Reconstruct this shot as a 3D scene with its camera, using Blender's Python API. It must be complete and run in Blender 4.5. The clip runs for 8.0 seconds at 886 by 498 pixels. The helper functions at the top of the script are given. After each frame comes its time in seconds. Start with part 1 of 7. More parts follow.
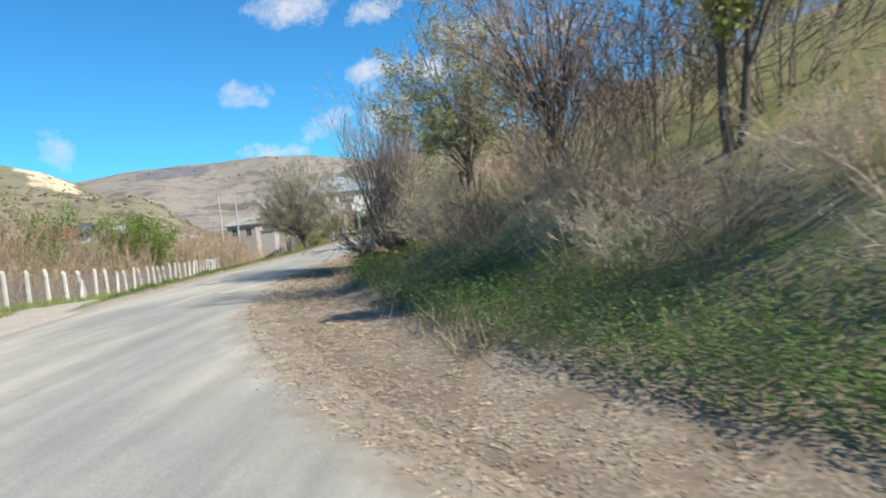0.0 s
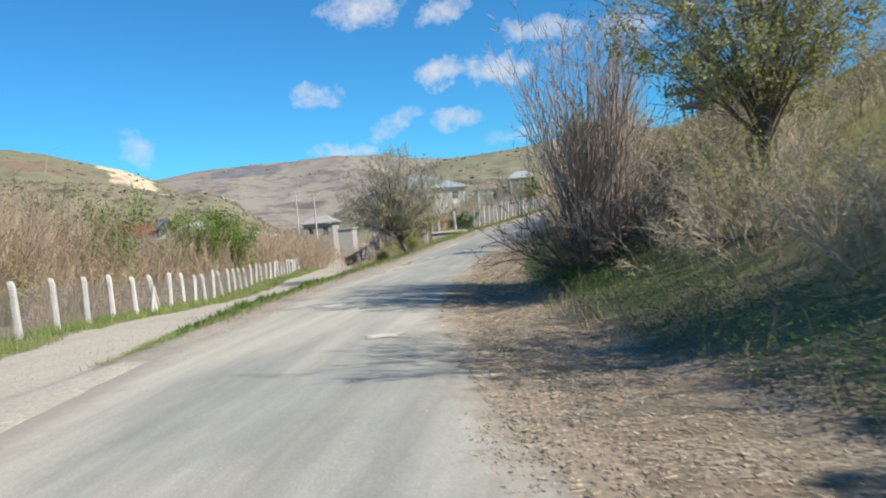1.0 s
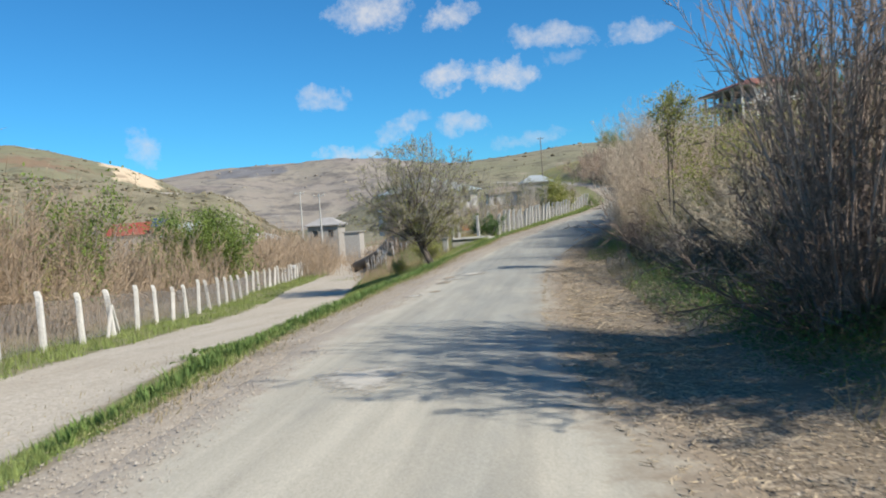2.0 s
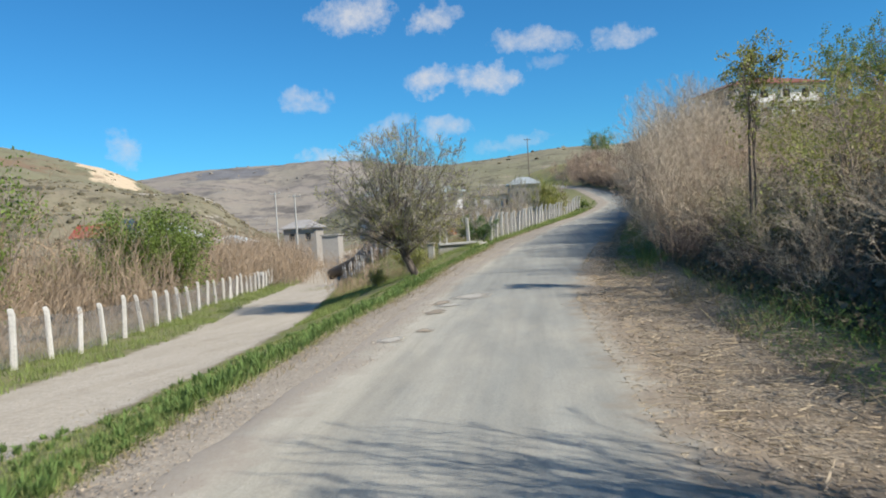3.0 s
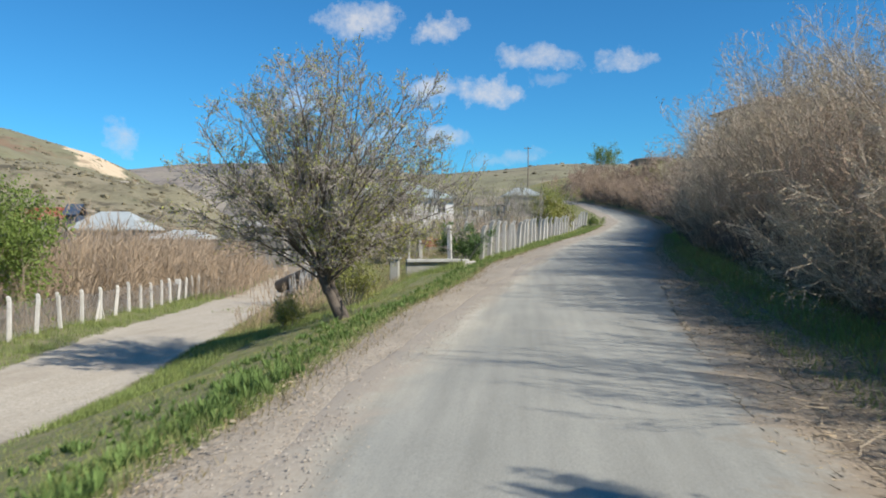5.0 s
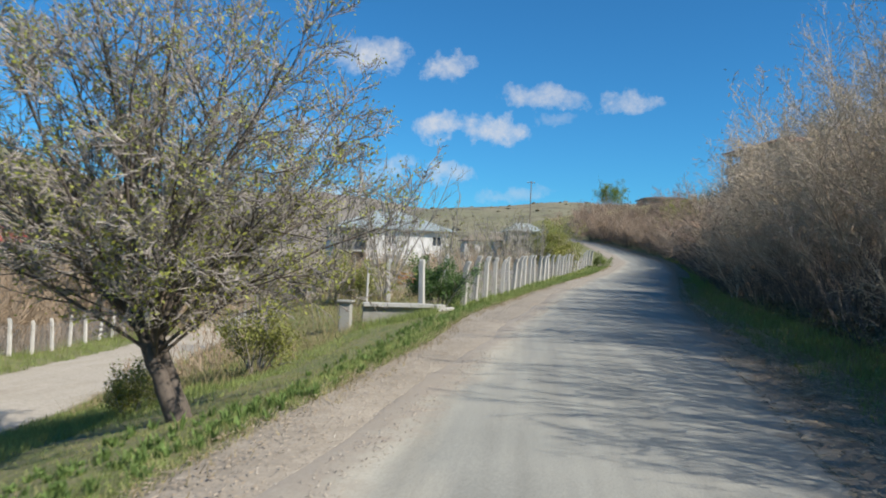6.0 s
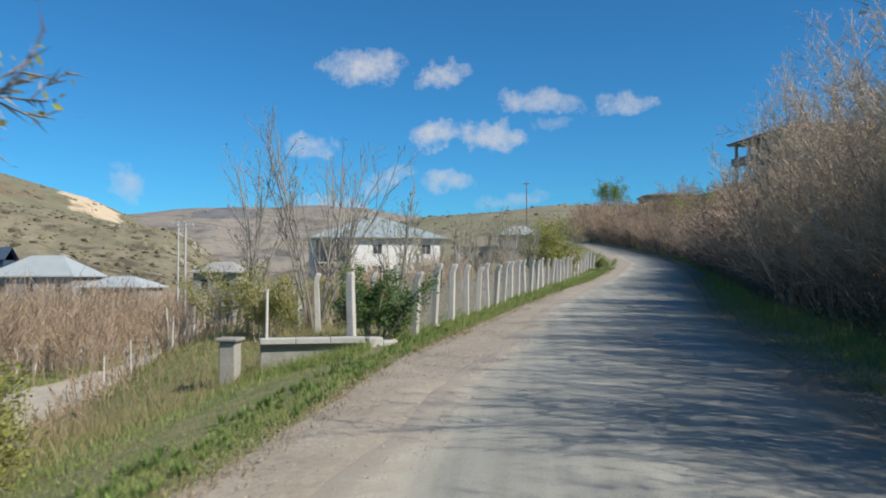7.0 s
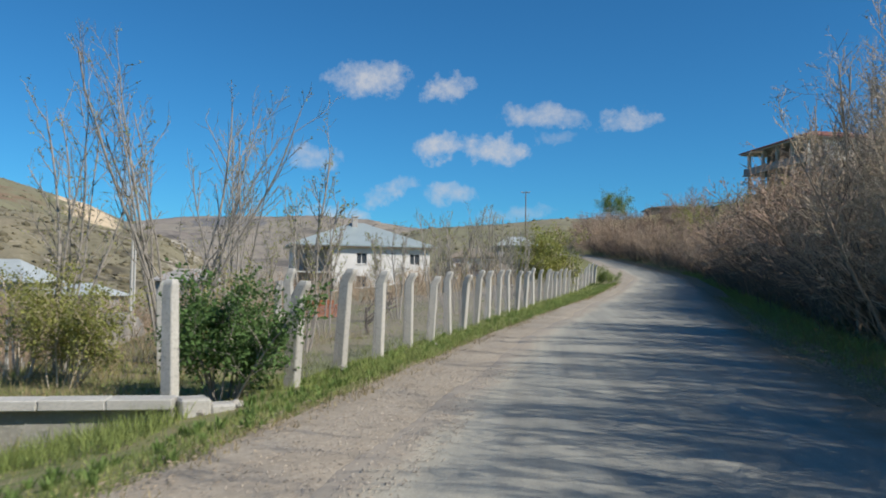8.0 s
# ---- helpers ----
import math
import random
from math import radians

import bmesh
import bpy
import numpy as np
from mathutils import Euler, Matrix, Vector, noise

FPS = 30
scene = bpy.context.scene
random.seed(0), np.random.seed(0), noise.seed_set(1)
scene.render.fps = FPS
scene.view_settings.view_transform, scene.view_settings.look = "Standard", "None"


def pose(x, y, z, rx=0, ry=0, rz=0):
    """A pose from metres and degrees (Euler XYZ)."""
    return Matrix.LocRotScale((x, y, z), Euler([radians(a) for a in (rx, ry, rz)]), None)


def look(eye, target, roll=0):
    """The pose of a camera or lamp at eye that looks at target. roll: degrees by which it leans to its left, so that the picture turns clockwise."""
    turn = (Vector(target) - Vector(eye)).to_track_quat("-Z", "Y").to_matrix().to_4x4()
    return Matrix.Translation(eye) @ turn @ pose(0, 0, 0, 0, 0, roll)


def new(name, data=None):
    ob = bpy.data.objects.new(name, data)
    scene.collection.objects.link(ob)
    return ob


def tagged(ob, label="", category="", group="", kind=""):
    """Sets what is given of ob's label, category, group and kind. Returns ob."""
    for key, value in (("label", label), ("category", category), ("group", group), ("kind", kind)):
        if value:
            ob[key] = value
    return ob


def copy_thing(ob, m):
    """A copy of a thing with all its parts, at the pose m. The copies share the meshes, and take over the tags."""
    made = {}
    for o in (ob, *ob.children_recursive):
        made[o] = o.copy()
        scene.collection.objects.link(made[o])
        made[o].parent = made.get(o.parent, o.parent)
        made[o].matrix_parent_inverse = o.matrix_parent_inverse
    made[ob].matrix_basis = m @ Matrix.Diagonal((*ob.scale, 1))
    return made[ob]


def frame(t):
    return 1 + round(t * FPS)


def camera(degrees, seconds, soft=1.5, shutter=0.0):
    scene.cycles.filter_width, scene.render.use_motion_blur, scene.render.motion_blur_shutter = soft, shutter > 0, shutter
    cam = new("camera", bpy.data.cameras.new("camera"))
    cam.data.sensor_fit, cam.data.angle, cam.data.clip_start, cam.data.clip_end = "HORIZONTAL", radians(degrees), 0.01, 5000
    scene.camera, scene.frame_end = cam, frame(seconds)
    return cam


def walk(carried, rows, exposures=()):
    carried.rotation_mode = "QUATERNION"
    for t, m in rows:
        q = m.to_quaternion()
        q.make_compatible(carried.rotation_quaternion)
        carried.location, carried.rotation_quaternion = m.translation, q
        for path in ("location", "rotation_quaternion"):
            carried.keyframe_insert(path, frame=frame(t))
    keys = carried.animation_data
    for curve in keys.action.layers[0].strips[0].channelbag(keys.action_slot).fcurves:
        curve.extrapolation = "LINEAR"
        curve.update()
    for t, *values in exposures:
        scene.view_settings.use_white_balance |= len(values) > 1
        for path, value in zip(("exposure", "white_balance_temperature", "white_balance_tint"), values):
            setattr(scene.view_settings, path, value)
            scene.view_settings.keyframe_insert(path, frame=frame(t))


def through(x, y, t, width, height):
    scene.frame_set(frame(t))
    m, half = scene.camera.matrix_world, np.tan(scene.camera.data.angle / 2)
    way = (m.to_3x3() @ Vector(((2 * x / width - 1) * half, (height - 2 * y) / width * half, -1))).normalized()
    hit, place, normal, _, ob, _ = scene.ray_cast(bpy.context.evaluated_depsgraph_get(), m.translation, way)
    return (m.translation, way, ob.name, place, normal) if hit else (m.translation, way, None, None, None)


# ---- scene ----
cam = camera(59.0, 8.0, soft=1.9, shutter=0.12)
PATH = [
    (0, (0.820, 4.284, 1.115), (0.725, 6.279, 1.011), -5.77),
    (0.5, (-1.049, 7.797, 1.238), (-1.277, 9.782, 1.145), -5.31),
    (1, (-2.583, 11.253, 1.226), (-2.845, 13.233, 1.139), -5.15),
    (1.5, (-3.838, 14.670, 1.229), (-4.110, 16.650, 1.152), -4.72),
    (2, (-4.720, 17.947, 1.272), (-4.990, 19.927, 1.197), -4.05),
    (2.2, (-5.055, 19.232, 1.282), (-5.313, 21.214, 1.209), -3.90),
    (3.5, (-5.893, 27.476, 1.215), (-6.113, 29.463, 1.151), -3.70),
    (4, (-6.134, 30.929, 1.143), (-6.356, 32.916, 1.093), -2.93),
    (4.2, (-6.266, 32.365, 1.106), (-6.490, 34.352, 1.060), -1.59),
    (5.3, (-6.450, 41.046, 1.138), (-6.651, 43.036, 1.096), 0.90),
    (5.5, (-6.404, 42.632, 1.156), (-6.609, 44.621, 1.184), 1.76),
    (6, (-6.187, 46.596, 1.203), (-6.394, 48.585, 1.247), 2.09),
    (6.5, (-5.802, 50.631, 1.290), (-6.009, 52.619, 1.346), 0.28),
    (7, (-5.458, 54.813, 1.351), (-5.669, 56.801, 1.416), -0.20),
    (7.5, (-5.130, 58.951, 1.385), (-5.344, 60.937, 1.475), 0.56),
    (8, (-4.786, 63.048, 1.353), (-5.002, 65.034, 1.450), 0.79),
]
EXPOSURE = [(0.0, 0.6), (1.0, 0.47), (2.0, 0.38), (3.5, 0.31), (5.5, 0.36), (8.0, 0.08)]
walk(cam, [(t, look(eye, target, roll)) for t, eye, target, roll in PATH], EXPOSURE)

# ---- light, sky and exposure ----
SUN_AZ, SUN_EL = radians(115), radians(40)
SUN_WAY = Vector((math.sin(SUN_AZ) * math.cos(SUN_EL), math.cos(SUN_AZ) * math.cos(SUN_EL), math.sin(SUN_EL)))
sun = new("sun", bpy.data.lights.new("sun", "SUN"))
sun.data.energy, sun.data.angle, sun.data.color = 5.0, radians(0.6), (1.0, 0.945, 0.86)
sun.matrix_world = look((60, -20, 60), Vector((60, -20, 60)) - SUN_WAY)

# azimuth, elevation, half width, half height, turn (degrees) and density of each small cloud
CLOUDS = [(-11.9, 15.0, 2.9, 1.35, 2, 1.0), (-6.1, 14.4, 2.0, 1.05, 12, 0.95), (-6.6, 10.2, 2.1, 1.05, 8, 1.0),
          (-2.4, 10.1, 2.7, 1.25, -4, 1.0), (1.0, 12.4, 3.3, 0.9, -4, 0.8), (7.2, 12.0, 2.3, 0.85, 2, 0.85),
          (-15.7, 9.25, 1.9, 1.0, 0, 0.75), (-10.2, 6.9, 2.3, 0.9, 22, 0.7), (-5.5, 6.8, 2.1, 0.95, 0, 0.75),
          (-13.9, 5.1, 2.6, 0.7, 0, 0.9), (-0.9, 5.4, 2.6, 0.6, 6, 0.45), (2.0, 10.9, 1.4, 0.5, 0, 0.35),
          (-28.1, 6.2, 1.0, 1.5, 20, 0.6)]


def sky_world():
    w = bpy.data.worlds.new("sky")
    scene.world = w
    w.use_nodes = True
    nt = w.node_tree
    nt.nodes.clear()
    N, L = nt.nodes.new, nt.links.new
    sky = N("ShaderNodeTexSky")
    sky.sky_type, sky.sun_disc = "NISHITA", False
    sky.sun_elevation, sky.sun_rotation = SUN_EL, SUN_AZ
    sky.altitude, sky.air_density, sky.dust_density, sky.ozone_density = 900, 1.0, 0.35, 2.2
    bg = N("ShaderNodeBackground")
    bg.inputs["Strength"].default_value = 0.085
    co = N("ShaderNodeTexCoord")

    def math_node(op, a, b=None, c=None):
        m = N("ShaderNodeMath")
        m.operation = op
        for i, v in enumerate((a, b, c)):
            if v is None:
                continue
            if isinstance(v, (int, float)):
                m.inputs[i].default_value = v
            else:
                L(v, m.inputs[i])
        return m.outputs[0]

    def vec(op, a, b):
        m = N("ShaderNodeVectorMath")
        m.operation = op
        for i, v in enumerate((a, b)):
            if isinstance(v, tuple):
                m.inputs[i].default_value = v
            else:
                L(v, m.inputs[i])
        return m

    def noise_of(scale, detail, rough):
        n = N("ShaderNodeTexNoise")
        n.inputs["Scale"].default_value, n.inputs["Detail"].default_value, n.inputs["Roughness"].default_value = scale, detail, rough
        L(co.outputs["Generated"], n.inputs["Vector"])
        return n

    n1 = noise_of(38, 5, 0.6)
    off = vec("SUBTRACT", n1.outputs["Color"], (0.5, 0.5, 0.5))
    sc = vec("MULTIPLY", off.outputs[0], (0.045, 0.045, 0.035))
    d = vec("ADD", co.outputs["Generated"], sc.outputs[0]).outputs[0]
    fluff = noise_of(75, 6, 0.65).outputs["Fac"]
    ragged = math_node("MULTIPLY", math_node("SUBTRACT", noise_of(52, 7, 0.68).outputs["Fac"], 0.53), 2.1)
    total = None
    for az, el, a, b, turn, k in CLOUDS:
        A, E, T = radians(az), radians(el), radians(turn)
        right = Vector((math.cos(A), -math.sin(A), 0))
        up = Vector((-math.sin(A) * math.sin(E), -math.cos(A) * math.sin(E), math.cos(E)))
        r2, u2 = right * math.cos(T) + up * math.sin(T), up * math.cos(T) - right * math.sin(T)
        c = Vector((math.sin(A) * math.cos(E), math.cos(A) * math.cos(E), math.sin(E)))
        rel = vec("SUBTRACT", d, tuple(c)).outputs[0]
        pa = vec("DOT_PRODUCT", rel, tuple(r2 / math.sin(radians(a)))).outputs["Value"]
        pb = vec("DOT_PRODUCT", rel, tuple(u2 / math.sin(radians(b)))).outputs["Value"]
        q = math_node("ADD", math_node("MULTIPLY", pa, pa), math_node("MULTIPLY", pb, pb))
        body = math_node("ADD", math_node("MULTIPLY", math_node("SUBTRACT", 1.14, q), 0.7), ragged)
        fade = math_node("MULTIPLY", math_node("MINIMUM", math_node("MAXIMUM", body, 0.0), 1.0), k)
        total = fade if total is None else math_node("MAXIMUM", total, fade)
    m = math_node("MULTIPLY", total, math_node("ADD", math_node("MULTIPLY", fluff, 0.7), 0.5))
    m = math_node("MINIMUM", m, 0.8)
    mix = N("ShaderNodeMix")
    mix.data_type = "RGBA"
    L(m, mix.inputs["Factor"])
    tint = N("ShaderNodeMix")
    tint.data_type, tint.blend_type = "RGBA", "MULTIPLY"
    tint.inputs["Factor"].default_value = 1.0
    L(sky.outputs["Color"], tint.inputs["A"])
    tint.inputs["B"].default_value = (0.28, 0.87, 1.24, 1)
    L(tint.outputs["Result"], mix.inputs["A"])
    mix.inputs["B"].default_value = (6.6, 6.7, 7.0, 1)
    L(mix.outputs["Result"], bg.inputs["Color"])
    out = N("ShaderNodeOutputWorld")
    L(bg.outputs[0], out.inputs[0])


sky_world()


# ---- materials ----
def mat(name, a, b, c=None, scale=2.0, fine=30.0, rough=0.85, bump=0.3, vary=0.15, island=False, metal=0.0, mid=0.5, soft=0.25, dist=0.02):
    """Two colours in patches, a third in fine grain; bump from the grain; a little change of value from thing to thing."""
    m = bpy.data.materials.new(name)
    m.use_nodes = True
    nt = m.node_tree
    N, L = nt.nodes.new, nt.links.new
    p = nt.nodes["Principled BSDF"]
    co = N("ShaderNodeTexCoord")

    def tex(s, detail=6, r=0.6):
        n = N("ShaderNodeTexNoise")
        n.inputs["Scale"].default_value, n.inputs["Detail"].default_value, n.inputs["Roughness"].default_value = s, detail, r
        L(co.outputs["Object"], n.inputs["Vector"])
        return n.outputs["Fac"]

    def ramp(v, lo, hi):
        r = N("ShaderNodeMapRange")
        r.inputs["From Min"].default_value, r.inputs["From Max"].default_value = lo, hi
        L(v, r.inputs["Value"])
        return r.outputs["Result"]

    def mix(f, x, y, blend="MIX"):
        n = N("ShaderNodeMix")
        n.data_type, n.blend_type = "RGBA", blend
        for v, s in ((f, "Factor"), (x, "A"), (y, "B")):
            if isinstance(v, (int, float)):
                n.inputs[s].default_value = v
            elif isinstance(v, tuple):
                n.inputs[s].default_value = (*v, 1)
            else:
                L(v, n.inputs[s])
        return n.outputs["Result"]

    f = tex(fine, 5, 0.7)
    col = mix(ramp(tex(scale), mid - soft, mid + soft), a, b)
    if c:
        col = mix(ramp(f, 0.5, 0.72), col, c)
    src = N("ShaderNodeNewGeometry").outputs["Random Per Island"] if island else N("ShaderNodeObjectInfo").outputs["Random"]
    h = N("ShaderNodeHueSaturation")
    L(col, h.inputs["Color"])
    v = N("ShaderNodeMapRange")
    v.inputs["To Min"].default_value, v.inputs["To Max"].default_value = 1 - vary, 1 + vary
    L(src, v.inputs["Value"])
    L(v.outputs["Result"], h.inputs["Value"])
    L(h.outputs["Color"], p.inputs["Base Color"])
    p.inputs["Roughness"].default_value, p.inputs["Metallic"].default_value = rough, metal
    p.inputs["Specular IOR Level"].default_value = 0.3
    if bump:
        bn = N("ShaderNodeBump")
        bn.inputs["Strength"].default_value, bn.inputs["Distance"].default_value = bump, dist
        L(f, bn.inputs["Height"])
        L(bn.outputs["Normal"], p.inputs["Normal"])
    return m


def leaf_mat(name, a, b, through=0.35, vary=0.3):
    m = mat(name, a, b, scale=0.7, fine=8, rough=0.7, bump=0, vary=vary, island=True)
    nt = m.node_tree
    p, out = nt.nodes["Principled BSDF"], nt.nodes["Material Output"]
    p.inputs["Specular IOR Level"].default_value = 0.18
    t = nt.nodes.new("ShaderNodeBsdfTranslucent")
    t.inputs["Color"].default_value = (*b, 1)
    s = nt.nodes.new("ShaderNodeMixShader")
    s.inputs[0].default_value = through
    nt.links.new(p.outputs[0], s.inputs[1])
    nt.links.new(t.outputs[0], s.inputs[2])
    nt.links.new(s.outputs[0], out.inputs["Surface"])
    return m


ASPHALT = mat("worn_asphalt", (0.285, 0.28, 0.24), (0.35, 0.338, 0.285), (0.23, 0.225, 0.195), scale=0.5, fine=90, rough=0.92, bump=0.35, vary=0.0, dist=0.006)
PATCH = mat("pale_road_repair", (0.55, 0.505, 0.42), (0.46, 0.425, 0.355), (0.39, 0.36, 0.30), scale=4.5, fine=45, bump=0.4)
CONCRETE = mat("weathered_concrete", (0.52, 0.50, 0.45), (0.40, 0.385, 0.35), (0.30, 0.29, 0.26), scale=1.6, fine=26, rough=0.9, bump=0.5, vary=0.12)
OLDCONCRETE = mat("stained_old_concrete", (0.36, 0.345, 0.30), (0.25, 0.24, 0.205), (0.44, 0.42, 0.37), scale=2.2, fine=18, rough=0.95, bump=0.6, vary=0.1)
WHITEPOST = mat("whitewashed_concrete", (0.68, 0.65, 0.59), (0.50, 0.475, 0.43), (0.36, 0.34, 0.30), scale=2.4, fine=22, rough=0.9, bump=0.4, vary=0.12)
WIRE = mat("galvanised_wire", (0.30, 0.30, 0.30), (0.22, 0.20, 0.18), rough=0.5, metal=0.6, bump=0)
PLASTER = mat("white_plaster", (0.76, 0.735, 0.69), (0.62, 0.60, 0.56), (0.54, 0.52, 0.48), scale=0.7, fine=9, rough=0.9, bump=0.2, vary=0.03)
ROOFBLUE = mat("blue_grey_sheet_roof", (0.37, 0.42, 0.41), (0.29, 0.34, 0.34), (0.41, 0.44, 0.42), scale=0.6, fine=6, rough=0.45, metal=0.3, bump=0.1)
ROOFGREY = mat("pale_sheet_roof", (0.50, 0.53, 0.51), (0.42, 0.45, 0.435), scale=0.5, fine=6, rough=0.45, metal=0.2, bump=0.1)
ROOFRED = mat("red_tile_roof", (0.36, 0.075, 0.045), (0.24, 0.055, 0.04), (0.30, 0.10, 0.07), scale=0.8, fine=6, rough=0.8, bump=0.4)
ROOFRUST = mat("weathered_rust_tile", (0.26, 0.095, 0.065), (0.18, 0.075, 0.055), (0.22, 0.11, 0.08), scale=0.8, fine=6, rough=0.85, bump=0.4)
TERRACOTTA = mat("terracotta_tile", (0.46, 0.17, 0.085), (0.36, 0.13, 0.07), (0.52, 0.24, 0.14), scale=3, fine=20, rough=0.85, bump=0.3, vary=0.25)
TARROOF = mat("dark_roofing_felt", (0.075, 0.07, 0.065), (0.11, 0.10, 0.09), scale=0.8, fine=6, rough=0.9, bump=0.3)
GREYBLOCK = mat("weathered_grey_block", (0.17, 0.16, 0.15), (0.23, 0.215, 0.195), scale=0.6, fine=5, rough=0.95, bump=0.4)
RAWWALL = mat("bare_block_wall", (0.42, 0.40, 0.37), (0.30, 0.28, 0.26), (0.24, 0.22, 0.20), scale=0.5, fine=5, rough=0.95, bump=0.4)
GLASS = mat("window_glass", (0.05, 0.06, 0.07), (0.08, 0.09, 0.10), rough=0.08, bump=0)
WOOD = mat("grey_weathered_wood", (0.24, 0.20, 0.15), (0.16, 0.13, 0.10), (0.10, 0.085, 0.07), scale=3, fine=20, rough=0.85, bump=0.4)
BLUEPAINT = mat("dark_blue_sheet", (0.06, 0.09, 0.14), (0.04, 0.06, 0.09), rough=0.5, bump=0.1)
STONE = mat("field_stone", (0.36, 0.33, 0.29), (0.25, 0.23, 0.20), (0.45, 0.42, 0.37), scale=3, fine=14, rough=0.95, bump=0.6, vary=0.25)
PEBBLE = mat("gravel_stone", (0.39, 0.34, 0.275), (0.31, 0.265, 0.215), (0.45, 0.40, 0.33), scale=6, fine=30, rough=0.95, bump=0.3, vary=0.3, island=True)
STRAW = mat("dead_stem", (0.46, 0.38, 0.26), (0.30, 0.235, 0.155), scale=6, fine=20, rough=0.9, bump=0, vary=0.5, island=True)
LITTER = mat("dry_leaf", (0.27, 0.195, 0.12), (0.45, 0.37, 0.27), scale=14, fine=20, rough=0.9, bump=0, vary=0.45, island=True)
BARK = mat("dark_bark", (0.11, 0.09, 0.072), (0.165, 0.135, 0.11), (0.065, 0.052, 0.044), scale=4, fine=26, rough=0.95, bump=0.8, vary=0.15)
PALEBARK = mat("pale_grey_bark", (0.38, 0.345, 0.295), (0.28, 0.25, 0.215), (0.17, 0.15, 0.13), scale=4, fine=26, rough=0.9, bump=0.5, vary=0.12)
TWIG = mat("brown_twig", (0.30, 0.235, 0.17), (0.39, 0.31, 0.23), scale=1.2, fine=10, rough=0.9, bump=0, vary=0.35, island=True)
PALETWIG = mat("straw_twig", (0.56, 0.47, 0.345), (0.46, 0.38, 0.275), scale=0.8, fine=10, rough=0.9, bump=0, vary=0.35, island=True)
REDTWIG = mat("reddish_twig", (0.40, 0.285, 0.20), (0.48, 0.36, 0.26), scale=0.8, fine=10, rough=0.9, bump=0, vary=0.35, island=True)
RUSTTWIG = mat("dark_reddish_twig", (0.30, 0.21, 0.16), (0.40, 0.29, 0.225), scale=0.8, fine=10, rough=0.9, bump=0, vary=0.35, island=True)
BRUSHTWIG = mat("brown_brush_twig", (0.31, 0.225, 0.145), (0.40, 0.30, 0.20), scale=0.25, fine=10, rough=0.9, bump=0, vary=0.35, island=True)
TREETWIG = mat("grey_brown_twig", (0.255, 0.222, 0.195), (0.355, 0.315, 0.275), scale=1.2, fine=10, rough=0.9, bump=0, vary=0.3, island=True)
HEDGETWIG = mat("hedge_twig", (0.43, 0.345, 0.255), (0.53, 0.43, 0.325), scale=0.8, fine=10, rough=0.9, bump=0, vary=0.4, island=True)
GREYTWIG = mat("grey_twig", (0.28, 0.25, 0.215), (0.375, 0.335, 0.295), scale=1.2, fine=10, rough=0.9, bump=0, vary=0.3, island=True)
WILLOWTWIG = mat("willow_shoot", (0.255, 0.202, 0.168), (0.34, 0.278, 0.233), scale=0.8, fine=10, rough=0.85, bump=0, vary=0.35, island=True)
# Darker copy of the willow shoot: shade at shrub feet put into the colour.
SHADETWIG = mat("shade_dark_shoot", (0.15, 0.115, 0.095), (0.22, 0.17, 0.135), scale=0.8, fine=10, rough=0.85, bump=0, vary=0.35, island=True)
BUDLEAF = leaf_mat("young_olive_leaf", (0.24, 0.255, 0.07), (0.335, 0.335, 0.105))
TREELEAF = leaf_mat("olive_spring_leaf", (0.29, 0.325, 0.065), (0.46, 0.465, 0.12), through=0.45, vary=0.4)
GREENLEAF = leaf_mat("fresh_green_leaf", (0.15, 0.215, 0.045), (0.22, 0.28, 0.075))
YELLOWLEAF = leaf_mat("yellow_green_leaf", (0.25, 0.28, 0.07), (0.36, 0.355, 0.11))
DARKLEAF = leaf_mat("deep_green_leaf", (0.085, 0.155, 0.045), (0.13, 0.21, 0.07))
GRASS = leaf_mat("spring_grass", (0.20, 0.26, 0.075), (0.315, 0.36, 0.125), through=0.4, vary=0.5)
PALEGRASS = leaf_mat("yellow_grass", (0.27, 0.285, 0.095), (0.36, 0.345, 0.15), through=0.3, vary=0.4)
DRYGRASS = leaf_mat("dry_grass", (0.36, 0.29, 0.16), (0.28, 0.23, 0.12), through=0.2, vary=0.35)
HEDGELEAF = leaf_mat("brown_hedge_bud", (0.39, 0.325, 0.20), (0.49, 0.42, 0.285), through=0.45, vary=0.4)
REDBUD = leaf_mat("reddish_hedge_bud", (0.28, 0.21, 0.14), (0.36, 0.28, 0.19), through=0.4, vary=0.4)
# Dead-leaf tone kept dark to stand in for the shade under the hedge.
SHADELEAF = leaf_mat("shade_dark_dead_leaf", (0.15, 0.125, 0.08), (0.21, 0.17, 0.11), through=0.15, vary=0.45)
TUFT = leaf_mat("tuft_weed", (0.115, 0.185, 0.05), (0.20, 0.28, 0.085), through=0.35, vary=0.45)
WEED = leaf_mat("verge_weed", (0.075, 0.14, 0.032), (0.13, 0.205, 0.055), through=0.3, vary=0.5)


# ---- plan ----
def table(*pairs, smooth=5):
    """A smooth function of y from a few (y, value) pairs."""
    ys = np.arange(-420.0, 620.0, 1.0)
    p = np.array(pairs, float)
    v = np.interp(ys, p[:, 0], p[:, 1])
    if p[0, 1] != p[1, 1]:
        v = np.where(ys < p[0, 0], p[0, 1] + (ys - p[0, 0]) * (p[1, 1] - p[0, 1]) / (p[1, 0] - p[0, 0]), v)
    k = np.ones(2 * smooth + 1) / (2 * smooth + 1)
    e = np.pad(v, smooth, mode="edge")
    v = np.convolve(e, k, mode="valid")
    return lambda y: np.interp(y, ys, v)


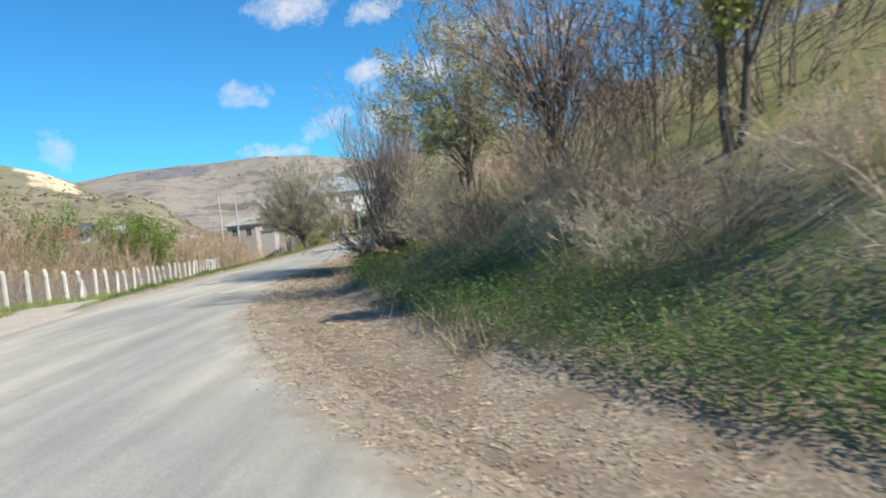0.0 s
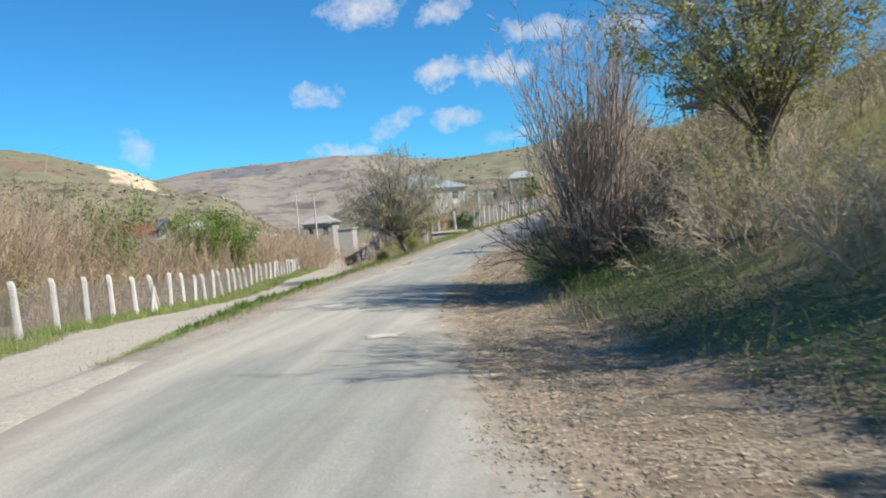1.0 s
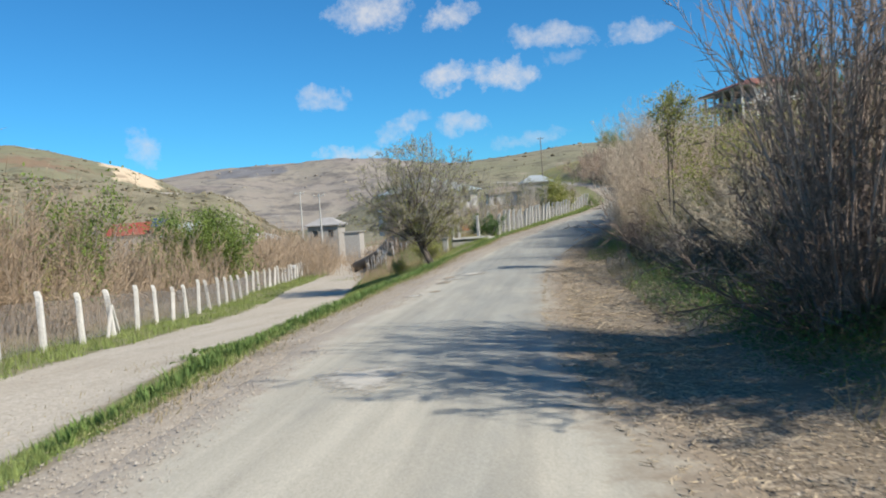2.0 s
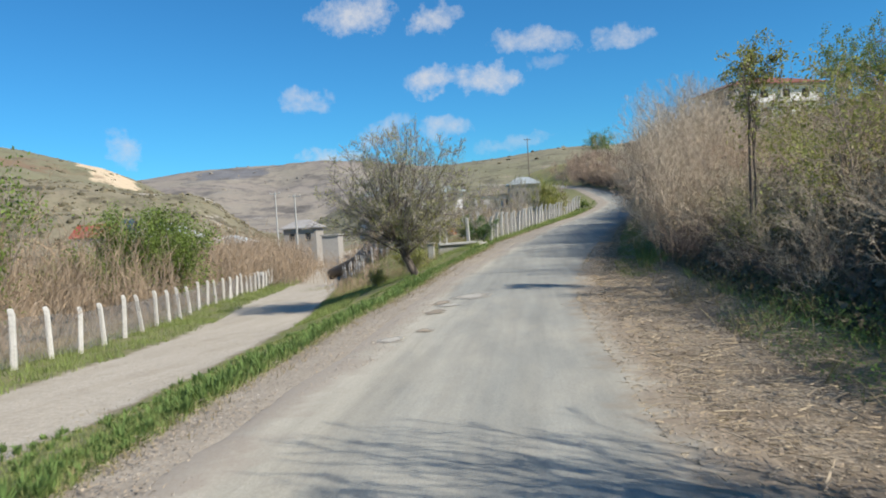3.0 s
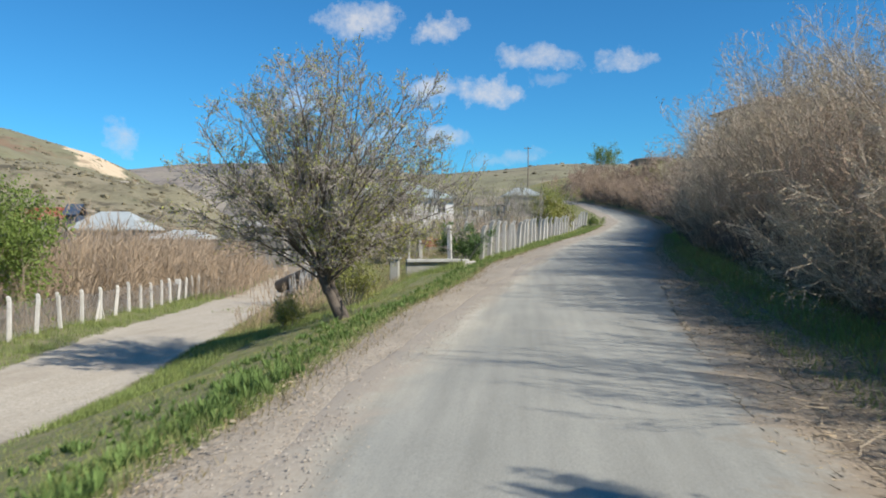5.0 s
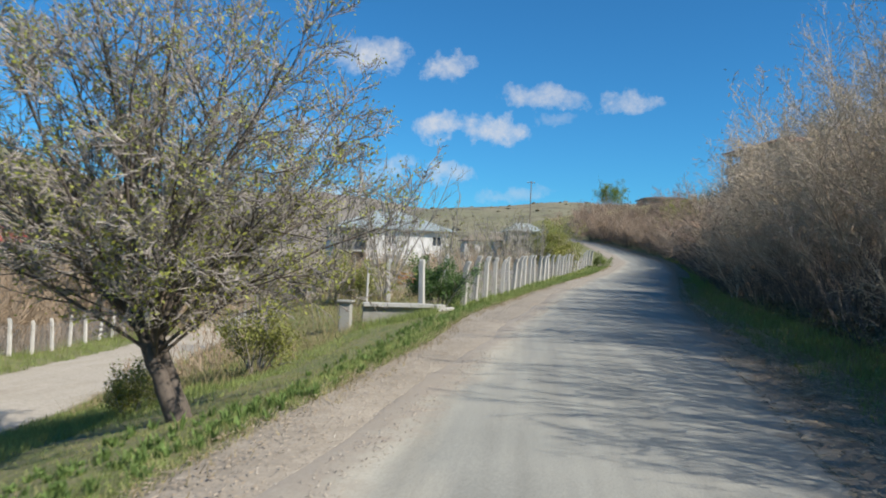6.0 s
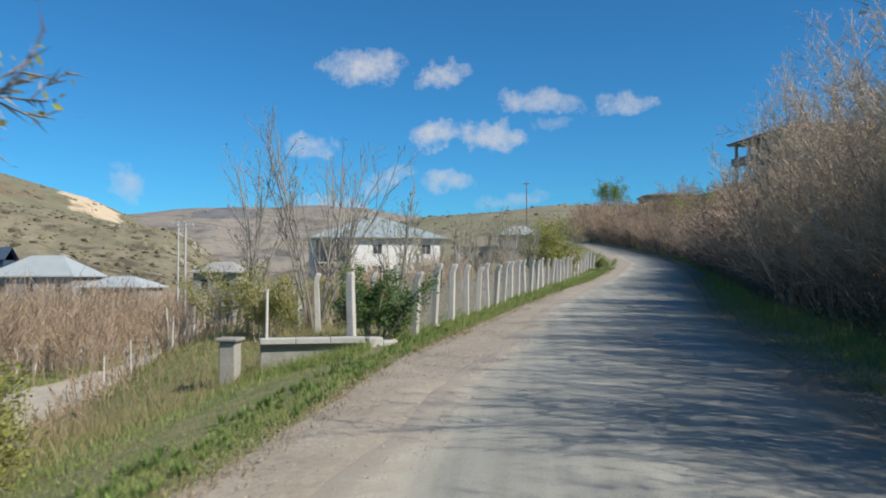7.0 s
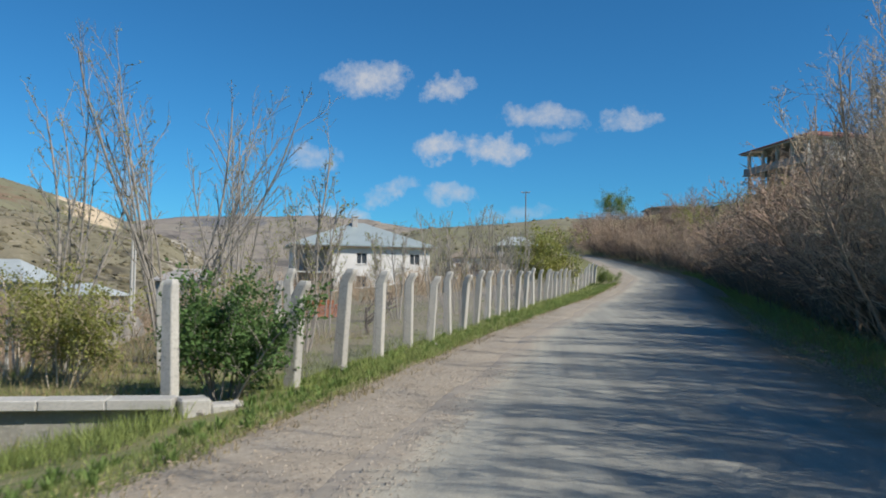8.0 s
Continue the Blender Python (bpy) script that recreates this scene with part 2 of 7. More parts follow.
ROAD_Z = table((-80, -0.6), (-20, -0.35), (0, -0.27), (10, -0.2), (20, -0.26), (30, -0.42), (40, -0.46), (50, -0.4), (60, -0.22),
               (70, -0.07), (84, 0.12), (101, 0.72), (112, 1.0), (125, 1.62), (140, 2.45), (155, 3.5), (185, 6.1), (230, 9.5), (400, 18), (600, 24))
ROAD_L = table((-80, 55), (-30, 19), (-10, 6), (0, 0.2), (5, -2.6), (10, -5.0), (15, -6.8), (20, -7.7), (24, -8.1), (30, -8.3), (42, -8.3),
               (51, -7.9), (61, -6.95), (65, -6.6), (73, -5.8), (84, -4.7), (105, -0.8), (125, 2.9), (140, 5.5), (155, 5.9), (185, 4.4), (230, -6), (400, -40), smooth=2)
ROAD_R = table((-80, 60), (-30, 24), (-10, 11), (0, 5.2), (5, 2.4), (10, -0.2), (15, -2.1), (20, -3.4), (24, -4.0), (30, -4.4), (40, -4.4),
               (45, -4.1), (51.5, -3.4), (59, -2.4), (65, -1.7), (74, -0.5), (84, 1.0), (100, 3.9), (120, 7.6), (140, 10.2), (150, 10.4), (170, 9), (185, 6.9), (230, -3), (400, -36), smooth=2)
GRASS_L = table((-80, 40), (-30, 12), (-10, 0), (0, -6), (10, -8.6), (20, -8.5), (22, -8.4), (24, -8.6), (30, -9.1), (40, -9.1), (43, -8.85), (53, -8.7), (61, -8.0), (68, -7.8),
                (74, -7.1), (84, -5.9), (105, -1.9), (125, 1.8), (140, 4.3), (155, 4.6), (185, 3.6), (230, -7), (400, -41), smooth=2)
TRACK_R = table((-80, 39), (-30, 11), (-10, -1), (0, -7), (10, -9.0), (20.5, -8.6), (23, -9.5), (31, -11.2), (38, -12.2), (42, -12.9), (46, -13.5), (51, -14.3), (58, -15.4), (77, -19.2), (90, -22.5), (112, -28), (140, -34), (200, -44), smooth=2)
TRACK_L = table((-80, 30), (-30, 3), (-10, -6), (0, -9), (10, -10.6), (18, -11.6), (24, -12.7), (31, -14.1), (40, -15.8), (50.6, -17.8), (59, -19.7), (72, -22.3), (90, -25.9), (112, -31.5), (140, -38), (200, -48), smooth=2)
FENCE_L = table((-80, 26), (-30, 0), (0, -9.2), (20, -12.9), (27, -14.6), (34.3, -16.3), (38.6, -17.12), (43.1, -18.13), (47.7, -19.2), (52, -20.15), (55.8, -21.04), (59.6, -21.89), (63.3, -22.7), (69.1, -23.75), (83, -26.6), (100, -30.3), (112, -33.0), (200, -51), smooth=1)
TRACK_Z = table((-80, -0.7), (0, -0.32), (15, -0.42), (22, -0.58), (31, -0.9), (34, -1.06), (38.5, -1.38), (43.4, -1.68), (48, -1.95), (52.3, -2.15), (56, -2.24), (60, -2.28), (64, -2.4), (69.4, -2.55), (83, -3.0), (100, -3.6), (140, -4.3), (200, -4.0), (400, -4.0), smooth=2)
FENCE_R = table((60, -9.6), (74.9, -8.3), (80.8, -7.35), (86.8, -6.65), (92.8, -5.85), (98.7, -4.9), (105, -3.85), (111, -2.95), (117, -1.9), (123, -0.75), (131.5, 0.9), (140, 2.6), smooth=1)


BANK_TOP = table((-80, 5.0), (26, 5.3), (50, 9.5), (75, 14.0), (95, 16.6), (400, 16.6))


def smoothstep(a, b, v):
    t = np.clip((v - a) / (b - a), 0, 1)
    return t * t * (3 - 2 * t)


def wave(x, y, s, k=0.0):
    """A cheap smooth unevenness, about -1 to 1."""
    return (np.sin(x / s + 1.3 * np.sin(y / s * 0.7 + k)) + np.sin(y / s * 1.1 + 1.7 * np.sin(x / s * 0.6 - k)) + np.sin((x + y) / s * 0.77 + k)) / 3


def height(x, y):
    """The ground's height."""
    x, y = np.asarray(x, float), np.asarray(y, float)
    zr, zt = ROAD_Z(y), TRACK_Z(y)
    al, ar, gl, tr, tl, fl = ROAD_L(y), ROAD_R(y), GRASS_L(y), TRACK_R(y), TRACK_L(y), FENCE_L(y)
    left = zr - 0.018 + (zt - zr + 0.018) * (0.85 * np.clip((gl - x) / np.maximum(gl - tr, 0.3), 0, 1) + 0.15 * smoothstep(0, 1, (gl - x) / np.maximum(gl - tr, 0.3)))
    left = np.where(x < tr, zt, left)
    out = np.clip(gl - x, 0, None)
    yard = zr - 0.06 - 0.05 * np.minimum(out, 15) - 0.11 * np.clip(out - 15, 0, None)
    wy = smoothstep(69, 77, y) * (1 - smoothstep(150, 190, y)) * smoothstep(0.3, 5.0, x - tr)
    left = left * (1 - wy) + np.maximum(yard, zt) * wy
    far = np.clip(fl - 0.5 - x, 0, 60)
    left = left - 0.035 * far - 0.0006 * far ** 2 * 0.5
    b = np.clip(x - ar - 1.3, 0, None)
    up = 0.32 * np.clip(b, 0, 3) + 0.47 * np.clip(b - 2.2, 0, None)
    top = np.maximum(BANK_TOP(y) - zr, 4)
    up = np.where(up < 0.7 * top, up, top - 0.3 * top * np.exp(-(up - 0.7 * top) / (0.3 * top)))
    right = zr - 0.018 - 0.12 * smoothstep(0.4, 1.2, b) * (1 - smoothstep(1.2, 2.4, b)) + up
    z = np.where(x < gl, left, np.where(x > ar + 0.2, right, zr - 0.018))
    under = (x > al + 0.25) & (x < ar - 0.25)
    z = np.where(under, zr - 0.12, z)
    rough = np.where(x < gl, smoothstep(0, 2.5, gl - x) * np.where((x < tr) & (x > tl), 0.25, 1), smoothstep(1.7, 4.5, x - ar))
    z = z + rough * (0.09 * wave(x, y, 1.7) + 0.05 * wave(x, y, 0.6, 2.0))
    z = z + np.clip((np.abs(x + 6) - 40) / 60, 0, 1) * 0.7 * wave(x, y, 11.0, 1.0)
    r = np.hypot(x + 6, y - 40)
    f = smoothstep(230, 420, r)
    return z * (1 - f) + f * np.where(x > 0, 8.0, -7.0) * (1 - 0.5 * smoothstep(300, 900, r))


def mesh_np(name, V, F, mats=(), smooth=False):
    """A mesh from arrays of vertices and of faces (all triangles or all quads)."""
    V, F = np.asarray(V, np.float32), np.asarray(F, np.int32)
    me = bpy.data.meshes.new(name)
    n, k = F.shape
    me.vertices.add(len(V))
    me.vertices.foreach_set("co", V.ravel())
    me.loops.add(n * k)
    me.loops.foreach_set("vertex_index", F.ravel())
    me.polygons.add(n)
    me.polygons.foreach_set("loop_start", np.arange(0, n * k, k, dtype=np.int32))
    me.polygons.foreach_set("use_smooth", np.full(n, smooth))
    me.update(calc_edges=True)
    for m in mats:
        me.materials.append(m)
    return me


def part(name, data, material, parent, label=""):
    """Links a bmesh or a mesh as one part under a thing."""
    if isinstance(data, bmesh.types.BMesh):
        me = bpy.data.meshes.new(name)
        data.to_mesh(me)
        data.free()
    else:
        me = data
    if not me.materials:
        me.materials.append(material)
    ob = new(name, me)
    ob.parent = parent
    return tagged(ob, label)


def thing(name, label, category, group="", kind="", at=(0, 0, 0)):
    ob = new(name)
    ob.empty_display_size = 0.2
    ob.location = at
    return tagged(ob, label, category, group, kind)


def box(bm, x0, y0, z0, x1, y1, z1, bevel=0.0, m=None):
    vs = bmesh.ops.create_cube(bm, size=1.0)["verts"]
    bmesh.ops.scale(bm, vec=(x1 - x0, y1 - y0, z1 - z0), verts=vs)
    bmesh.ops.translate(bm, vec=((x0 + x1) / 2, (y0 + y1) / 2, (z0 + z1) / 2), verts=vs)
    if bevel:
        es = list({e for v in vs for e in v.link_edges})
        r = bmesh.ops.bevel(bm, geom=es, offset=bevel, segments=1, affect="EDGES", profile=0.5)
        vs = list({v for f in r["faces"] for v in f.verts} | {v for v in vs if v.is_valid})
    if m is not None:
        bmesh.ops.transform(bm, matrix=m, verts=vs)
    return vs


def boxes(*specs, bevel=0.0):
    bm = bmesh.new()
    for s in specs:
        box(bm, *s, bevel=bevel)
    return bm


# ---- ground ----
def spaced(lo, hi, step, near_lo, near_hi, grow=1.055):
    mid = list(np.arange(near_lo, near_hi + 1e-6, step))
    a, s = [], step
    v = near_lo
    while v > lo:
        s *= grow
        v -= s
        a.append(v)
    b, s, v = [], step, near_hi
    while v < hi:
        s *= grow
        v += s
        b.append(v)
    return np.array(a[::-1] + mid + b)


def ground_material():
    m = mat("ground_soil", (0.27, 0.22, 0.15), (0.20, 0.165, 0.105), (0.33, 0.28, 0.20), scale=0.5, fine=14, rough=0.95, bump=0.4, vary=0, dist=0.02)
    nt = m.node_tree
    N, L = nt.nodes.new, nt.links.new
    p = nt.nodes["Principled BSDF"]
    base = p.inputs["Base Color"].links[0].from_socket
    co = N("ShaderNodeTexCoord").outputs["Object"]

    def tex(s, detail=6, r=0.65):
        n = N("ShaderNodeTexNoise")
        n.inputs["Scale"].default_value, n.inputs["Detail"].default_value, n.inputs["Roughness"].default_value = s, detail, r
        L(co, n.inputs["Vector"])
        return n.outputs["Fac"]

    def rut(s):
        mp = N("ShaderNodeMapping")
        mp.inputs["Rotation"].default_value, mp.inputs["Scale"].default_value = (0, 0, radians(-13)), (1.5, 0.12, 1)
        L(co, mp.inputs["Vector"])
        n = N("ShaderNodeTexNoise")
        n.inputs["Scale"].default_value, n.inputs["Detail"].default_value, n.inputs["Roughness"].default_value = s, 6, 0.6
        L(mp.outputs[0], n.inputs["Vector"])
        return n.outputs["Fac"]

    def blend(f, x, y):
        n = N("ShaderNodeMix")
        n.data_type = "RGBA"
        for v, s in ((f, "Factor"), (x, "A"), (y, "B")):
            if isinstance(v, tuple):
                n.inputs[s].default_value = (*v, 1)
            else:
                L(v, n.inputs[s])
        return n.outputs["Result"]

    def edge(attr, wobble):
        a = N("ShaderNodeAttribute")
        a.attribute_name = attr
        add = N("ShaderNodeMath")
        add.operation = "ADD"
        L(a.outputs["Fac"], add.inputs[0])
        L(wobble, add.inputs[1])
        r = N("ShaderNodeMapRange")
        r.inputs["From Min"].default_value, r.inputs["From Max"].default_value = 0.88, 1.12
        L(add.outputs[0], r.inputs["Value"])
        return r.outputs["Result"]

    def steep(v):
        r = N("ShaderNodeMapRange")
        r.inputs["From Min"].default_value, r.inputs["From Max"].default_value = 0.38, 0.62
        L(v, r.inputs["Value"])
        return r.outputs["Result"]

    w1, w2, w3 = tex(1.3), tex(2.2), tex(0.45)
    g = blend(tex(0.35), (0.13, 0.165, 0.048), (0.22, 0.225, 0.085))
    g = blend(tex(9), g, (0.12, 0.145, 0.045))
    g = blend(steep(tex(2.4, 7)), g, (0.245, 0.215, 0.115))
    dry = blend(steep(w3), (0.43, 0.37, 0.18), (0.31, 0.335, 0.11))
    dry = blend(steep(tex(2.6)), dry, (0.25, 0.205, 0.11))
    dry = blend(steep(tex(0.8, 7)), dry, (0.185, 0.225, 0.06))
    dry = blend(steep(tex(0.33, 8, 0.75)), dry, (0.40, 0.27, 0.135))
    dry = blend(steep(tex(3.2, 8, 0.75)), dry, (0.25, 0.265, 0.085))
    grav = blend(steep(tex(42, 3)), (0.23, 0.185, 0.135), (0.50, 0.44, 0.35))
    grav = blend(tex(2.2, 6), grav, (0.40, 0.345, 0.27))
    grav = blend(steep(tex(0.9, 7)), grav, (0.31, 0.265, 0.205))
    dirt = blend(steep(tex(0.7)), (0.52, 0.455, 0.355), (0.40, 0.34, 0.255))
    dirt = blend(steep(rut(1.0)), dirt, (0.56, 0.50, 0.40))
    dirt = blend(steep(tex(26, 5)), dirt, (0.37, 0.32, 0.25))
    litter = blend(steep(tex(30, 4)), (0.10, 0.075, 0.05), (0.43, 0.36, 0.26))
    litter = blend(steep(tex(1.4, 6)), litter, (0.20, 0.155, 0.105))
    col = blend(edge("hillside", w3), base, dry)
    for attr, c, w in (("grass", g, w2), ("litter", litter, w1), ("gravel", grav, w2), ("dirt", dirt, w1)):
        col = blend(edge(attr, w), col, c)
    n3, r3, dark = N("ShaderNodeTexNoise"), N("ShaderNodeMapRange"), N("ShaderNodeMix")
    n3.inputs["Scale"].default_value, n3.inputs["Detail"].default_value, n3.inputs["Roughness"].default_value = 9.0, 8, 0.78
    L(co, n3.inputs["Vector"])
    r3.inputs["From Min"].default_value, r3.inputs["From Max"].default_value, r3.inputs["To Min"].default_value, r3.inputs["To Max"].default_value = 0.3, 0.7, 0.78, 1.18
    L(n3.outputs["Fac"], r3.inputs["Value"])
    dark.data_type, dark.blend_type = "RGBA", "MULTIPLY"
    dark.inputs["Factor"].default_value = 1.0
    L(col, dark.inputs["A"])
    L(r3.outputs["Result"], dark.inputs["B"])
    L(dark.outputs["Result"], p.inputs["Base Color"])
    return m


def build_ground():
    xs = spaced(-3600, 3200, 0.46, -27, 9, 1.07)
    ys = spaced(-1600, 4800, 0.75, 0, 130, 1.07)
    X, Y = np.meshgrid(xs, ys)
    Z = height(X, Y)
    nx, ny = len(xs), len(ys)
    V = np.stack([X, Y, Z], -1).reshape(-1, 3)
    i = np.arange(nx - 1)[None, :] + nx * np.arange(ny - 1)[:, None]
    i = i.ravel()
    me = mesh_np("ground", V, np.stack([i, i + 1, i + nx + 1, i + nx], 1), [ground_material()], True)
    al, ar, gl, tr, tl, fl = (f(Y) for f in (ROAD_L, ROAD_R, GRASS_L, TRACK_R, TRACK_L, FENCE_L))

    def mask(a, b, soft):
        return np.clip(np.minimum(X - a, b - X) / soft, -1, 1) * 0.5 + 0.5

    merged = Y < 21
    zones = {
        "gravel": np.maximum(mask(gl, al + 1.0, 0.6), 0.0) * 1.0,
        "grass": np.maximum.reduce([mask(tr + 0.1, gl - 0.05, 0.5) * np.where(Y > 76, np.clip(1 - (FENCE_R(Y) - X) * 0.4, 0.42, 1), 1), mask(fl - 0.6, tl, 0.6), 0.42 * mask(fl - 60, fl, 8),
                                    0.3 * mask(-60, gl - 1.5, 1.5) * (Y > 66), 0.48 * mask(ar + 1.6, ar + 5.5, 1.5), 1.0 * mask(ar + 1.3, ar + 3.3, 0.6) * (Y > 47)]),
        "litter": mask(ar - 0.2, ar + 1.7, 0.7) * np.where(Y < 74, 0.95, 0.55),
        "dirt": np.maximum(mask(tl, tr, 0.5), np.where(merged, mask(tl, al + 0.5, 0.8), 0)),
        "hillside": np.maximum(mask(ar + 4, ar + 400, 3), mask(-900, fl - 40, 20)) * 0.9,
    }
    for k, v in zones.items():
        a = me.attributes.new(k, "FLOAT", "POINT")
        a.data.foreach_set("value", np.asarray(v, np.float32).ravel())
    ob = new("ground", me)
    tagged(ob, "uneven earth with spring grass, gravel verges and dry slopes", "ground", kind="structure")


build_ground()


def ribbon(name, ys, left, right, lift, material, crown=0.05, cols=14, ragged=0.1, skirt=0.03):
    """A strip of road that follows the plan between two edges."""
    rng = np.random.default_rng(4)
    L, R = left(ys), right(ys)
    n = len(ys)
    jl = np.convolve(rng.normal(0, 1, n + 8), np.ones(5) / 5, "same")[4:-4] * ragged
    jr = np.convolve(rng.normal(0, 1, n + 8), np.ones(5) / 5, "same")[4:-4] * ragged
    L, R = L + jl, R + jr
    u = np.linspace(0, 1, cols)
    X = L[:, None] + (R - L)[:, None] * u
    Y = np.repeat(ys[:, None], cols, 1)
    Z = ROAD_Z(Y) + lift + crown * (1 - (2 * u - 1) ** 2) + 0.012 * wave(X, Y, 0.9) + 0.014 * wave(X, Y, 2.3, 1.0)
    Xs = np.concatenate([X[:, :1] - 0.12, X, X[:, -1:] + 0.12], 1)
    Ys = np.concatenate([Y[:, :1], Y, Y[:, -1:]], 1)
    Zs = np.concatenate([Z[:, :1] - skirt, Z, Z[:, -1:] - skirt], 1)
    c = cols + 2
    V = np.stack([Xs, Ys, Zs], -1).reshape(-1, 3)
    i = (np.arange(c - 1)[None, :] + c * np.arange(n - 1)[:, None]).ravel()
    return mesh_np(name, V, np.stack([i, i + 1, i + c + 1, i + c], 1), [material], True)


def dusty(me):
    """Pale dust and grit over the asphalt: thick near the start and the edges, thin in the wheel tracks."""
    co = np.empty(len(me.vertices) * 3, np.float32)
    me.vertices.foreach_get("co", co)
    x, y = co[0::3], co[1::3]
    L, R = ROAD_L(y), ROAD_R(y)
    u = np.clip((x - L) / (R - L), 0, 1)
    v = 0.18 + 0.36 * (1 - smoothstep(26, 54, y)) + 0.2 * wave(x, y, 1.6) + 0.6 * np.exp(-((u - 0.0) / 0.16) ** 2) + 0.25 * np.exp(-((u - 1.0) / 0.11) ** 2) - 0.12 * np.exp(-((u - 0.62) / 0.16) ** 2)
    a = me.attributes.new("dust", "FLOAT", "POINT")
    a.data.foreach_set("value", v.astype(np.float32))
    nt = ASPHALT.node_tree
    N, K = nt.nodes.new, nt.links.new
    p = nt.nodes["Principled BSDF"]
    old = p.inputs["Base Color"].links[0].from_socket
    at, co2, n1, n2 = N("ShaderNodeAttribute"), N("ShaderNodeTexCoord"), N("ShaderNodeTexNoise"), N("ShaderNodeTexNoise")
    at.attribute_name = "dust"
    mp = N("ShaderNodeMapping")
    mp.inputs["Scale"].default_value = (1.0, 0.28, 1.0)
    K(co2.outputs["Object"], mp.inputs["Vector"])
    for n, s, d in ((n1, 1.1, 7), (n2, 34, 4)):
        n.inputs["Scale"].default_value, n.inputs["Detail"].default_value, n.inputs["Roughness"].default_value = s, d, 0.65
        K(mp.outputs[0] if n is n1 else co2.outputs["Object"], n.inputs["Vector"])
    add, rng_ = N("ShaderNodeMath"), N("ShaderNodeMapRange")
    add.operation = "ADD"
    K(at.outputs["Fac"], add.inputs[0])
    K(n1.outputs["Fac"], add.inputs[1])
    rng_.inputs["From Min"].default_value, rng_.inputs["From Max"].default_value, rng_.inputs["To Max"].default_value = 0.82, 1.2, 0.92
    K(add.outputs[0], rng_.inputs["Value"])
    grit, mx = N("ShaderNodeMix"), N("ShaderNodeMix")
    grit.data_type = mx.data_type = "RGBA"
    K(n2.outputs["Fac"], grit.inputs["Factor"])
    grit.inputs["A"].default_value, grit.inputs["B"].default_value = (0.39, 0.355, 0.275, 1), (0.53, 0.485, 0.385, 1)
    K(rng_.outputs["Result"], mx.inputs["Factor"])
    n3, r3, dark = N("ShaderNodeTexNoise"), N("ShaderNodeMapRange"), N("ShaderNodeMix")
    n3.inputs["Scale"].default_value, n3.inputs["Detail"].default_value, n3.inputs["Roughness"].default_value = 46.0, 6, 0.8
    K(co2.outputs["Object"], n3.inputs["Vector"])
    r3.inputs["From Min"].default_value, r3.inputs["From Max"].default_value, r3.inputs["To Min"].default_value, r3.inputs["To Max"].default_value = 0.3, 0.7, 0.74, 1.22
    # long streaks that the wheels have worn along the lane
    lane, n4, r4, worn = N("ShaderNodeMapping"), N("ShaderNodeTexNoise"), N("ShaderNodeMapRange"), N("ShaderNodeMix")
    lane.inputs["Scale"].default_value = (2.6, 0.13, 1.0)
    K(co2.outputs["Object"], lane.inputs["Vector"])
    n4.inputs["Scale"].default_value, n4.inputs["Detail"].default_value, n4.inputs["Roughness"].default_value = 1.0, 5, 0.6
    K(lane.outputs[0], n4.inputs["Vector"])
    r4.inputs["From Min"].default_value, r4.inputs["From Max"].default_value, r4.inputs["To Min"].default_value, r4.inputs["To Max"].default_value = 0.32, 0.68, 0.84, 1.14
    K(n4.outputs["Fac"], r4.inputs["Value"])
    worn.data_type, worn.blend_type = "RGBA", "MULTIPLY"
    worn.inputs["Factor"].default_value = 1.0
    K(n3.outputs["Fac"], r3.inputs["Value"])
    dark.data_type, dark.blend_type = "RGBA", "MULTIPLY"
    dark.inputs["Factor"].default_value = 1.0
    K(old, mx.inputs["A"])
    K(grit.outputs["Result"], mx.inputs["B"])
    K(mx.outputs["Result"], dark.inputs["A"])
    K(r3.outputs["Result"], dark.inputs["B"])
    K(dark.outputs["Result"], worn.inputs["A"])
    K(r4.outputs["Result"], worn.inputs["B"])
    # brown litter trodden over the right edge, stony soil over the left one
    col = worn.outputs["Result"]
    for name, edge, tones, size in (("soil_right", (R - x) / 0.95, ((0.13, 0.10, 0.07), (0.40, 0.33, 0.24)), 26), ("soil_left", (x - L) / 0.75, ((0.25, 0.20, 0.15), (0.50, 0.44, 0.35)), 34)):
        a = me.attributes.new(name, "FLOAT", "POINT")
        a.data.foreach_set("value", (1 - edge).astype(np.float32))
        at2, na, nb, sm, rg, tone, put = (N(k) for k in ("ShaderNodeAttribute", "ShaderNodeTexNoise", "ShaderNodeTexNoise", "ShaderNodeMath", "ShaderNodeMapRange", "ShaderNodeMix", "ShaderNodeMix"))
        at2.attribute_name = name
        for n, sc in ((na, 1.7), (nb, size)):
            n.inputs["Scale"].default_value, n.inputs["Detail"].default_value, n.inputs["Roughness"].default_value = sc, 8, 0.72
            K(co2.outputs["Object"], n.inputs["Vector"])
        sm.operation = "MULTIPLY_ADD"
        K(na.outputs["Fac"], sm.inputs[0])
        sm.inputs[1].default_value = 2.2
        K(at2.outputs["Fac"], sm.inputs[2])
        rg.inputs["From Min"].default_value, rg.inputs["From Max"].default_value = 1.3, 1.9
        K(sm.outputs[0], rg.inputs["Value"])
        tone.data_type = put.data_type = "RGBA"
        K(nb.outputs["Fac"], tone.inputs["Factor"])
        tone.inputs["A"].default_value, tone.inputs["B"].default_value = (*tones[0], 1), (*tones[1], 1)
        K(rg.outputs["Result"], put.inputs["Factor"])
        K(col, put.inputs["A"])
        K(tone.outputs["Result"], put.inputs["B"])
        col = put.outputs["Result"]
    K(col, p.inputs["Base Color"])
    return me


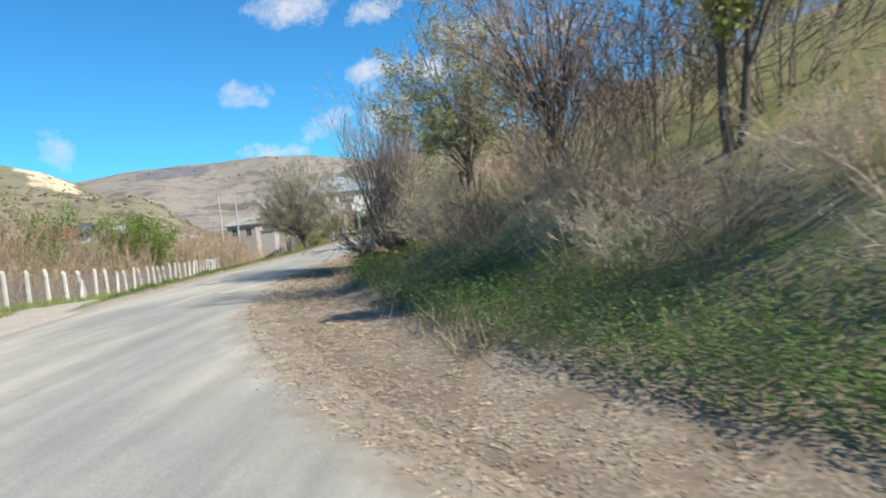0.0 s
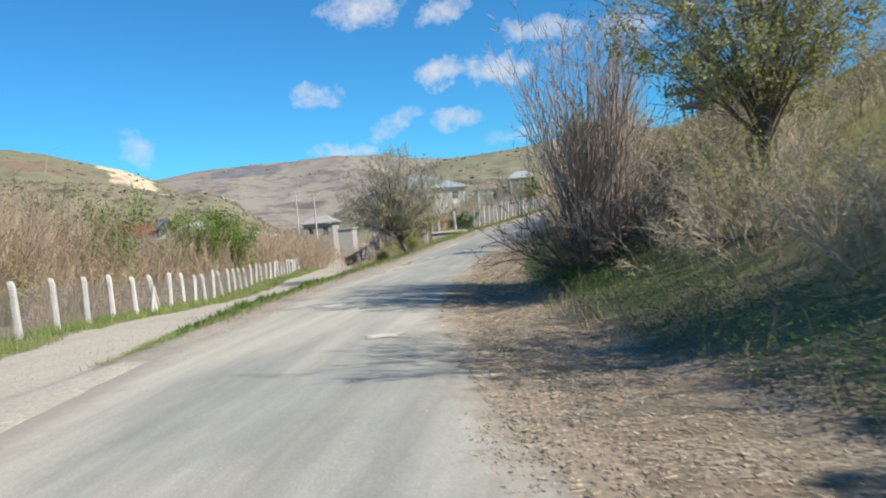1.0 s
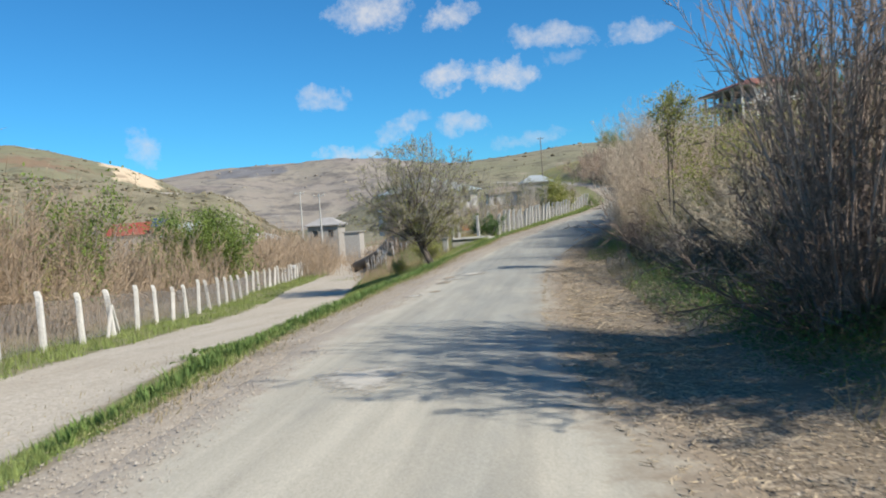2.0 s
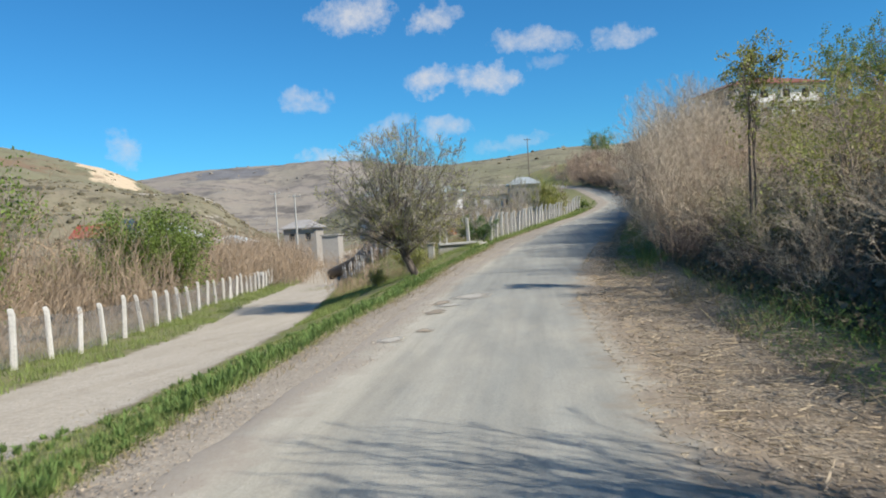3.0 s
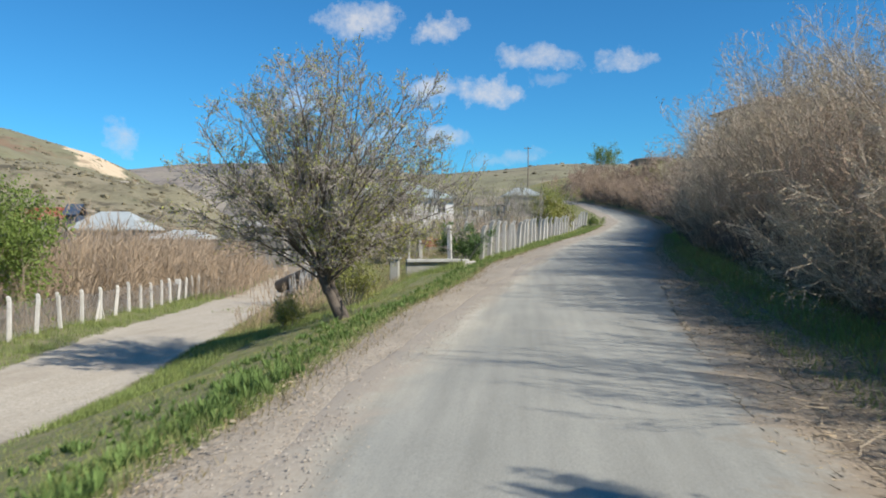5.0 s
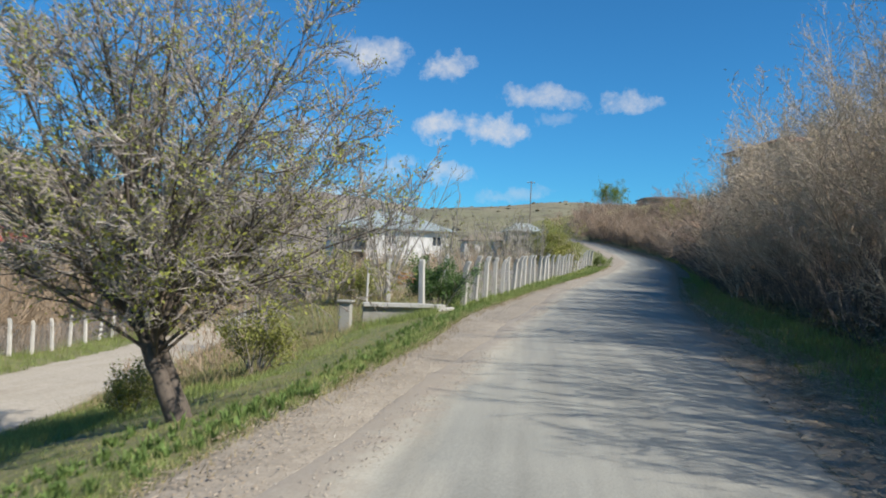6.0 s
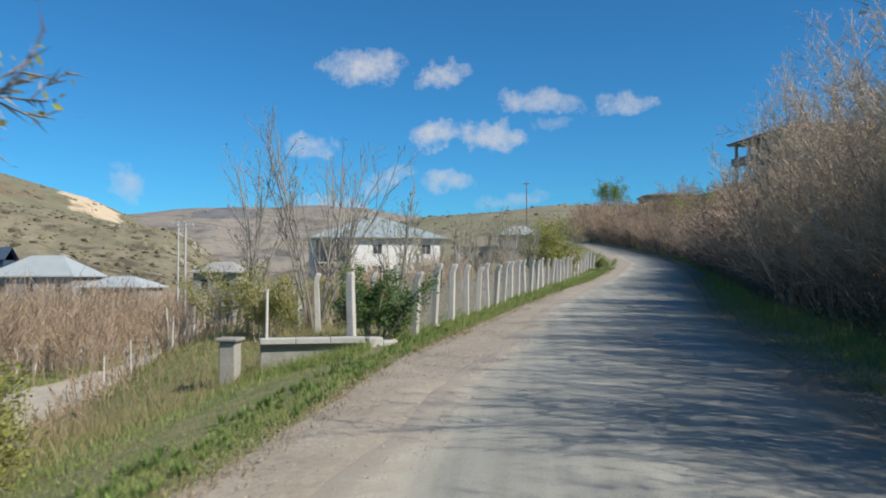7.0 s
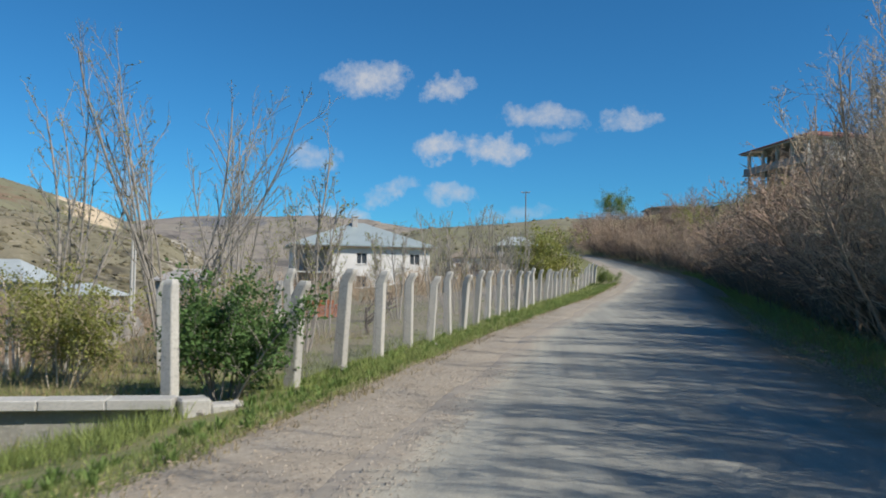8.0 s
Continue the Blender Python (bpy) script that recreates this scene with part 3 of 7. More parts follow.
road = new("road", dusty(ribbon("road", np.concatenate([np.arange(-120, 0, 2.0), np.arange(0, 130, 0.4), np.arange(130, 330, 1.5)]), ROAD_L, ROAD_R, -0.004, ASPHALT)))
tagged(road, "narrow worn grey asphalt road with ragged crumbling edges", "road", kind="structure")


# ---- hills ----
HILLS = {}


def polar_hill(name, label, az, el, dist, start, material, depth=1.6, amp=0.06, seed=0, naz=420, nr=46, base=-9.0, marks=()):
    """A range of hills whose skyline follows (azimuth, elevation) pairs, seen from the village road."""
    A = np.radians(np.linspace(az[0], az[-1], naz))
    E = np.interp(np.degrees(A), az, el)
    k = np.ones(5) / 5
    E = np.convolve(np.pad(E, 2, mode="edge"), k, "valid")
    R = np.linspace(start, depth, nr)
    AA, RR = np.meshgrid(A, R)
    top = dist * np.tan(np.radians(E))[None, :]
    prof = smoothstep(start, 1.0, RR) * 0.55 + 0.45 * np.clip((RR - start) / (1 - start), 0, 1)
    prof = np.where(RR > 1, 1 - 0.12 * (RR - 1), prof)
    x, y = -6 + RR * dist * np.sin(AA), 40 + RR * dist * np.cos(AA)
    n = np.empty(x.shape)
    for i in range(nr):
        for j in range(naz):
            p = Vector((x[i, j] / dist * 7 + seed, y[i, j] / dist * 7, seed))
            n[i, j] = noise.fractal(p, 0.9, 2.1, 6)
    z = base + (top + 1.2 - base) * prof + n * amp * top * (0.25 + 0.75 * np.sin(np.clip(prof, 0, 1) * np.pi)) * np.where(RR > 1.02, 0.2, 1)
    V = np.stack([x, y, z], -1).reshape(-1, 3)
    i = (np.arange(naz - 1)[None, :] + naz * np.arange(nr - 1)[:, None]).ravel()
    me = mesh_np(name, V, np.stack([i, i + 1, i + naz + 1, i + naz], 1), [material], True)
    deg = np.degrees(AA)
    for j, (a0, a1, r0, r1, kind) in enumerate(marks):
        q = np.hypot((deg - (a0 + a1) / 2) / ((a1 - a0) / 2), (RR - (r0 + r1) / 2) / ((r1 - r0) / 2)) + n * 0.7
        at = me.attributes.new("bare_%s" % kind, "FLOAT", "POINT")
        at.data.foreach_set("value", np.clip(2 - q, 0, 2).astype(np.float32).ravel())
    ob = new(name, me)
    HILLS[name] = V.reshape(nr, naz, 3)
    return tagged(ob, label, "hill", kind="structure")


HILL_FAR = mat("far_scrub_slope", (0.25, 0.21, 0.18), (0.30, 0.265, 0.20), (0.11, 0.10, 0.095), scale=0.005, fine=0.018, rough=1, bump=0.6, vary=0, dist=8)
HILL_OLIVE = mat("olive_grass_slope", (0.235, 0.20, 0.13), (0.175, 0.18, 0.10), (0.145, 0.12, 0.075), scale=0.009, fine=0.045, rough=1, bump=0.5, vary=0, dist=4)
HILL_MID = mat("dry_grass_slope", (0.27, 0.22, 0.15), (0.185, 0.175, 0.105), (0.125, 0.11, 0.07), scale=0.018, fine=0.09, rough=1, bump=0.5, vary=0, dist=3)


def bare_ground(m, kind, light, dark, size, wobble):
    """Bare earth or rock that shows through a slope where its attribute is high, with a ragged edge."""
    nt = m.node_tree
    N, L = nt.nodes.new, nt.links.new
    p = nt.nodes["Principled BSDF"]
    old = p.inputs["Base Color"].links[0].from_socket
    at, co, n1, n2, add, ramp, tone, mx = (N(k) for k in ("ShaderNodeAttribute", "ShaderNodeTexCoord", "ShaderNodeTexNoise", "ShaderNodeTexNoise", "ShaderNodeMath", "ShaderNodeMapRange", "ShaderNodeMix", "ShaderNodeMix"))
    at.attribute_name = "bare_%s" % kind
    for n, s in ((n1, size), (n2, size * 3)):
        n.inputs["Scale"].default_value, n.inputs["Detail"].default_value, n.inputs["Roughness"].default_value = s, 6, 0.65
        L(co.outputs["Object"], n.inputs["Vector"])
    add.operation = "MULTIPLY_ADD"
    L(n1.outputs["Fac"], add.inputs[0])
    add.inputs[1].default_value = wobble
    L(at.outputs["Fac"], add.inputs[2])
    ramp.inputs["From Min"].default_value, ramp.inputs["From Max"].default_value = 1.0 + 0.5 * wobble, 1.12 + 0.5 * wobble
    L(add.outputs[0], ramp.inputs["Value"])
    tone.data_type = mx.data_type = "RGBA"
    L(n2.outputs["Fac"], tone.inputs["Factor"])
    tone.inputs["A"].default_value, tone.inputs["B"].default_value = (*dark, 1), (*light, 1)
    L(ramp.outputs["Result"], mx.inputs["Factor"])
    L(old, mx.inputs["A"])
    L(tone.outputs["Result"], mx.inputs["B"])
    L(mx.outputs["Result"], p.inputs["Base Color"])


HILL_RISE = mat("green_brown_slope", (0.27, 0.235, 0.155), (0.195, 0.19, 0.11), (0.13, 0.115, 0.08), scale=0.012, fine=0.06, rough=1, bump=0.5, vary=0, dist=3)
bare_ground(HILL_FAR, "rock", (0.22, 0.21, 0.205), (0.12, 0.12, 0.125), 0.012, 1.6)
bare_ground(HILL_OLIVE, "scar", (0.68, 0.55, 0.38), (0.50, 0.37, 0.23), 0.03, 1.5)
bare_ground(HILL_OLIVE, "crest", (0.62, 0.47, 0.30), (0.46, 0.32, 0.18), 0.05, 0.9)
bare_ground(HILL_MID, "cliff", (0.50, 0.45, 0.36), (0.26, 0.22, 0.17), 0.07, 1.6)
bare_ground(HILL_MID, "outcrop", (0.46, 0.41, 0.33), (0.26, 0.22, 0.17), 0.07, 1.6)

polar_hill("backdrop_ridge", "distant grey-brown plateau ridge with rocky outcrops", [-75, -45, -36, -30, -26.6, -24.7, -20.9, -18.9, -14.8, -11.6, -8, -3, 5, 30, 75],
           [4, 4.2, 4.2, 4.1, 4.25, 4.45, 4.55, 4.65, 4.85, 4.6, 4.25, 3.9, 3.5, 3, 2.5], 2300, 0.42, HILL_FAR, amp=0.2, seed=3, marks=((-24, -18.6, 0.84, 0.96, "rock"),))
polar_hill("backdrop_hill", "olive grassy hill with a pale quarried crest", [-80, -60, -45, -36.7, -35.1, -33.5, -31.5, -30.1, -27.7, -25.5, -23, -20, -15],
           [6, 7.2, 7.0, 6.7, 6.4, 6.0, 5.45, 5.1, 4.0, 2.8, 1.6, 0.2, -0.8], 900, 0.3, HILL_OLIVE, amp=0.13, seed=11, depth=1.4, naz=460, nr=60, marks=((-32.0, -28.2, 0.78, 1.0, "scar"), (-36.6, -35.2, 0.95, 1.02, "crest")))
polar_hill("backdrop_slope", "bumpy dry slope dotted with scrub below the hill", [-80, -55, -40, -36.8, -32, -29, -26.7, -24.5, -23.4, -22.2, -20.6, -18],
           [4.6, 5.0, 4.9, 4.75, 4.1, 3.6, 3.15, 3.0, 2.6, 1.6, 0.3, -0.8], 520, 0.3, HILL_MID, amp=0.24, seed=23, depth=1.3, naz=460, nr=52, marks=((-25.0, -21.8, 0.70, 1.02, "cliff"), (-28.5, -25.6, 0.74, 0.95, "outcrop")))
polar_hill("backdrop_rise", "near green-brown rise behind the village", [-22, -16, -12, -9, -7, -5, -2.5, 0, 1.6, 3.6, 6, 9, 14, 20, 30, 50, 80],
           [-1.2, 0.6, 2.4, 3.7, 4.15, 4.3, 4.45, 4.65, 4.8, 4.85, 4.8, 4.9, 5.2, 5.4, 5.2, 4, 3], 620, 0.36, HILL_RISE, amp=0.07, seed=31, depth=1.3)


def speckle(m, colour, size, lo, hi, stretch=(1, 1, 1)):
    """Patches of another cover strewn over a slope."""
    nt = m.node_tree
    N, L = nt.nodes.new, nt.links.new
    p = nt.nodes["Principled BSDF"]
    old = p.inputs["Base Color"].links[0].from_socket
    co, mp, n, r, mx = (N(k) for k in ("ShaderNodeTexCoord", "ShaderNodeMapping", "ShaderNodeTexNoise", "ShaderNodeMapRange", "ShaderNodeMix"))
    mp.inputs["Scale"].default_value = stretch
    L(co.outputs["Object"], mp.inputs["Vector"])
    L(mp.outputs[0], n.inputs["Vector"])
    n.inputs["Scale"].default_value, n.inputs["Detail"].default_value, n.inputs["Roughness"].default_value = size, 8, 0.68
    r.inputs["From Min"].default_value, r.inputs["From Max"].default_value = lo, hi
    L(n.outputs["Fac"], r.inputs["Value"])
    mx.data_type = "RGBA"
    L(r.outputs["Result"], mx.inputs["Factor"])
    L(old, mx.inputs["A"])
    mx.inputs["B"].default_value = (*colour, 1)
    L(mx.outputs["Result"], p.inputs["Base Color"])


speckle(HILL_MID, (0.10, 0.085, 0.055), 0.045, 0.53, 0.60, (1, 1, 1.8))
speckle(HILL_MID, (0.40, 0.345, 0.27), 0.07, 0.62, 0.70, (1, 1, 2.5))
speckle(HILL_MID, (0.085, 0.09, 0.045), 0.16, 0.60, 0.66)
speckle(HILL_OLIVE, (0.21, 0.145, 0.09), 0.012, 0.54, 0.62, (1, 1, 3))
speckle(HILL_OLIVE, (0.115, 0.11, 0.06), 0.05, 0.58, 0.65, (1, 1, 2))
speckle(HILL_RISE, (0.10, 0.09, 0.06), 0.035, 0.55, 0.63, (1, 1, 2))
speckle(HILL_RISE, (0.33, 0.28, 0.20), 0.05, 0.62, 0.70, (1, 1, 3))
speckle(HILL_FAR, (0.13, 0.115, 0.10), 0.014, 0.54, 0.64, (1, 1, 3))
speckle(HILL_FAR, (0.34, 0.31, 0.27), 0.02, 0.61, 0.69, (1, 1, 4))


def scrub_dots(name, label, hill, count, lo, hi, size, seed, material, rows=(6, 34)):
    """Low round bushes strewn over a far slope, joined."""
    rng = np.random.default_rng(seed)
    V = HILLS[hill]
    nr, naz, _ = V.shape
    i, j = rng.integers(*rows, count), rng.integers(int(lo * naz), int(hi * naz) - 1, count)
    f, g = rng.random((count, 1)), rng.random((count, 1))
    P = V[i, j] * (1 - f) * (1 - g) + V[i, j + 1] * (1 - f) * g + V[i + 1, j] * f * (1 - g) + V[i + 1, j + 1] * f * g
    bm = bmesh.new()
    bmesh.ops.create_icosphere(bm, subdivisions=1, radius=1)
    bv = np.array([v.co[:] for v in bm.verts])
    bf = np.array([[v.index for v in q.verts] for q in bm.faces])
    bm.free()
    s = size * (0.3 + 1.3 * rng.random((count, 1, 1)) ** 2.2)
    Q = bv[None] * s * rng.uniform(0.6, 1.3, (count, len(bv), 1)) * np.array([1.15, 1.15, 0.85]) + P[:, None]
    F = bf[None] + len(bv) * np.arange(count)[:, None, None]
    ob = new(name, mesh_np(name, Q.reshape(-1, 3), F.reshape(-1, 3), [material]))
    tagged(ob, label, "scrub", kind="stuff")


SCRUBMAT = mat("hill_scrub", (0.15, 0.13, 0.08), (0.19, 0.16, 0.10), (0.11, 0.10, 0.065), scale=0.2, fine=0.9, rough=1, bump=0.6, vary=0.35, island=True, dist=0.5)
scrub_dots("hill_scrub", "dark low scrub scattered over the dry slope", "backdrop_slope", 2400, 0.45, 0.99, 1.25, 5, SCRUBMAT, (8, 46))
scrub_dots("hill_scrub", "dark low scrub scattered over the olive hill", "backdrop_hill", 600, 0.4, 0.95, 1.7, 6, SCRUBMAT, (9, 50))
scrub_dots("hill_scrub", "dark scrub scattered over the rise behind the village", "backdrop_rise", 900, 0.05, 0.6, 1.1, 7, SCRUBMAT)
scrub_dots("hill_scrub", "dark scrub and boulders scattered over the distant ridge", "backdrop_ridge", 250, 0.3, 0.55, 4.0, 8, HILL_FAR, (10, 28))


# ---- growing things ----
def unit(v):
    return v / np.maximum(np.linalg.norm(v, axis=-1, keepdims=True), 1e-9)


def tubes(P, R, sides=3):
    """Thin round rods along polylines P (count, points, 3) with radii R (count, points)."""
    B, n, _ = P.shape
    T = unit(np.gradient(P, axis=1))
    ref = np.where(np.abs(T[:, :1, 2:3]) > 0.8, np.array([1.0, 0.2, 0.0]), np.array([0.0, 0.1, 1.0]))
    U = unit(np.cross(T, np.broadcast_to(ref, T.shape)))
    W = np.cross(T, U)
    a = np.arange(sides) * 2 * np.pi / sides
    ring = U[:, :, None] * np.cos(a)[:, None] + W[:, :, None] * np.sin(a)[:, None]
    V = (P[:, :, None] + ring * R[:, :, None, None]).reshape(-1, 3)
    b, i, j = np.meshgrid(np.arange(B), np.arange(n - 1), np.arange(sides), indexing="ij")
    o = (b * n + i) * sides
    k = (j + 1) % sides
    F = np.stack([o + j, o + k, o + sides + k, o + sides + j], -1).reshape(-1, 4)
    return V, F


def spikes(P, R):
    """Finest twigs: three-sided, drawn out to a point."""
    B = len(P)
    T = unit(P[:, -1] - P[:, 0])
    U = unit(np.cross(T, np.where(np.abs(T[:, 2:3]) > 0.8, np.array([1.0, 0.2, 0.0]), np.array([0.0, 0.1, 1.0]))))
    W = np.cross(T, U)
    r = R[:, :1]
    V = np.stack([P[:, 0] + U * r, P[:, 0] + (W * 0.87 - U * 0.5) * r, P[:, 0] - (W * 0.87 + U * 0.5) * r, P[:, -1]], 1).reshape(-1, 3)
    F = (np.array([[0, 1, 3], [1, 2, 3], [2, 0, 3]])[None] + 4 * np.arange(B)[:, None, None]).reshape(-1, 3)
    return V, F


def joined(bits):
    if len({f.shape[1] for _, f in bits}) > 1:
        bits = [(v, f if f.shape[1] == 3 else np.concatenate([f[:, [0, 1, 2]], f[:, [0, 2, 3]]])) for v, f in bits]
    V, F, o = [], [], 0
    for v, f in bits:
        V.append(v)
        F.append(f + o)
        o += len(v)
    return np.concatenate(V), np.concatenate(F)


def sprout(rng, start, way, length, radius, n, wander, lift, taper=0.35):
    B = len(start)
    P = np.empty((B, n, 3))
    P[:, 0] = start
    d = unit(way)
    for i in range(1, n):
        d = unit(d + rng.normal(0, wander, (B, 3)) + np.array([0, 0, lift]))
        P[:, i] = P[:, i - 1] + d * (length / (n - 1))[:, None]
    return P, radius[:, None] * np.linspace(1, taper, n)[None, :]


def fork(rng, P, R, k, lo, angle, spread=12):
    """Starts, ways and radii of k side shoots on each polyline."""
    B, n, _ = P.shape
    t = (lo + (1 - lo) * (np.arange(k)[None, :] + rng.random((B, k))) / k) * (n - 1) * 0.999
    i = t.astype(int)
    f = (t - i)[..., None]
    b = np.arange(B)[:, None]
    S = P[b, i] * (1 - f) + P[b, i + 1] * f
    D = unit(P[b, i + 1] - P[b, i])
    Q = unit(np.cross(D, rng.normal(0, 1, D.shape)))
    a = np.radians(rng.normal(angle, spread, (B, k)))[..., None]
    W = D * np.cos(a) + Q * np.sin(a)
    r = R[b, i] * 0.55
    return S.reshape(-1, 3), W.reshape(-1, 3), r.ravel(), (1 - t / (n - 1)).ravel()


def leaves(rng, P, count, size, loose=0.05, droop=0.0):
    """Small folded leaves near the ends of the polylines P."""
    B, n, _ = P.shape
    b = rng.integers(0, B, count)
    t = rng.random(count) ** 0.6 * (n - 1) * 0.999
    i = t.astype(int)
    S = P[b, i] + (P[b, i + 1] - P[b, i]) * (t - i)[:, None] + rng.normal(0, loose, (count, 3))
    D = unit(rng.normal(0, 1, (count, 3)) + np.array([0, 0, 0.3 - droop]))
    U = unit(np.cross(D, rng.normal(0, 1, (count, 3))))
    s = (size * rng.uniform(0.6, 1.4, count))[:, None]
    W = np.cross(D, U)
    V = np.stack([S, S + D * s * 0.5 + U * s * 0.28, S + D * s, S + D * s * 0.5 - U * s * 0.28 + W * s * 0.1], 1).reshape(-1, 3)
    F = np.arange(count * 4).reshape(-1, 4)
    return V, F


def buds(rng, P, count, size, loose=0.05):
    """Buds and clinging dead leaves: single small blades near the twigs."""
    B, n, _ = P.shape
    b = rng.integers(0, B, count)
    f = rng.random((count, 1))
    S = P[b, 0] * (1 - f) + P[b, -1] * f + rng.normal(0, loose, (count, 3))
    D = unit(rng.normal(0, 1, (count, 3)))
    U = unit(np.cross(D, rng.normal(0, 1, (count, 3))))
    s = (size * rng.uniform(0.5, 1.5, count))[:, None]
    V = np.stack([S - U * s * 0.3, S + U * s * 0.3, S + D * s], 1).reshape(-1, 3)
    return V, np.arange(count * 3).reshape(-1, 3)


def plant(seed, stems=1, root=0.05, tilt=(0, 10), lean=(0, 0), length=(3, 4), r0=0.05, levels=(), leaf=None, bud=None, wander=0.08, lift=0.03, sides=5, thin=0.004, n0=7, split=1):
    """Wood and twigs of a tree or a shrub. levels: (shoots, angle, length factor, points, wander, lift)."""
    rng = np.random.default_rng(seed)
    a = rng.uniform(0, 2 * np.pi, stems)
    t = np.radians(rng.uniform(*tilt, stems))
    start = np.stack([np.cos(a) * root, np.sin(a) * root, np.full(stems, -0.08)], 1) * rng.uniform(0.3, 1, (stems, 1))
    start[:, 2] = -0.08
    way = np.stack([np.cos(a) * np.sin(t) + lean[0], np.sin(a) * np.sin(t) + lean[1], np.cos(t)], 1)
    L = rng.uniform(*length, stems)
    P, R = sprout(rng, start, way, L, r0 * rng.uniform(0.75, 1.2, stems), n0, wander, lift)
    single = [tubes(P[i:i + 1], R[i:i + 1], sides) for i in range(stems)] if stems < 13 else []
    wood, twig = [] if single else [tubes(P, R, sides)], []
    last = P
    for j, (k, angle, lf, n, w, up) in enumerate(levels):
        S, W, r, out = fork(rng, P, R, k, 0.25 if j else 0.3, angle)
        L = np.repeat(L, k) * lf * rng.uniform(0.6, 1.25, len(S)) * (0.55 + 0.45 * out)
        P, R = sprout(rng, S, W, L, np.maximum(r, thin), n, w, up, 0.5)
        last = P
        (wood if j < split else twig).append(spikes(P, R * 1.3) if n == 2 else tubes(P, R, 4 if j < split and sides > 3 else 3))
    out = {"stem": single}
    if wood:
        out["wood"] = joined(wood)
    if twig:
        out["twig"] = joined(twig)
    if leaf:
        out["leaf"] = leaves(rng, last, *leaf)
    if bud:
        out["leaf"] = buds(rng, last, *bud)
    return out


def grow_thing(name, label, category, made, wood, twig, leafmat, group=""):
    ob = thing(name, label, category, group)
    for v, f in made["stem"]:
        part("trunk", mesh_np("trunk", v, f, [wood], True), wood, ob)
    for key, m, nm in (("wood", wood, "limb_mass"), ("twig", twig, "crown"), ("leaf", leafmat, "foliage")):
        if key in made:
            tagged(part(nm, mesh_np(nm, *made[key], [m], key == "wood"), m, ob), kind="stuff")
    return ob


def ground_at(x, y):
    return float(height(x, y))


def stand(ob, x, y, turn=0.0, size=1.0, sink=0.03):
    ob.matrix_basis = pose(x, y, ground_at(x, y) - sink, 0, 0, turn) @ Matrix.Scale(size, 4)
    return ob


def crowned(seed, base, neck, centre, radii, limbs, r0, levels, leaf, low=-0.35, boles=2):
    """A tree whose limbs fan out from the neck to fill a rounded crown. levels as in plant()."""
    rng = np.random.default_rng(seed)
    base, neck, centre, radii = (np.array(v, float) for v in (base, neck, centre, radii))
    stem = []
    for k in range(boles):
        off = np.array([0.065 * (k - (boles - 1) / 2), 0.05 * k, 0])
        u = np.linspace(0, 1, 8)[:, None]
        P = base + off * (1 + 1.5 * u) + (neck - base) * (u * 0.75 + 0.25 * u * u) + rng.normal(0, 0.025, (8, 3)) * u
        stem.append(tubes(P[None], (r0 * np.linspace(1.15, 0.7, 8) * (1 - 0.2 * k))[None], 9))
    i = np.arange(limbs) + 0.5
    up = low + (1 - low) * i / limbs
    a = i * 2.39996 + rng.normal(0, 0.25, limbs)
    ring = np.sqrt(np.maximum(1 - up ** 2, 0.02))
    goal = centre + np.stack([ring * np.cos(a), ring * np.sin(a), up], 1) * radii * rng.uniform(0.62, 0.95, (limbs, 1))
    start = neck + (base - neck) * rng.uniform(-0.08, 0.3, (limbs, 1))
    ctrl = start * 0.55 + goal * 0.45 + np.stack([rng.normal(0, 0.25, limbs), rng.normal(0, 0.25, limbs), rng.uniform(0.1, 0.6, limbs)], 1)
    u = np.linspace(0, 1, 10)[None, :, None]
    P = start[:, None] * (1 - u) ** 2 + 2 * ctrl[:, None] * u * (1 - u) + goal[:, None] * u ** 2
    P = P + np.cumsum(rng.normal(0, 0.035, P.shape), 1) * u
    L = np.linalg.norm(goal - start, axis=1)
    R = r0 * 0.27 * (L / L.max())[:, None] * np.linspace(1.2, 0.28, 10)[None]
    wood, twig = [tubes(P, R, 5)], []
    for j, (k, angle, lf, n, w, lift) in enumerate(levels):
        S, W, r, out = fork(rng, P, R, k, 0.2 if j else 0.16, angle)
        L = np.repeat(L, k) * lf * rng.uniform(0.6, 1.3, len(S)) * (0.6 + 0.4 * out)
        P, R = sprout(rng, S, W, L, np.maximum(r, 0.0066), n, w, lift, 0.5)
        (wood if j < 1 else twig).append(spikes(P, R * 1.3) if n == 2 else tubes(P, R, 3))
    return {"stem": stem, "wood": joined(wood), "twig": joined(twig), "leaf": leaves(rng, P, *leaf)}


# the leaning tree between road and track
tree = grow_thing("tree", "leaning roadside tree with dark trunk and sparse young olive leaves", "tree",
                  crowned(47, (0, 0, -0.1), (-0.6, 0.05, 1.15), (-0.5, 0.6, 3.1), (3.6, 3.35, 3.4), 46, 0.125,
                          ((11, 40, 0.34, 5, 0.12, 0.07), (9, 42, 0.52, 3, 0.13, 0.08), (6, 36, 0.6, 2, 0.15, 0.06)), (24000, 0.05, 0.045), low=-0.5), BARK, TREETWIG, TREELEAF)
stand(tree, -10.5, 56.4)

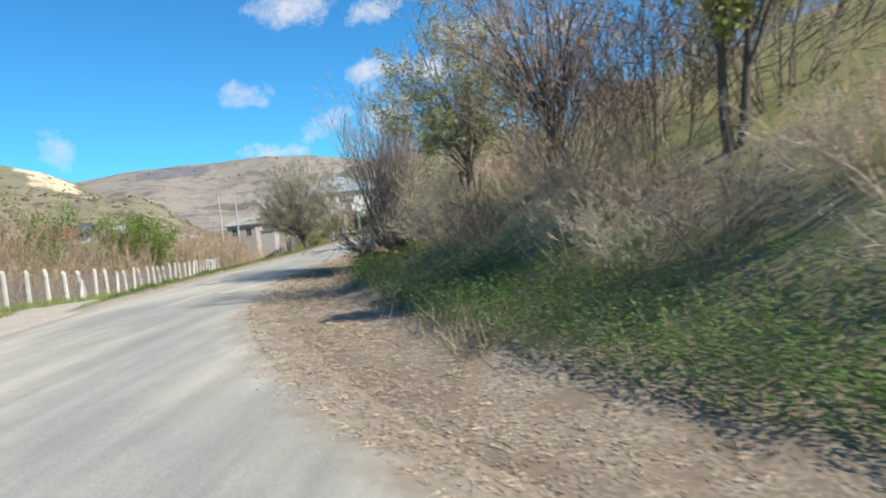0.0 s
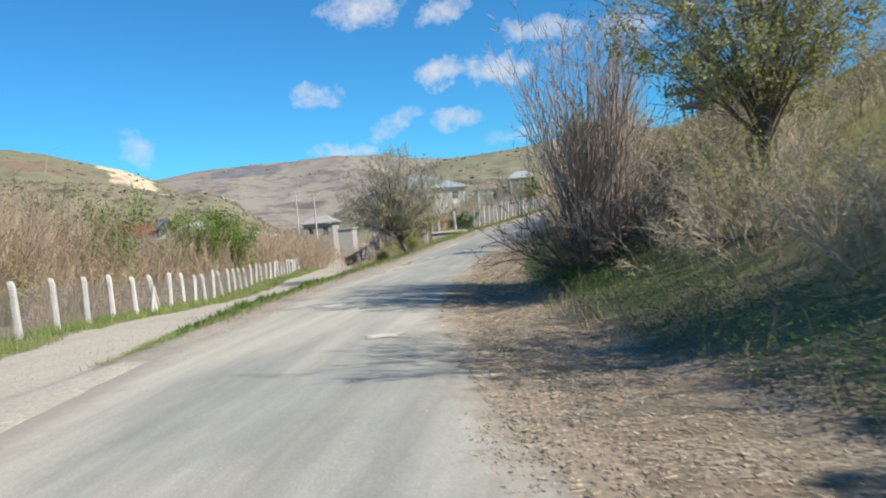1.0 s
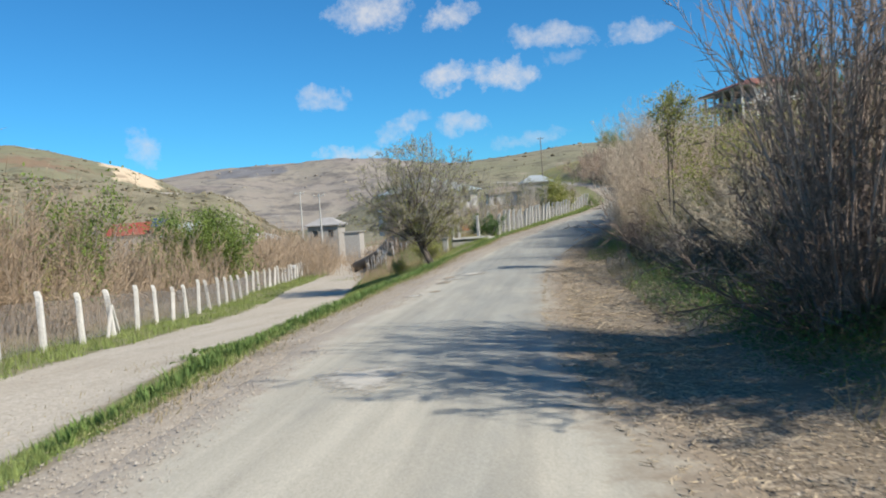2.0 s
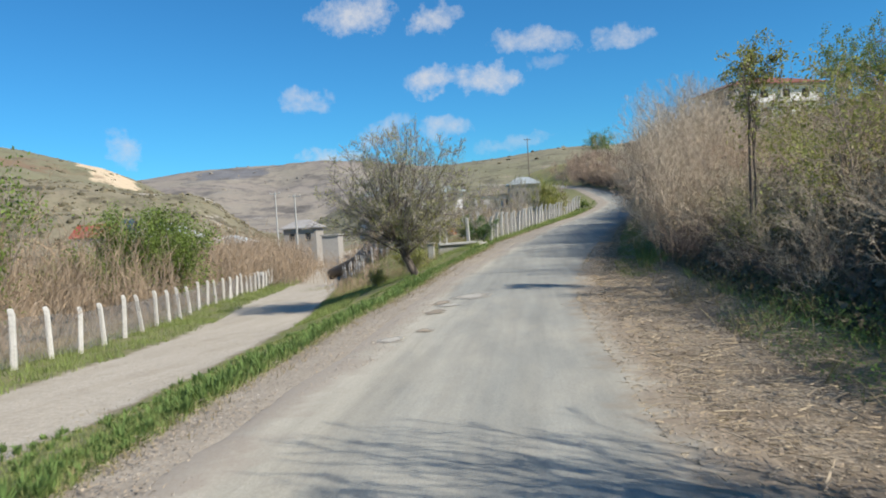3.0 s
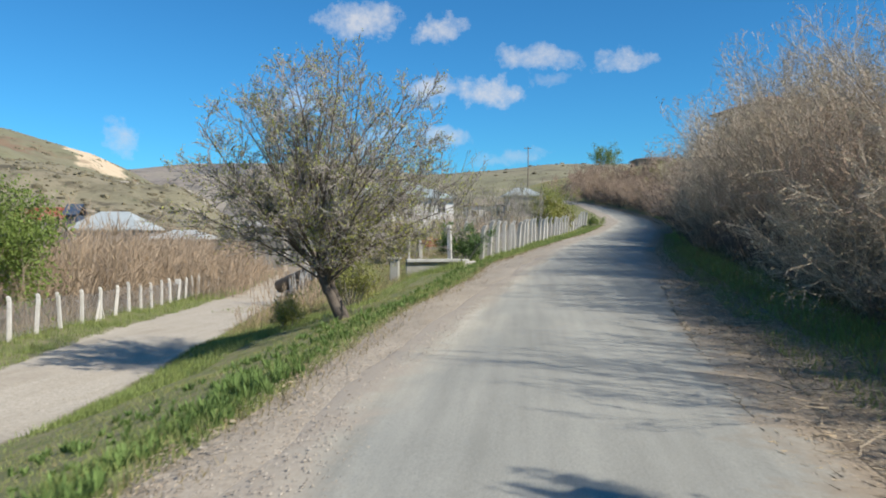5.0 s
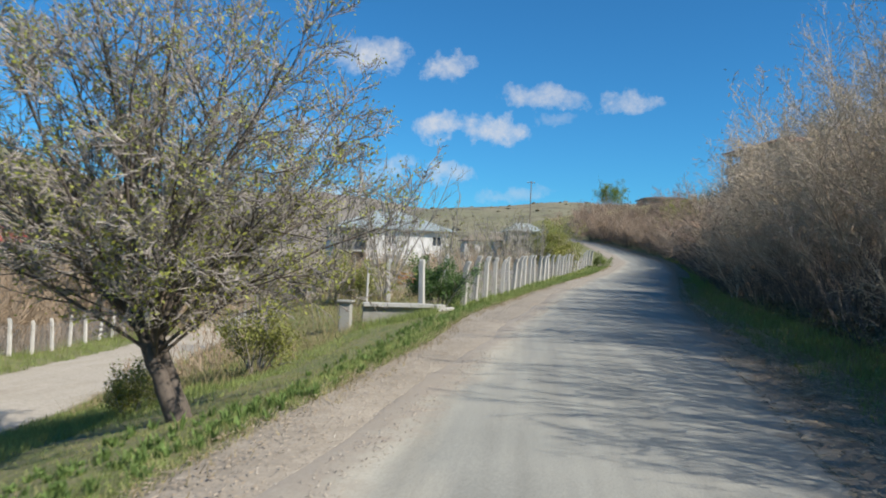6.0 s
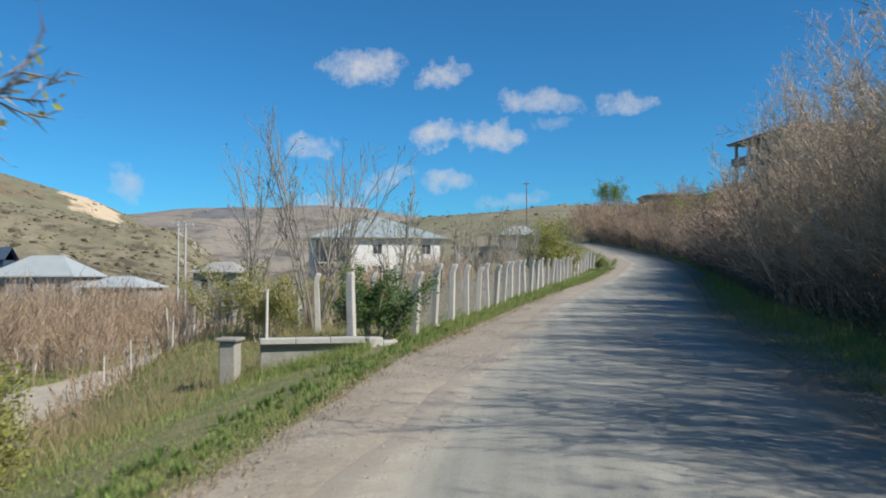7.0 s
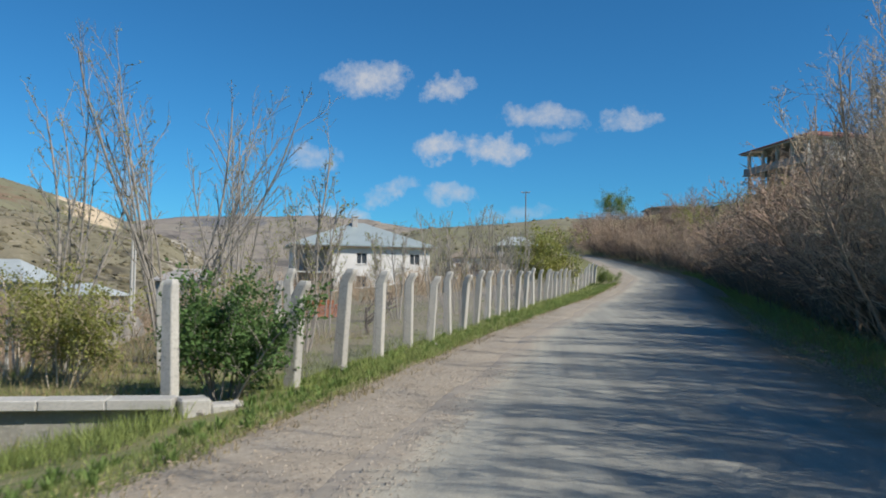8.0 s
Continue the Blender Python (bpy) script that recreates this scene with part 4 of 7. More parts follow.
# multi-stemmed bare young trees of the yard
def young_tree(seed, label, h, stems=6, tilt=(6, 24), twigs=4):
    return grow_thing("young_tree", label, "tree", plant(seed, stems=stems, root=0.16, tilt=tilt, length=(h * 0.8, h), r0=0.036, wander=0.055, lift=0.05, sides=5, n0=10, split=1, thin=0.0055,
                      levels=((9, 30, 0.3, 5, 0.08, 0.12), (twigs + 2, 36, 0.5, 3, 0.11, 0.1)), leaf=(700, 0.05, 0.02)), PALEBARK, PALEBARK, BUDLEAF)


YARD = [(51, -11.9, 78.2, 6.4, 11, (4, 24)), (58, -13.6, 77.0, 5.8, 6, (4, 18)), (52, -9.6, 79.6, 4.4, 4, (4, 14)), (53, -10.4, 84.5, 4.2, 3, (4, 12)), (54, -8.9, 97.0, 4.6, 4, (3, 12)), (55, -8.0, 102.0, 4.8, 4, (3, 12)),
        (56, -6.7, 106.0, 4.6, 4, (4, 16)), (57, -10.8, 95.0, 3.6, 3, (4, 16)), (59, -12.6, 83.0, 6.0, 6, (4, 20)), (60, -13.0, 86.5, 3.8, 4, (5, 20)), (62, -9.8, 108, 4.2, 4, (4, 14)), (63, -7.4, 103.5, 4.6, 4, (4, 16)), (64, -5.6, 110, 4.4, 5, (4, 18)), (65, -6.6, 113.5, 4.8, 4, (4, 16)), (66, -8.6, 99.5, 4.2, 4, (4, 16)), (67, -9.6, 92.0, 3.8, 5, (4, 18)), (68, -7.6, 94.5, 4.0, 5, (4, 18)), (69, -6.4, 100.5, 4.6, 5, (4, 18)), (70, -5.2, 106.5, 4.8, 5, (4, 18))]
for seed, x, y, h, n, tl in YARD:
    stand(young_tree(seed, "bare multi-stemmed young tree with pale stems in the fenced yard", h, n, tl), x, y, seed * 37)

fruit = grow_thing("fruit_tree", "small dark bare fruit tree with a short crooked trunk", "tree",
                   plant(71, stems=1, tilt=(4, 8), length=(0.9, 1.0), r0=0.09, sides=7, n0=5, split=2,
                         levels=((5, 48, 1.6, 6, 0.12, 0.05), (7, 40, 0.5, 5, 0.12, 0.05), (6, 38, 0.5, 3, 0.12, 0.05))), BARK, REDTWIG, None)
stand(fruit, -15.6, 80.0, 20)
stand(copy_thing(fruit, Matrix()), -9.5, 86.2, 140, 0.95)
stand(copy_thing(fruit, Matrix()), -19.5, 88.0, 250, 1.1)

# evergreen bush by the gate and rounder bushes of the yard
def bush(seed, name, label, r, h, n, size, leafmat, stems=9, twigmat=GREYTWIG):
    return grow_thing(name, label, "bush", plant(seed, stems=stems, root=r * 0.25, tilt=(5, 48), length=(h * 0.55, h * 0.95), r0=0.02, wander=0.1, lift=0.06, sides=4, n0=6, split=1, thin=0.004,
                      levels=((7, 40, 0.5, 4, 0.12, 0.08), (7, 42, 0.5, 3, 0.14, 0.06)), leaf=(n, size, r * 0.09)), twigmat, twigmat, leafmat)


stand(bush(81, "green_bush", "dense deep-green bush beside the concrete gate post", 0.9, 2.0, 10500, 0.072, DARKLEAF, 14), -9.2, 74.2, 0, 0.98)
stand(bush(82, "olive_bush", "loose olive-green bush behind the low wall", 1.0, 2.2, 6500, 0.06, BUDLEAF, 10, PALETWIG), -12.6, 75.6, 30, 0.95)
stand(bush(83, "yellow_bush", "round yellow-green bush at the far end of the fence", 1.9, 4.0, 14000, 0.13, YELLOWLEAF, 22, PALETWIG), -3.5, 117.0, 0, 1.05)
stand(bush(84, "roadside_bush", "small leafy bush under the leaning tree", 0.8, 1.3, 4200, 0.055, BUDLEAF, 10), -11.9, 63.2, 0, 1.25)
stand(bush(85, "roadside_bush", "small dark leafy bush on the bank below the leaning tree", 0.8, 1.1, 3600, 0.055, BUDLEAF, 10), -12.9, 59.6, 90, 0.85)
stand(bush(86, "fence_end_bush", "low green bush at the bend of the road", 0.9, 1.5, 2600, 0.08, GREENLEAF, 10), 1.4, 127.0, 0, 1.0)
stand(bush(87, "round_green_tree", "large fresh-green bushy tree in the brush behind the fence", 2.6, 5.4, 27000, 0.13, GREENLEAF, 26), -26.4, 64.5, 0, 1.06)
stand(bush(88, "round_green_tree", "smaller olive-green bushy tree in the valley", 2.2, 4.2, 6000, 0.14, BUDLEAF, 12), -44.0, 84.0, 0, 1.0)
stand(bush(89, "round_green_tree", "pale green bushy tree beside the lower houses", 2.0, 4.0, 5000, 0.14, YELLOWLEAF, 12), -52.0, 112.0, 0, 1.0)

stand(bush(91, "olive_bush", "loose budding bush between the saplings of the yard", 1.0, 2.4, 5500, 0.06, BUDLEAF, 10, PALETWIG), -13.9, 76.4, 30, 0.95)
stand(bush(92, "olive_bush", "pale yellow-green bush between the saplings of the yard", 1.0, 2.2, 2600, 0.06, YELLOWLEAF, 10, PALETWIG), -11.6, 79.6, 130, 0.9)
stand(bush(93, "bare_shrub", "rounded reddish bare shrub by the yard stakes", 1.1, 2.4, 300, 0.05, BUDLEAF, 16, REDTWIG), -16.2, 77.6, 0, 1.0)
stand(bush(94, "round_green_tree", "upright budding olive tree in the brush behind the fence", 1.5, 3.9, 6500, 0.1, GREENLEAF, 14), -24.6, 48.0, 0, 1.5)
for i, (x, y, k) in enumerate(((-1.2, 39.4, 0.5), (-0.4, 37.4, 0.9), (1.4, 35.4, 0.72), (0.3, 39.6, 1.05), (-0.8, 41.8, 0.5), (8.6, 61.0, 1.0), (10.4, 57.0, 0.9))):
    stand(bush(150 + i, "olive_bush", "loose olive-green bush on the bank above the road", 1.3, 3.0, 2400, 0.065, YELLOWLEAF if i % 3 else BUDLEAF, 9, TWIG), x, y, x * 50, k)
rr = random.Random(31)
olive_src = bush(90, "brush_bush", "budding olive bush among the bare brown brush", 1.0, 2.6, 1100, 0.1, BUDLEAF, 5, REDTWIG)
stand(olive_src, -21.5, 44.0, 0, 1.0)
for i in range(11):
    y = rr.uniform(26, 120)
    x = float(FENCE_L(y)) - rr.uniform(2.5, 26)
    stand(copy_thing(olive_src, Matrix()), x, y, rr.uniform(0, 360), rr.uniform(0.7, 1.3))


# ---- hedge on the bank ----
def kind_of(name, label, seeds, wood, twig, leafmat=None, **k):
    row = []
    for s in seeds:
        ob = grow_thing(name, label, "shrub", plant(s, **k), wood, twig, leafmat, "hedge on the bank")
        row.append(ob)
    return row


SCRUB = kind_of("bare_shrub", "tangled bare brown shrub on the roadside bank", (201, 202, 203), TWIG, PALETWIG, HEDGELEAF, stems=20, root=0.55, tilt=(4, 60), length=(1.5, 2.6), r0=0.012, wander=0.15, lift=0.03, sides=3, n0=4, split=0, thin=0.005,
                levels=((8, 34, 0.5, 2, 0.14, 0.04), (4, 40, 0.5, 2, 0.16, 0.03)), bud=(1700, 0.042, 0.05))
TALL = kind_of("bare_tree", "tall bare many-stemmed tree with fine brown twigs", (211, 212, 213), TWIG, HEDGETWIG, HEDGELEAF, stems=14, root=0.6, tilt=(2, 30), length=(3.2, 5.4), r0=0.021, wander=0.065, lift=0.03, sides=4, n0=7, split=0, thin=0.0042,
               levels=((9, 32, 0.42, 3, 0.11, 0.07), (6, 34, 0.5, 3, 0.14, 0.06), (4, 36, 0.6, 2, 0.14, 0.04)), bud=(3800, 0.042, 0.06))
REDS = kind_of("bare_shrub", "bare reddish-brown shrub on the roadside bank", (221, 222), REDTWIG, REDTWIG, REDBUD, stems=18, root=0.5, tilt=(4, 42), length=(2.0, 3.4), r0=0.014, wander=0.12, lift=0.03, sides=3, n0=5, split=0, thin=0.0056,
               levels=((9, 32, 0.46, 2, 0.12, 0.05), (4, 38, 0.5, 2, 0.14, 0.04)), bud=(2000, 0.042, 0.05))
OLIVE = kind_of("budding_shrub", "budding olive-green shrub among bare bushes", (231, 232), TWIG, TWIG, BUDLEAF, stems=14, root=0.4, tilt=(4, 40), length=(2.2, 3.4), r0=0.02, wander=0.1, lift=0.03, sides=3, n0=6, split=0, thin=0.005,
                levels=((8, 34, 0.46, 2, 0.12, 0.05), (5, 38, 0.5, 2, 0.14, 0.04)), leaf=(1700, 0.075, 0.06))


# shrubs whose dark twig colour imitates the shade under the hedge
DARKS = kind_of("bare_shrub", "dense bare shrub, twigs coloured shade-dark, at the foot of the bank", (261, 262), SHADETWIG, SHADETWIG, stems=20, root=0.6, tilt=(4, 52), length=(1.4, 2.5), r0=0.013, wander=0.12, lift=0.03, sides=3, n0=5, split=0, thin=0.006,
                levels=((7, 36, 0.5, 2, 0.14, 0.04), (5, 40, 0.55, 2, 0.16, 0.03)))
FARS = kind_of("bare_shrub", "bare brown shrub on the slope above the bend", (241, 242), TWIG, RUSTTWIG, REDBUD, stems=13, root=0.6, tilt=(4, 44), length=(2.0, 3.2), r0=0.022, wander=0.1, lift=0.03, sides=3, n0=4, split=0, thin=0.011,
               levels=((8, 34, 0.48, 2, 0.12, 0.05), (4, 38, 0.55, 2, 0.14, 0.04)), bud=(1100, 0.066, 0.08))
FARO = kind_of("budding_shrub", "budding olive shrub on the slope above the bend", (251,), TWIG, TWIG, BUDLEAF, stems=9, root=0.5, tilt=(4, 40), length=(2.0, 3.0), r0=0.022, wander=0.1, lift=0.03, sides=3, n0=4, split=0, thin=0.011,
               levels=((7, 34, 0.48, 2, 0.12, 0.05),), leaf=(900, 0.13, 0.1))


FAR_BITS = {}


def merge(src, m):
    """Adds a shrub's geometry, moved by m, to the joined scrub of the far slopes."""
    m = np.array(m)
    for ob in src.children:
        me = ob.data
        v = np.empty(len(me.vertices) * 3)
        me.vertices.foreach_get("co", v)
        v = v.reshape(-1, 3) @ m[:3, :3].T + m[:3, 3]
        k = len(me.polygons[0].vertices)
        f = np.empty(len(me.loops), int)
        me.loops.foreach_get("vertex_index", f)
        FAR_BITS.setdefault((me.materials[0].name, k), []).append((v, f.reshape(-1, k)))


def hedge(kinds, y0, y1, step, inner, outer, size, seed, far=False):
    """Shrubs in a band along the bank, between two distances from the asphalt's edge."""
    rng = np.random.default_rng(seed)
    y = y0
    while y < y1:
        y += step * rng.uniform(0.7, 1.3)
        off = rng.uniform(inner, outer)
        x = float(ROAD_R(y)) + off
        src = kinds[rng.integers(0, len(kinds))]
        s = rng.uniform(*size)
        m = pose(x, y, ground_at(x, y) - 0.04, rng.normal(0, 4), rng.normal(-3, 4), rng.uniform(0, 360)) @ Matrix.Diagonal((s * rng.uniform(0.9, 1.15), s * rng.uniform(0.9, 1.15), s, 1))
        if far:
            merge(src, m)
        else:
            copy_thing(src, Matrix()).matrix_basis = m


hedge(SCRUB, 29, 46, 0.8, 3.1, 4.4, (0.45, 0.66), 1)
hedge(SCRUB, 46, 54, 1.0, 2.9, 4.6, (0.5, 0.74), 53)
hedge(FARS + FARO, 28, 56, 2.0, 4.5, 9.5, (0.4, 0.65), 2, far=True)
hedge(REDS, 52, 80, 1.0, 2.9, 4.4, (0.75, 1.05), 3)
hedge(TALL, 58, 92, 1.7, 2.5, 3.9, (0.62, 0.86), 4)
hedge(TALL, 74, 84, 1.2, 3.0, 5.0, (0.8, 0.95), 22)
hedge(TALL, 60, 74, 1.2, 3.2, 4.6, (0.88, 1.08), 16)
for x, y, a, k in ((-2.1, 45.2, 30, 0.78), (-1.5, 46.3, 150, 0.76), (-1.2, 47.6, 260, 0.7)):
    ob = stand(copy_thing(TALL[int(a) % 3], Matrix()), x, y, a, k)
    ob.matrix_basis = ob.matrix_basis @ Matrix.Diagonal((0.62, 0.62, 1, 1))
hedge(SCRUB + OLIVE, 56, 80, 2.6, 8.0, 11.5, (0.6, 0.9), 5)
# rows of the darkened shrub imitate the shade along the hedge foot
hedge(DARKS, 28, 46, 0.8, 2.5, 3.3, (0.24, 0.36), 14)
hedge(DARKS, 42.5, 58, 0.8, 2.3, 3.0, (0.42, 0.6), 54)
hedge(SCRUB, 43, 48, 0.8, 2.8, 3.9, (0.68, 0.9), 41)
hedge(SCRUB + REDS, 48, 58, 0.8, 2.8, 3.9, (0.85, 1.12), 59)
hedge(SCRUB, 34, 46, 1.0, 2.5, 3.2, (0.25, 0.38), 43)
hedge(SCRUB, 46, 58, 1.0, 2.1, 2.8, (0.4, 0.62), 55)
hedge(TALL, 50, 60, 1.3, 3.2, 4.4, (0.78, 0.95), 52)
hedge(SCRUB + REDS, 33, 46, 1.2, 4.2, 5.6, (0.42, 0.6), 42)
hedge(SCRUB + REDS, 46, 57, 1.3, 3.4, 4.8, (0.6, 0.85), 56)
hedge(DARKS, 58, 78, 1.4, 2.4, 3.2, (0.7, 0.95), 21)
hedge(DARKS, 78, 130, 1.25, 2.0, 3.6, (0.95, 1.45), 15)
hedge(REDS + FARS, 79, 94, 1.3, 2.6, 5.4, (1.0, 1.3), 6)
hedge(REDS + FARS, 92, 112, 1.0, 3.0, 7.0, (1.4, 1.8), 20, far=True)
hedge(FARS + FARO, 79, 108, 2.0, 5.5, 11, (1.05, 1.45), 7, far=True)
hedge(FARS + FARO, 106, 140, 1.3, 2.6, 12, (1.1, 1.6), 13, far=True)
hedge(FARS + FARO, 138, 190, 1.0, 2.6, 14, (1.1, 1.7), 8, far=True)
hedge(REDS + FARS, 84, 136, 0.8, 3.4, 9.5, (1.05, 1.45), 57, far=True)
hedge(REDS + DARKS, 100, 196, 0.8, 1.9, 4.4, (1.2, 1.7), 58, far=True)
hedge(SCRUB, 17, 25, 1.3, 2.9, 4.6, (0.42, 0.62), 9)
hedge(DARKS + REDS, 9, 18, 1.2, 3.0, 4.4, (0.36, 0.5), 18)
hedge(SCRUB, 7, 15, 1.6, 3.2, 4.6, (0.3, 0.44), 31)
hedge(FARS + FARO, 4, 34, 4.0, 6, 13, (0.32, 0.5), 10, far=True)
hedge(FARO + FARS, 26, 70, 3.2, 10, 20, (0.6, 1.0), 11, far=True)
hedge(FARS, 186, 226, 1.0, 1.5, 12, (1.0, 1.4), 12, far=True)
for i, src in enumerate(SCRUB + TALL + REDS + OLIVE + DARKS + FARS + FARO):
    stand(src, float(ROAD_R(112 + 4 * i)) + 6 + 3 * (i % 5), 112 + 4 * i, 0, 0.95)
for (material, k), bits in FAR_BITS.items():
    ob = new("hillside_scrub", mesh_np("hillside_scrub", *joined(bits), [bpy.data.materials[material]]))
    tagged(ob, "bare and budding scrub scattered over the slope above the road", "scrub", kind="stuff")

# the upright fan of the willow at the road's edge, and the trees beside it
willow = grow_thing("willow", "upright bare willow with a dense fan of grey-brown shoots", "tree",
                    plant(301, stems=84, root=0.5, tilt=(0, 17), length=(2.6, 4.9), r0=0.0165, wander=0.05, lift=0.03, sides=4, n0=9, split=0, thin=0.0055,
                          levels=((8, 26, 0.3, 3, 0.09, 0.09), (5, 32, 0.55, 2, 0.12, 0.06))), WILLOWTWIG, WILLOWTWIG, None)
stand(willow, -1.6, 26.6, 0, 1.02)
# the skirt's dark colour stands in for shade on the willow's lower shoots
skirt = grow_thing("willow_skirt", "low outward-arching shoots in shade-dark tone round the foot of the willow", "shrub",
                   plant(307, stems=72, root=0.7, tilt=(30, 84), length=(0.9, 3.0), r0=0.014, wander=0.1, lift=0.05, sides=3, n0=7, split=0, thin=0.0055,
                         levels=((8, 36, 0.34, 2, 0.14, 0.05), (4, 40, 0.5, 2, 0.14, 0.03))), SHADETWIG, SHADETWIG, None)
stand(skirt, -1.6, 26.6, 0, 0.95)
# darkened shrubs set into the willow's foot to imitate its shaded core
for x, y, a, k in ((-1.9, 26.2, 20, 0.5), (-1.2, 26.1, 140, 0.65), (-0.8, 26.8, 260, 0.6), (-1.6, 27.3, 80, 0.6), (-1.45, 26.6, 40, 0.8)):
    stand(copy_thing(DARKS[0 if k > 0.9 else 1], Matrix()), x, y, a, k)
for x, y, a, k in ((0.3, 23.6, 20, 0.5), (1.2, 24.0, 140, 0.52), (0.6, 25.4, 260, 0.5), (2.6, 22.4, 80, 0.6), (1.9, 25.2, 10, 0.55), (0.0, 20.8, 310, 0.5)):
    stand(copy_thing((OLIVE + SCRUB)[int(a) // 10 % 3], Matrix()), x, y, a, k)
green = grow_thing("tree", "roadside tree with a forked dark trunk and yellow-green spring leaves", "tree",
                   crowned(302, (0, 0, -0.1), (-0.05, 0, 0.8), (-0.3, 0, 2.8), (2.2, 2.15, 2.5), 30, 0.085,
                           ((9, 40, 0.36, 4, 0.12, 0.07), (6, 42, 0.52, 3, 0.14, 0.06), (3, 38, 0.6, 2, 0.15, 0.04)), (19000, 0.056, 0.06), low=-0.55, boles=4), BARK, GREYTWIG, YELLOWLEAF)
stand(green, 0.8, 23.4)
big = grow_thing("bare_tree", "large bare many-stemmed tree with reddish twigs on the bank", "tree",
                 crowned(303, (0, 0, -0.1), (-0.1, 0, 0.7), (-0.3, 0.2, 2.9), (2.5, 2.4, 2.6), 30, 0.1,
                         ((8, 34, 0.4, 4, 0.1, 0.08), (5, 36, 0.52, 3, 0.13, 0.07), (3, 36, 0.6, 2, 0.14, 0.05)), (2600, 0.045, 0.04), low=-0.1, boles=4), BARK, RUSTTWIG, BUDLEAF)
stand(big, 2.3, 16.9, 0, 0.78)
for x, y, a, k in ((2.3, 15.8, 0, 0.9), (3.2, 14.8, 90, 1.0), (3.6, 16.8, 200, 1.1), (2.6, 17.6, 300, 0.95), (4.4, 13.8, 30, 1.0)):
    stand(copy_thing(DARKS[int(a) % 4 // 2], Matrix()), x, y, a, k)
slim = grow_thing("tree", "slim tree with a dark trunk and sparse pale green leaves", "tree",
                  plant(304, stems=2, root=0.1, tilt=(2, 10), length=(2.6, 3.2), r0=0.085, wander=0.05, lift=0.04, sides=7, n0=7, split=2,
                        levels=((7, 40, 0.62, 6, 0.1, 0.06), (6, 40, 0.5, 5, 0.12, 0.05), (6, 40, 0.5, 3, 0.14, 0.03), (4, 40, 0.5, 2, 0.14, 0.0)), leaf=(5200, 0.075, 0.05)), BARK, GREYTWIG, YELLOWLEAF)
stand(slim, 3.67, 13.0, 0, 0.92)
pine = grow_thing("tree", "thin tree with two bare stems and a flat green crown", "tree",
                  crowned(305, (0, 0, -0.1), (0.12, 0, 3.35), (0.1, 0, 4.05), (0.62, 0.6, 0.38), 14, 0.032,
                          ((6, 44, 0.3, 4, 0.12, 0.05), (5, 42, 0.5, 3, 0.12, 0.03)), (1900, 0.07, 0.05), low=-0.5, boles=2), BARK, GREYTWIG, BUDLEAF)
stand(pine, -1.3, 40.6, 0, 1.0)
hill_tree = grow_thing("tree", "small leafy green tree on the slope above the hedge", "tree",
                       crowned(306, (0, 0, -0.1), (0.05, 0, 1.2), (0, 0, 3.2), (1.9, 1.9, 2.1), 14, 0.1,
                               ((6, 40, 0.36, 3, 0.12, 0.07), (5, 42, 0.52, 2, 0.14, 0.06)), (4200, 0.12, 0.09), low=-0.4, boles=1), BARK, GREYTWIG, GREENLEAF)
stand(hill_tree, 13.5, 74.0)
stand(copy_thing(hill_tree, Matrix()), 9.5, 60.0, 90, 0.75)
slender = grow_thing("slender_tree", "slender upright bare tree with thin grey twigs rising from the hedge", "tree",
                     plant(309, stems=4, root=0.2, tilt=(2, 14), length=(5.4, 7.2), r0=0.05, wander=0.045, lift=0.04, sides=5, n0=9, split=1, thin=0.007,
                           levels=((11, 30, 0.24, 4, 0.09, 0.1), (6, 34, 0.5, 2, 0.12, 0.08))), TWIG, GREYTWIG, None)
stand(slender, 3.0, 82.4, 0, 0.95)
for x, y, s, a in ((3.9, 85.0, 0.98, 120), (4.6, 82.6, 0.9, 240), (4.3, 88.0, 0.85, 60)):
    stand(copy_thing(slender, Matrix()), x, y, a, s)
grey_tree = grow_thing("bare_tree", "spreading bare grey tree standing above the hedge", "tree",
                       crowned(310, (0, 0, -0.1), (0.1, 0, 1.8), (0.0, 0, 4.9), (2.5, 2.4, 2.6), 24, 0.12,
                               ((9, 40, 0.36, 4, 0.12, 0.06), (7, 42, 0.52, 2, 0.14, 0.05), (4, 36, 0.6, 2, 0.15, 0.04)), (700, 0.05, 0.04), low=-0.5, boles=2), BARK, GREYTWIG, HEDGELEAF)
stand(grey_tree, 4.4, 83.5, 0, 0.95)
stand(copy_thing(grey_tree, Matrix()), 3.6, 68.5, 130, 0.9)
whip_tree = grow_thing("upright_bare_tree", "bare forked tree with many upright grey-brown shoots", "tree",
                       plant(311, stems=5, root=0.16, tilt=(3, 27), length=(4.6, 6.9), r0=0.048, wander=0.06, lift=0.06, sides=6, n0=10, split=1, thin=0.0065,
                             levels=((14, 30, 0.34, 5, 0.09, 0.12), (8, 32, 0.5, 3, 0.11, 0.09), (3, 34, 0.55, 2, 0.12, 0.05)), bud=(2200, 0.045, 0.06)), TWIG, HEDGETWIG, HEDGELEAF)
stand(whip_tree, 2.5, 79.4, 0, 1.0)
for x, y, a, s in ((3.3, 75.4, 130, 0.92), (4.4, 72.0, 250, 0.85)):
    stand(copy_thing(whip_tree, Matrix()), x, y, a, s)

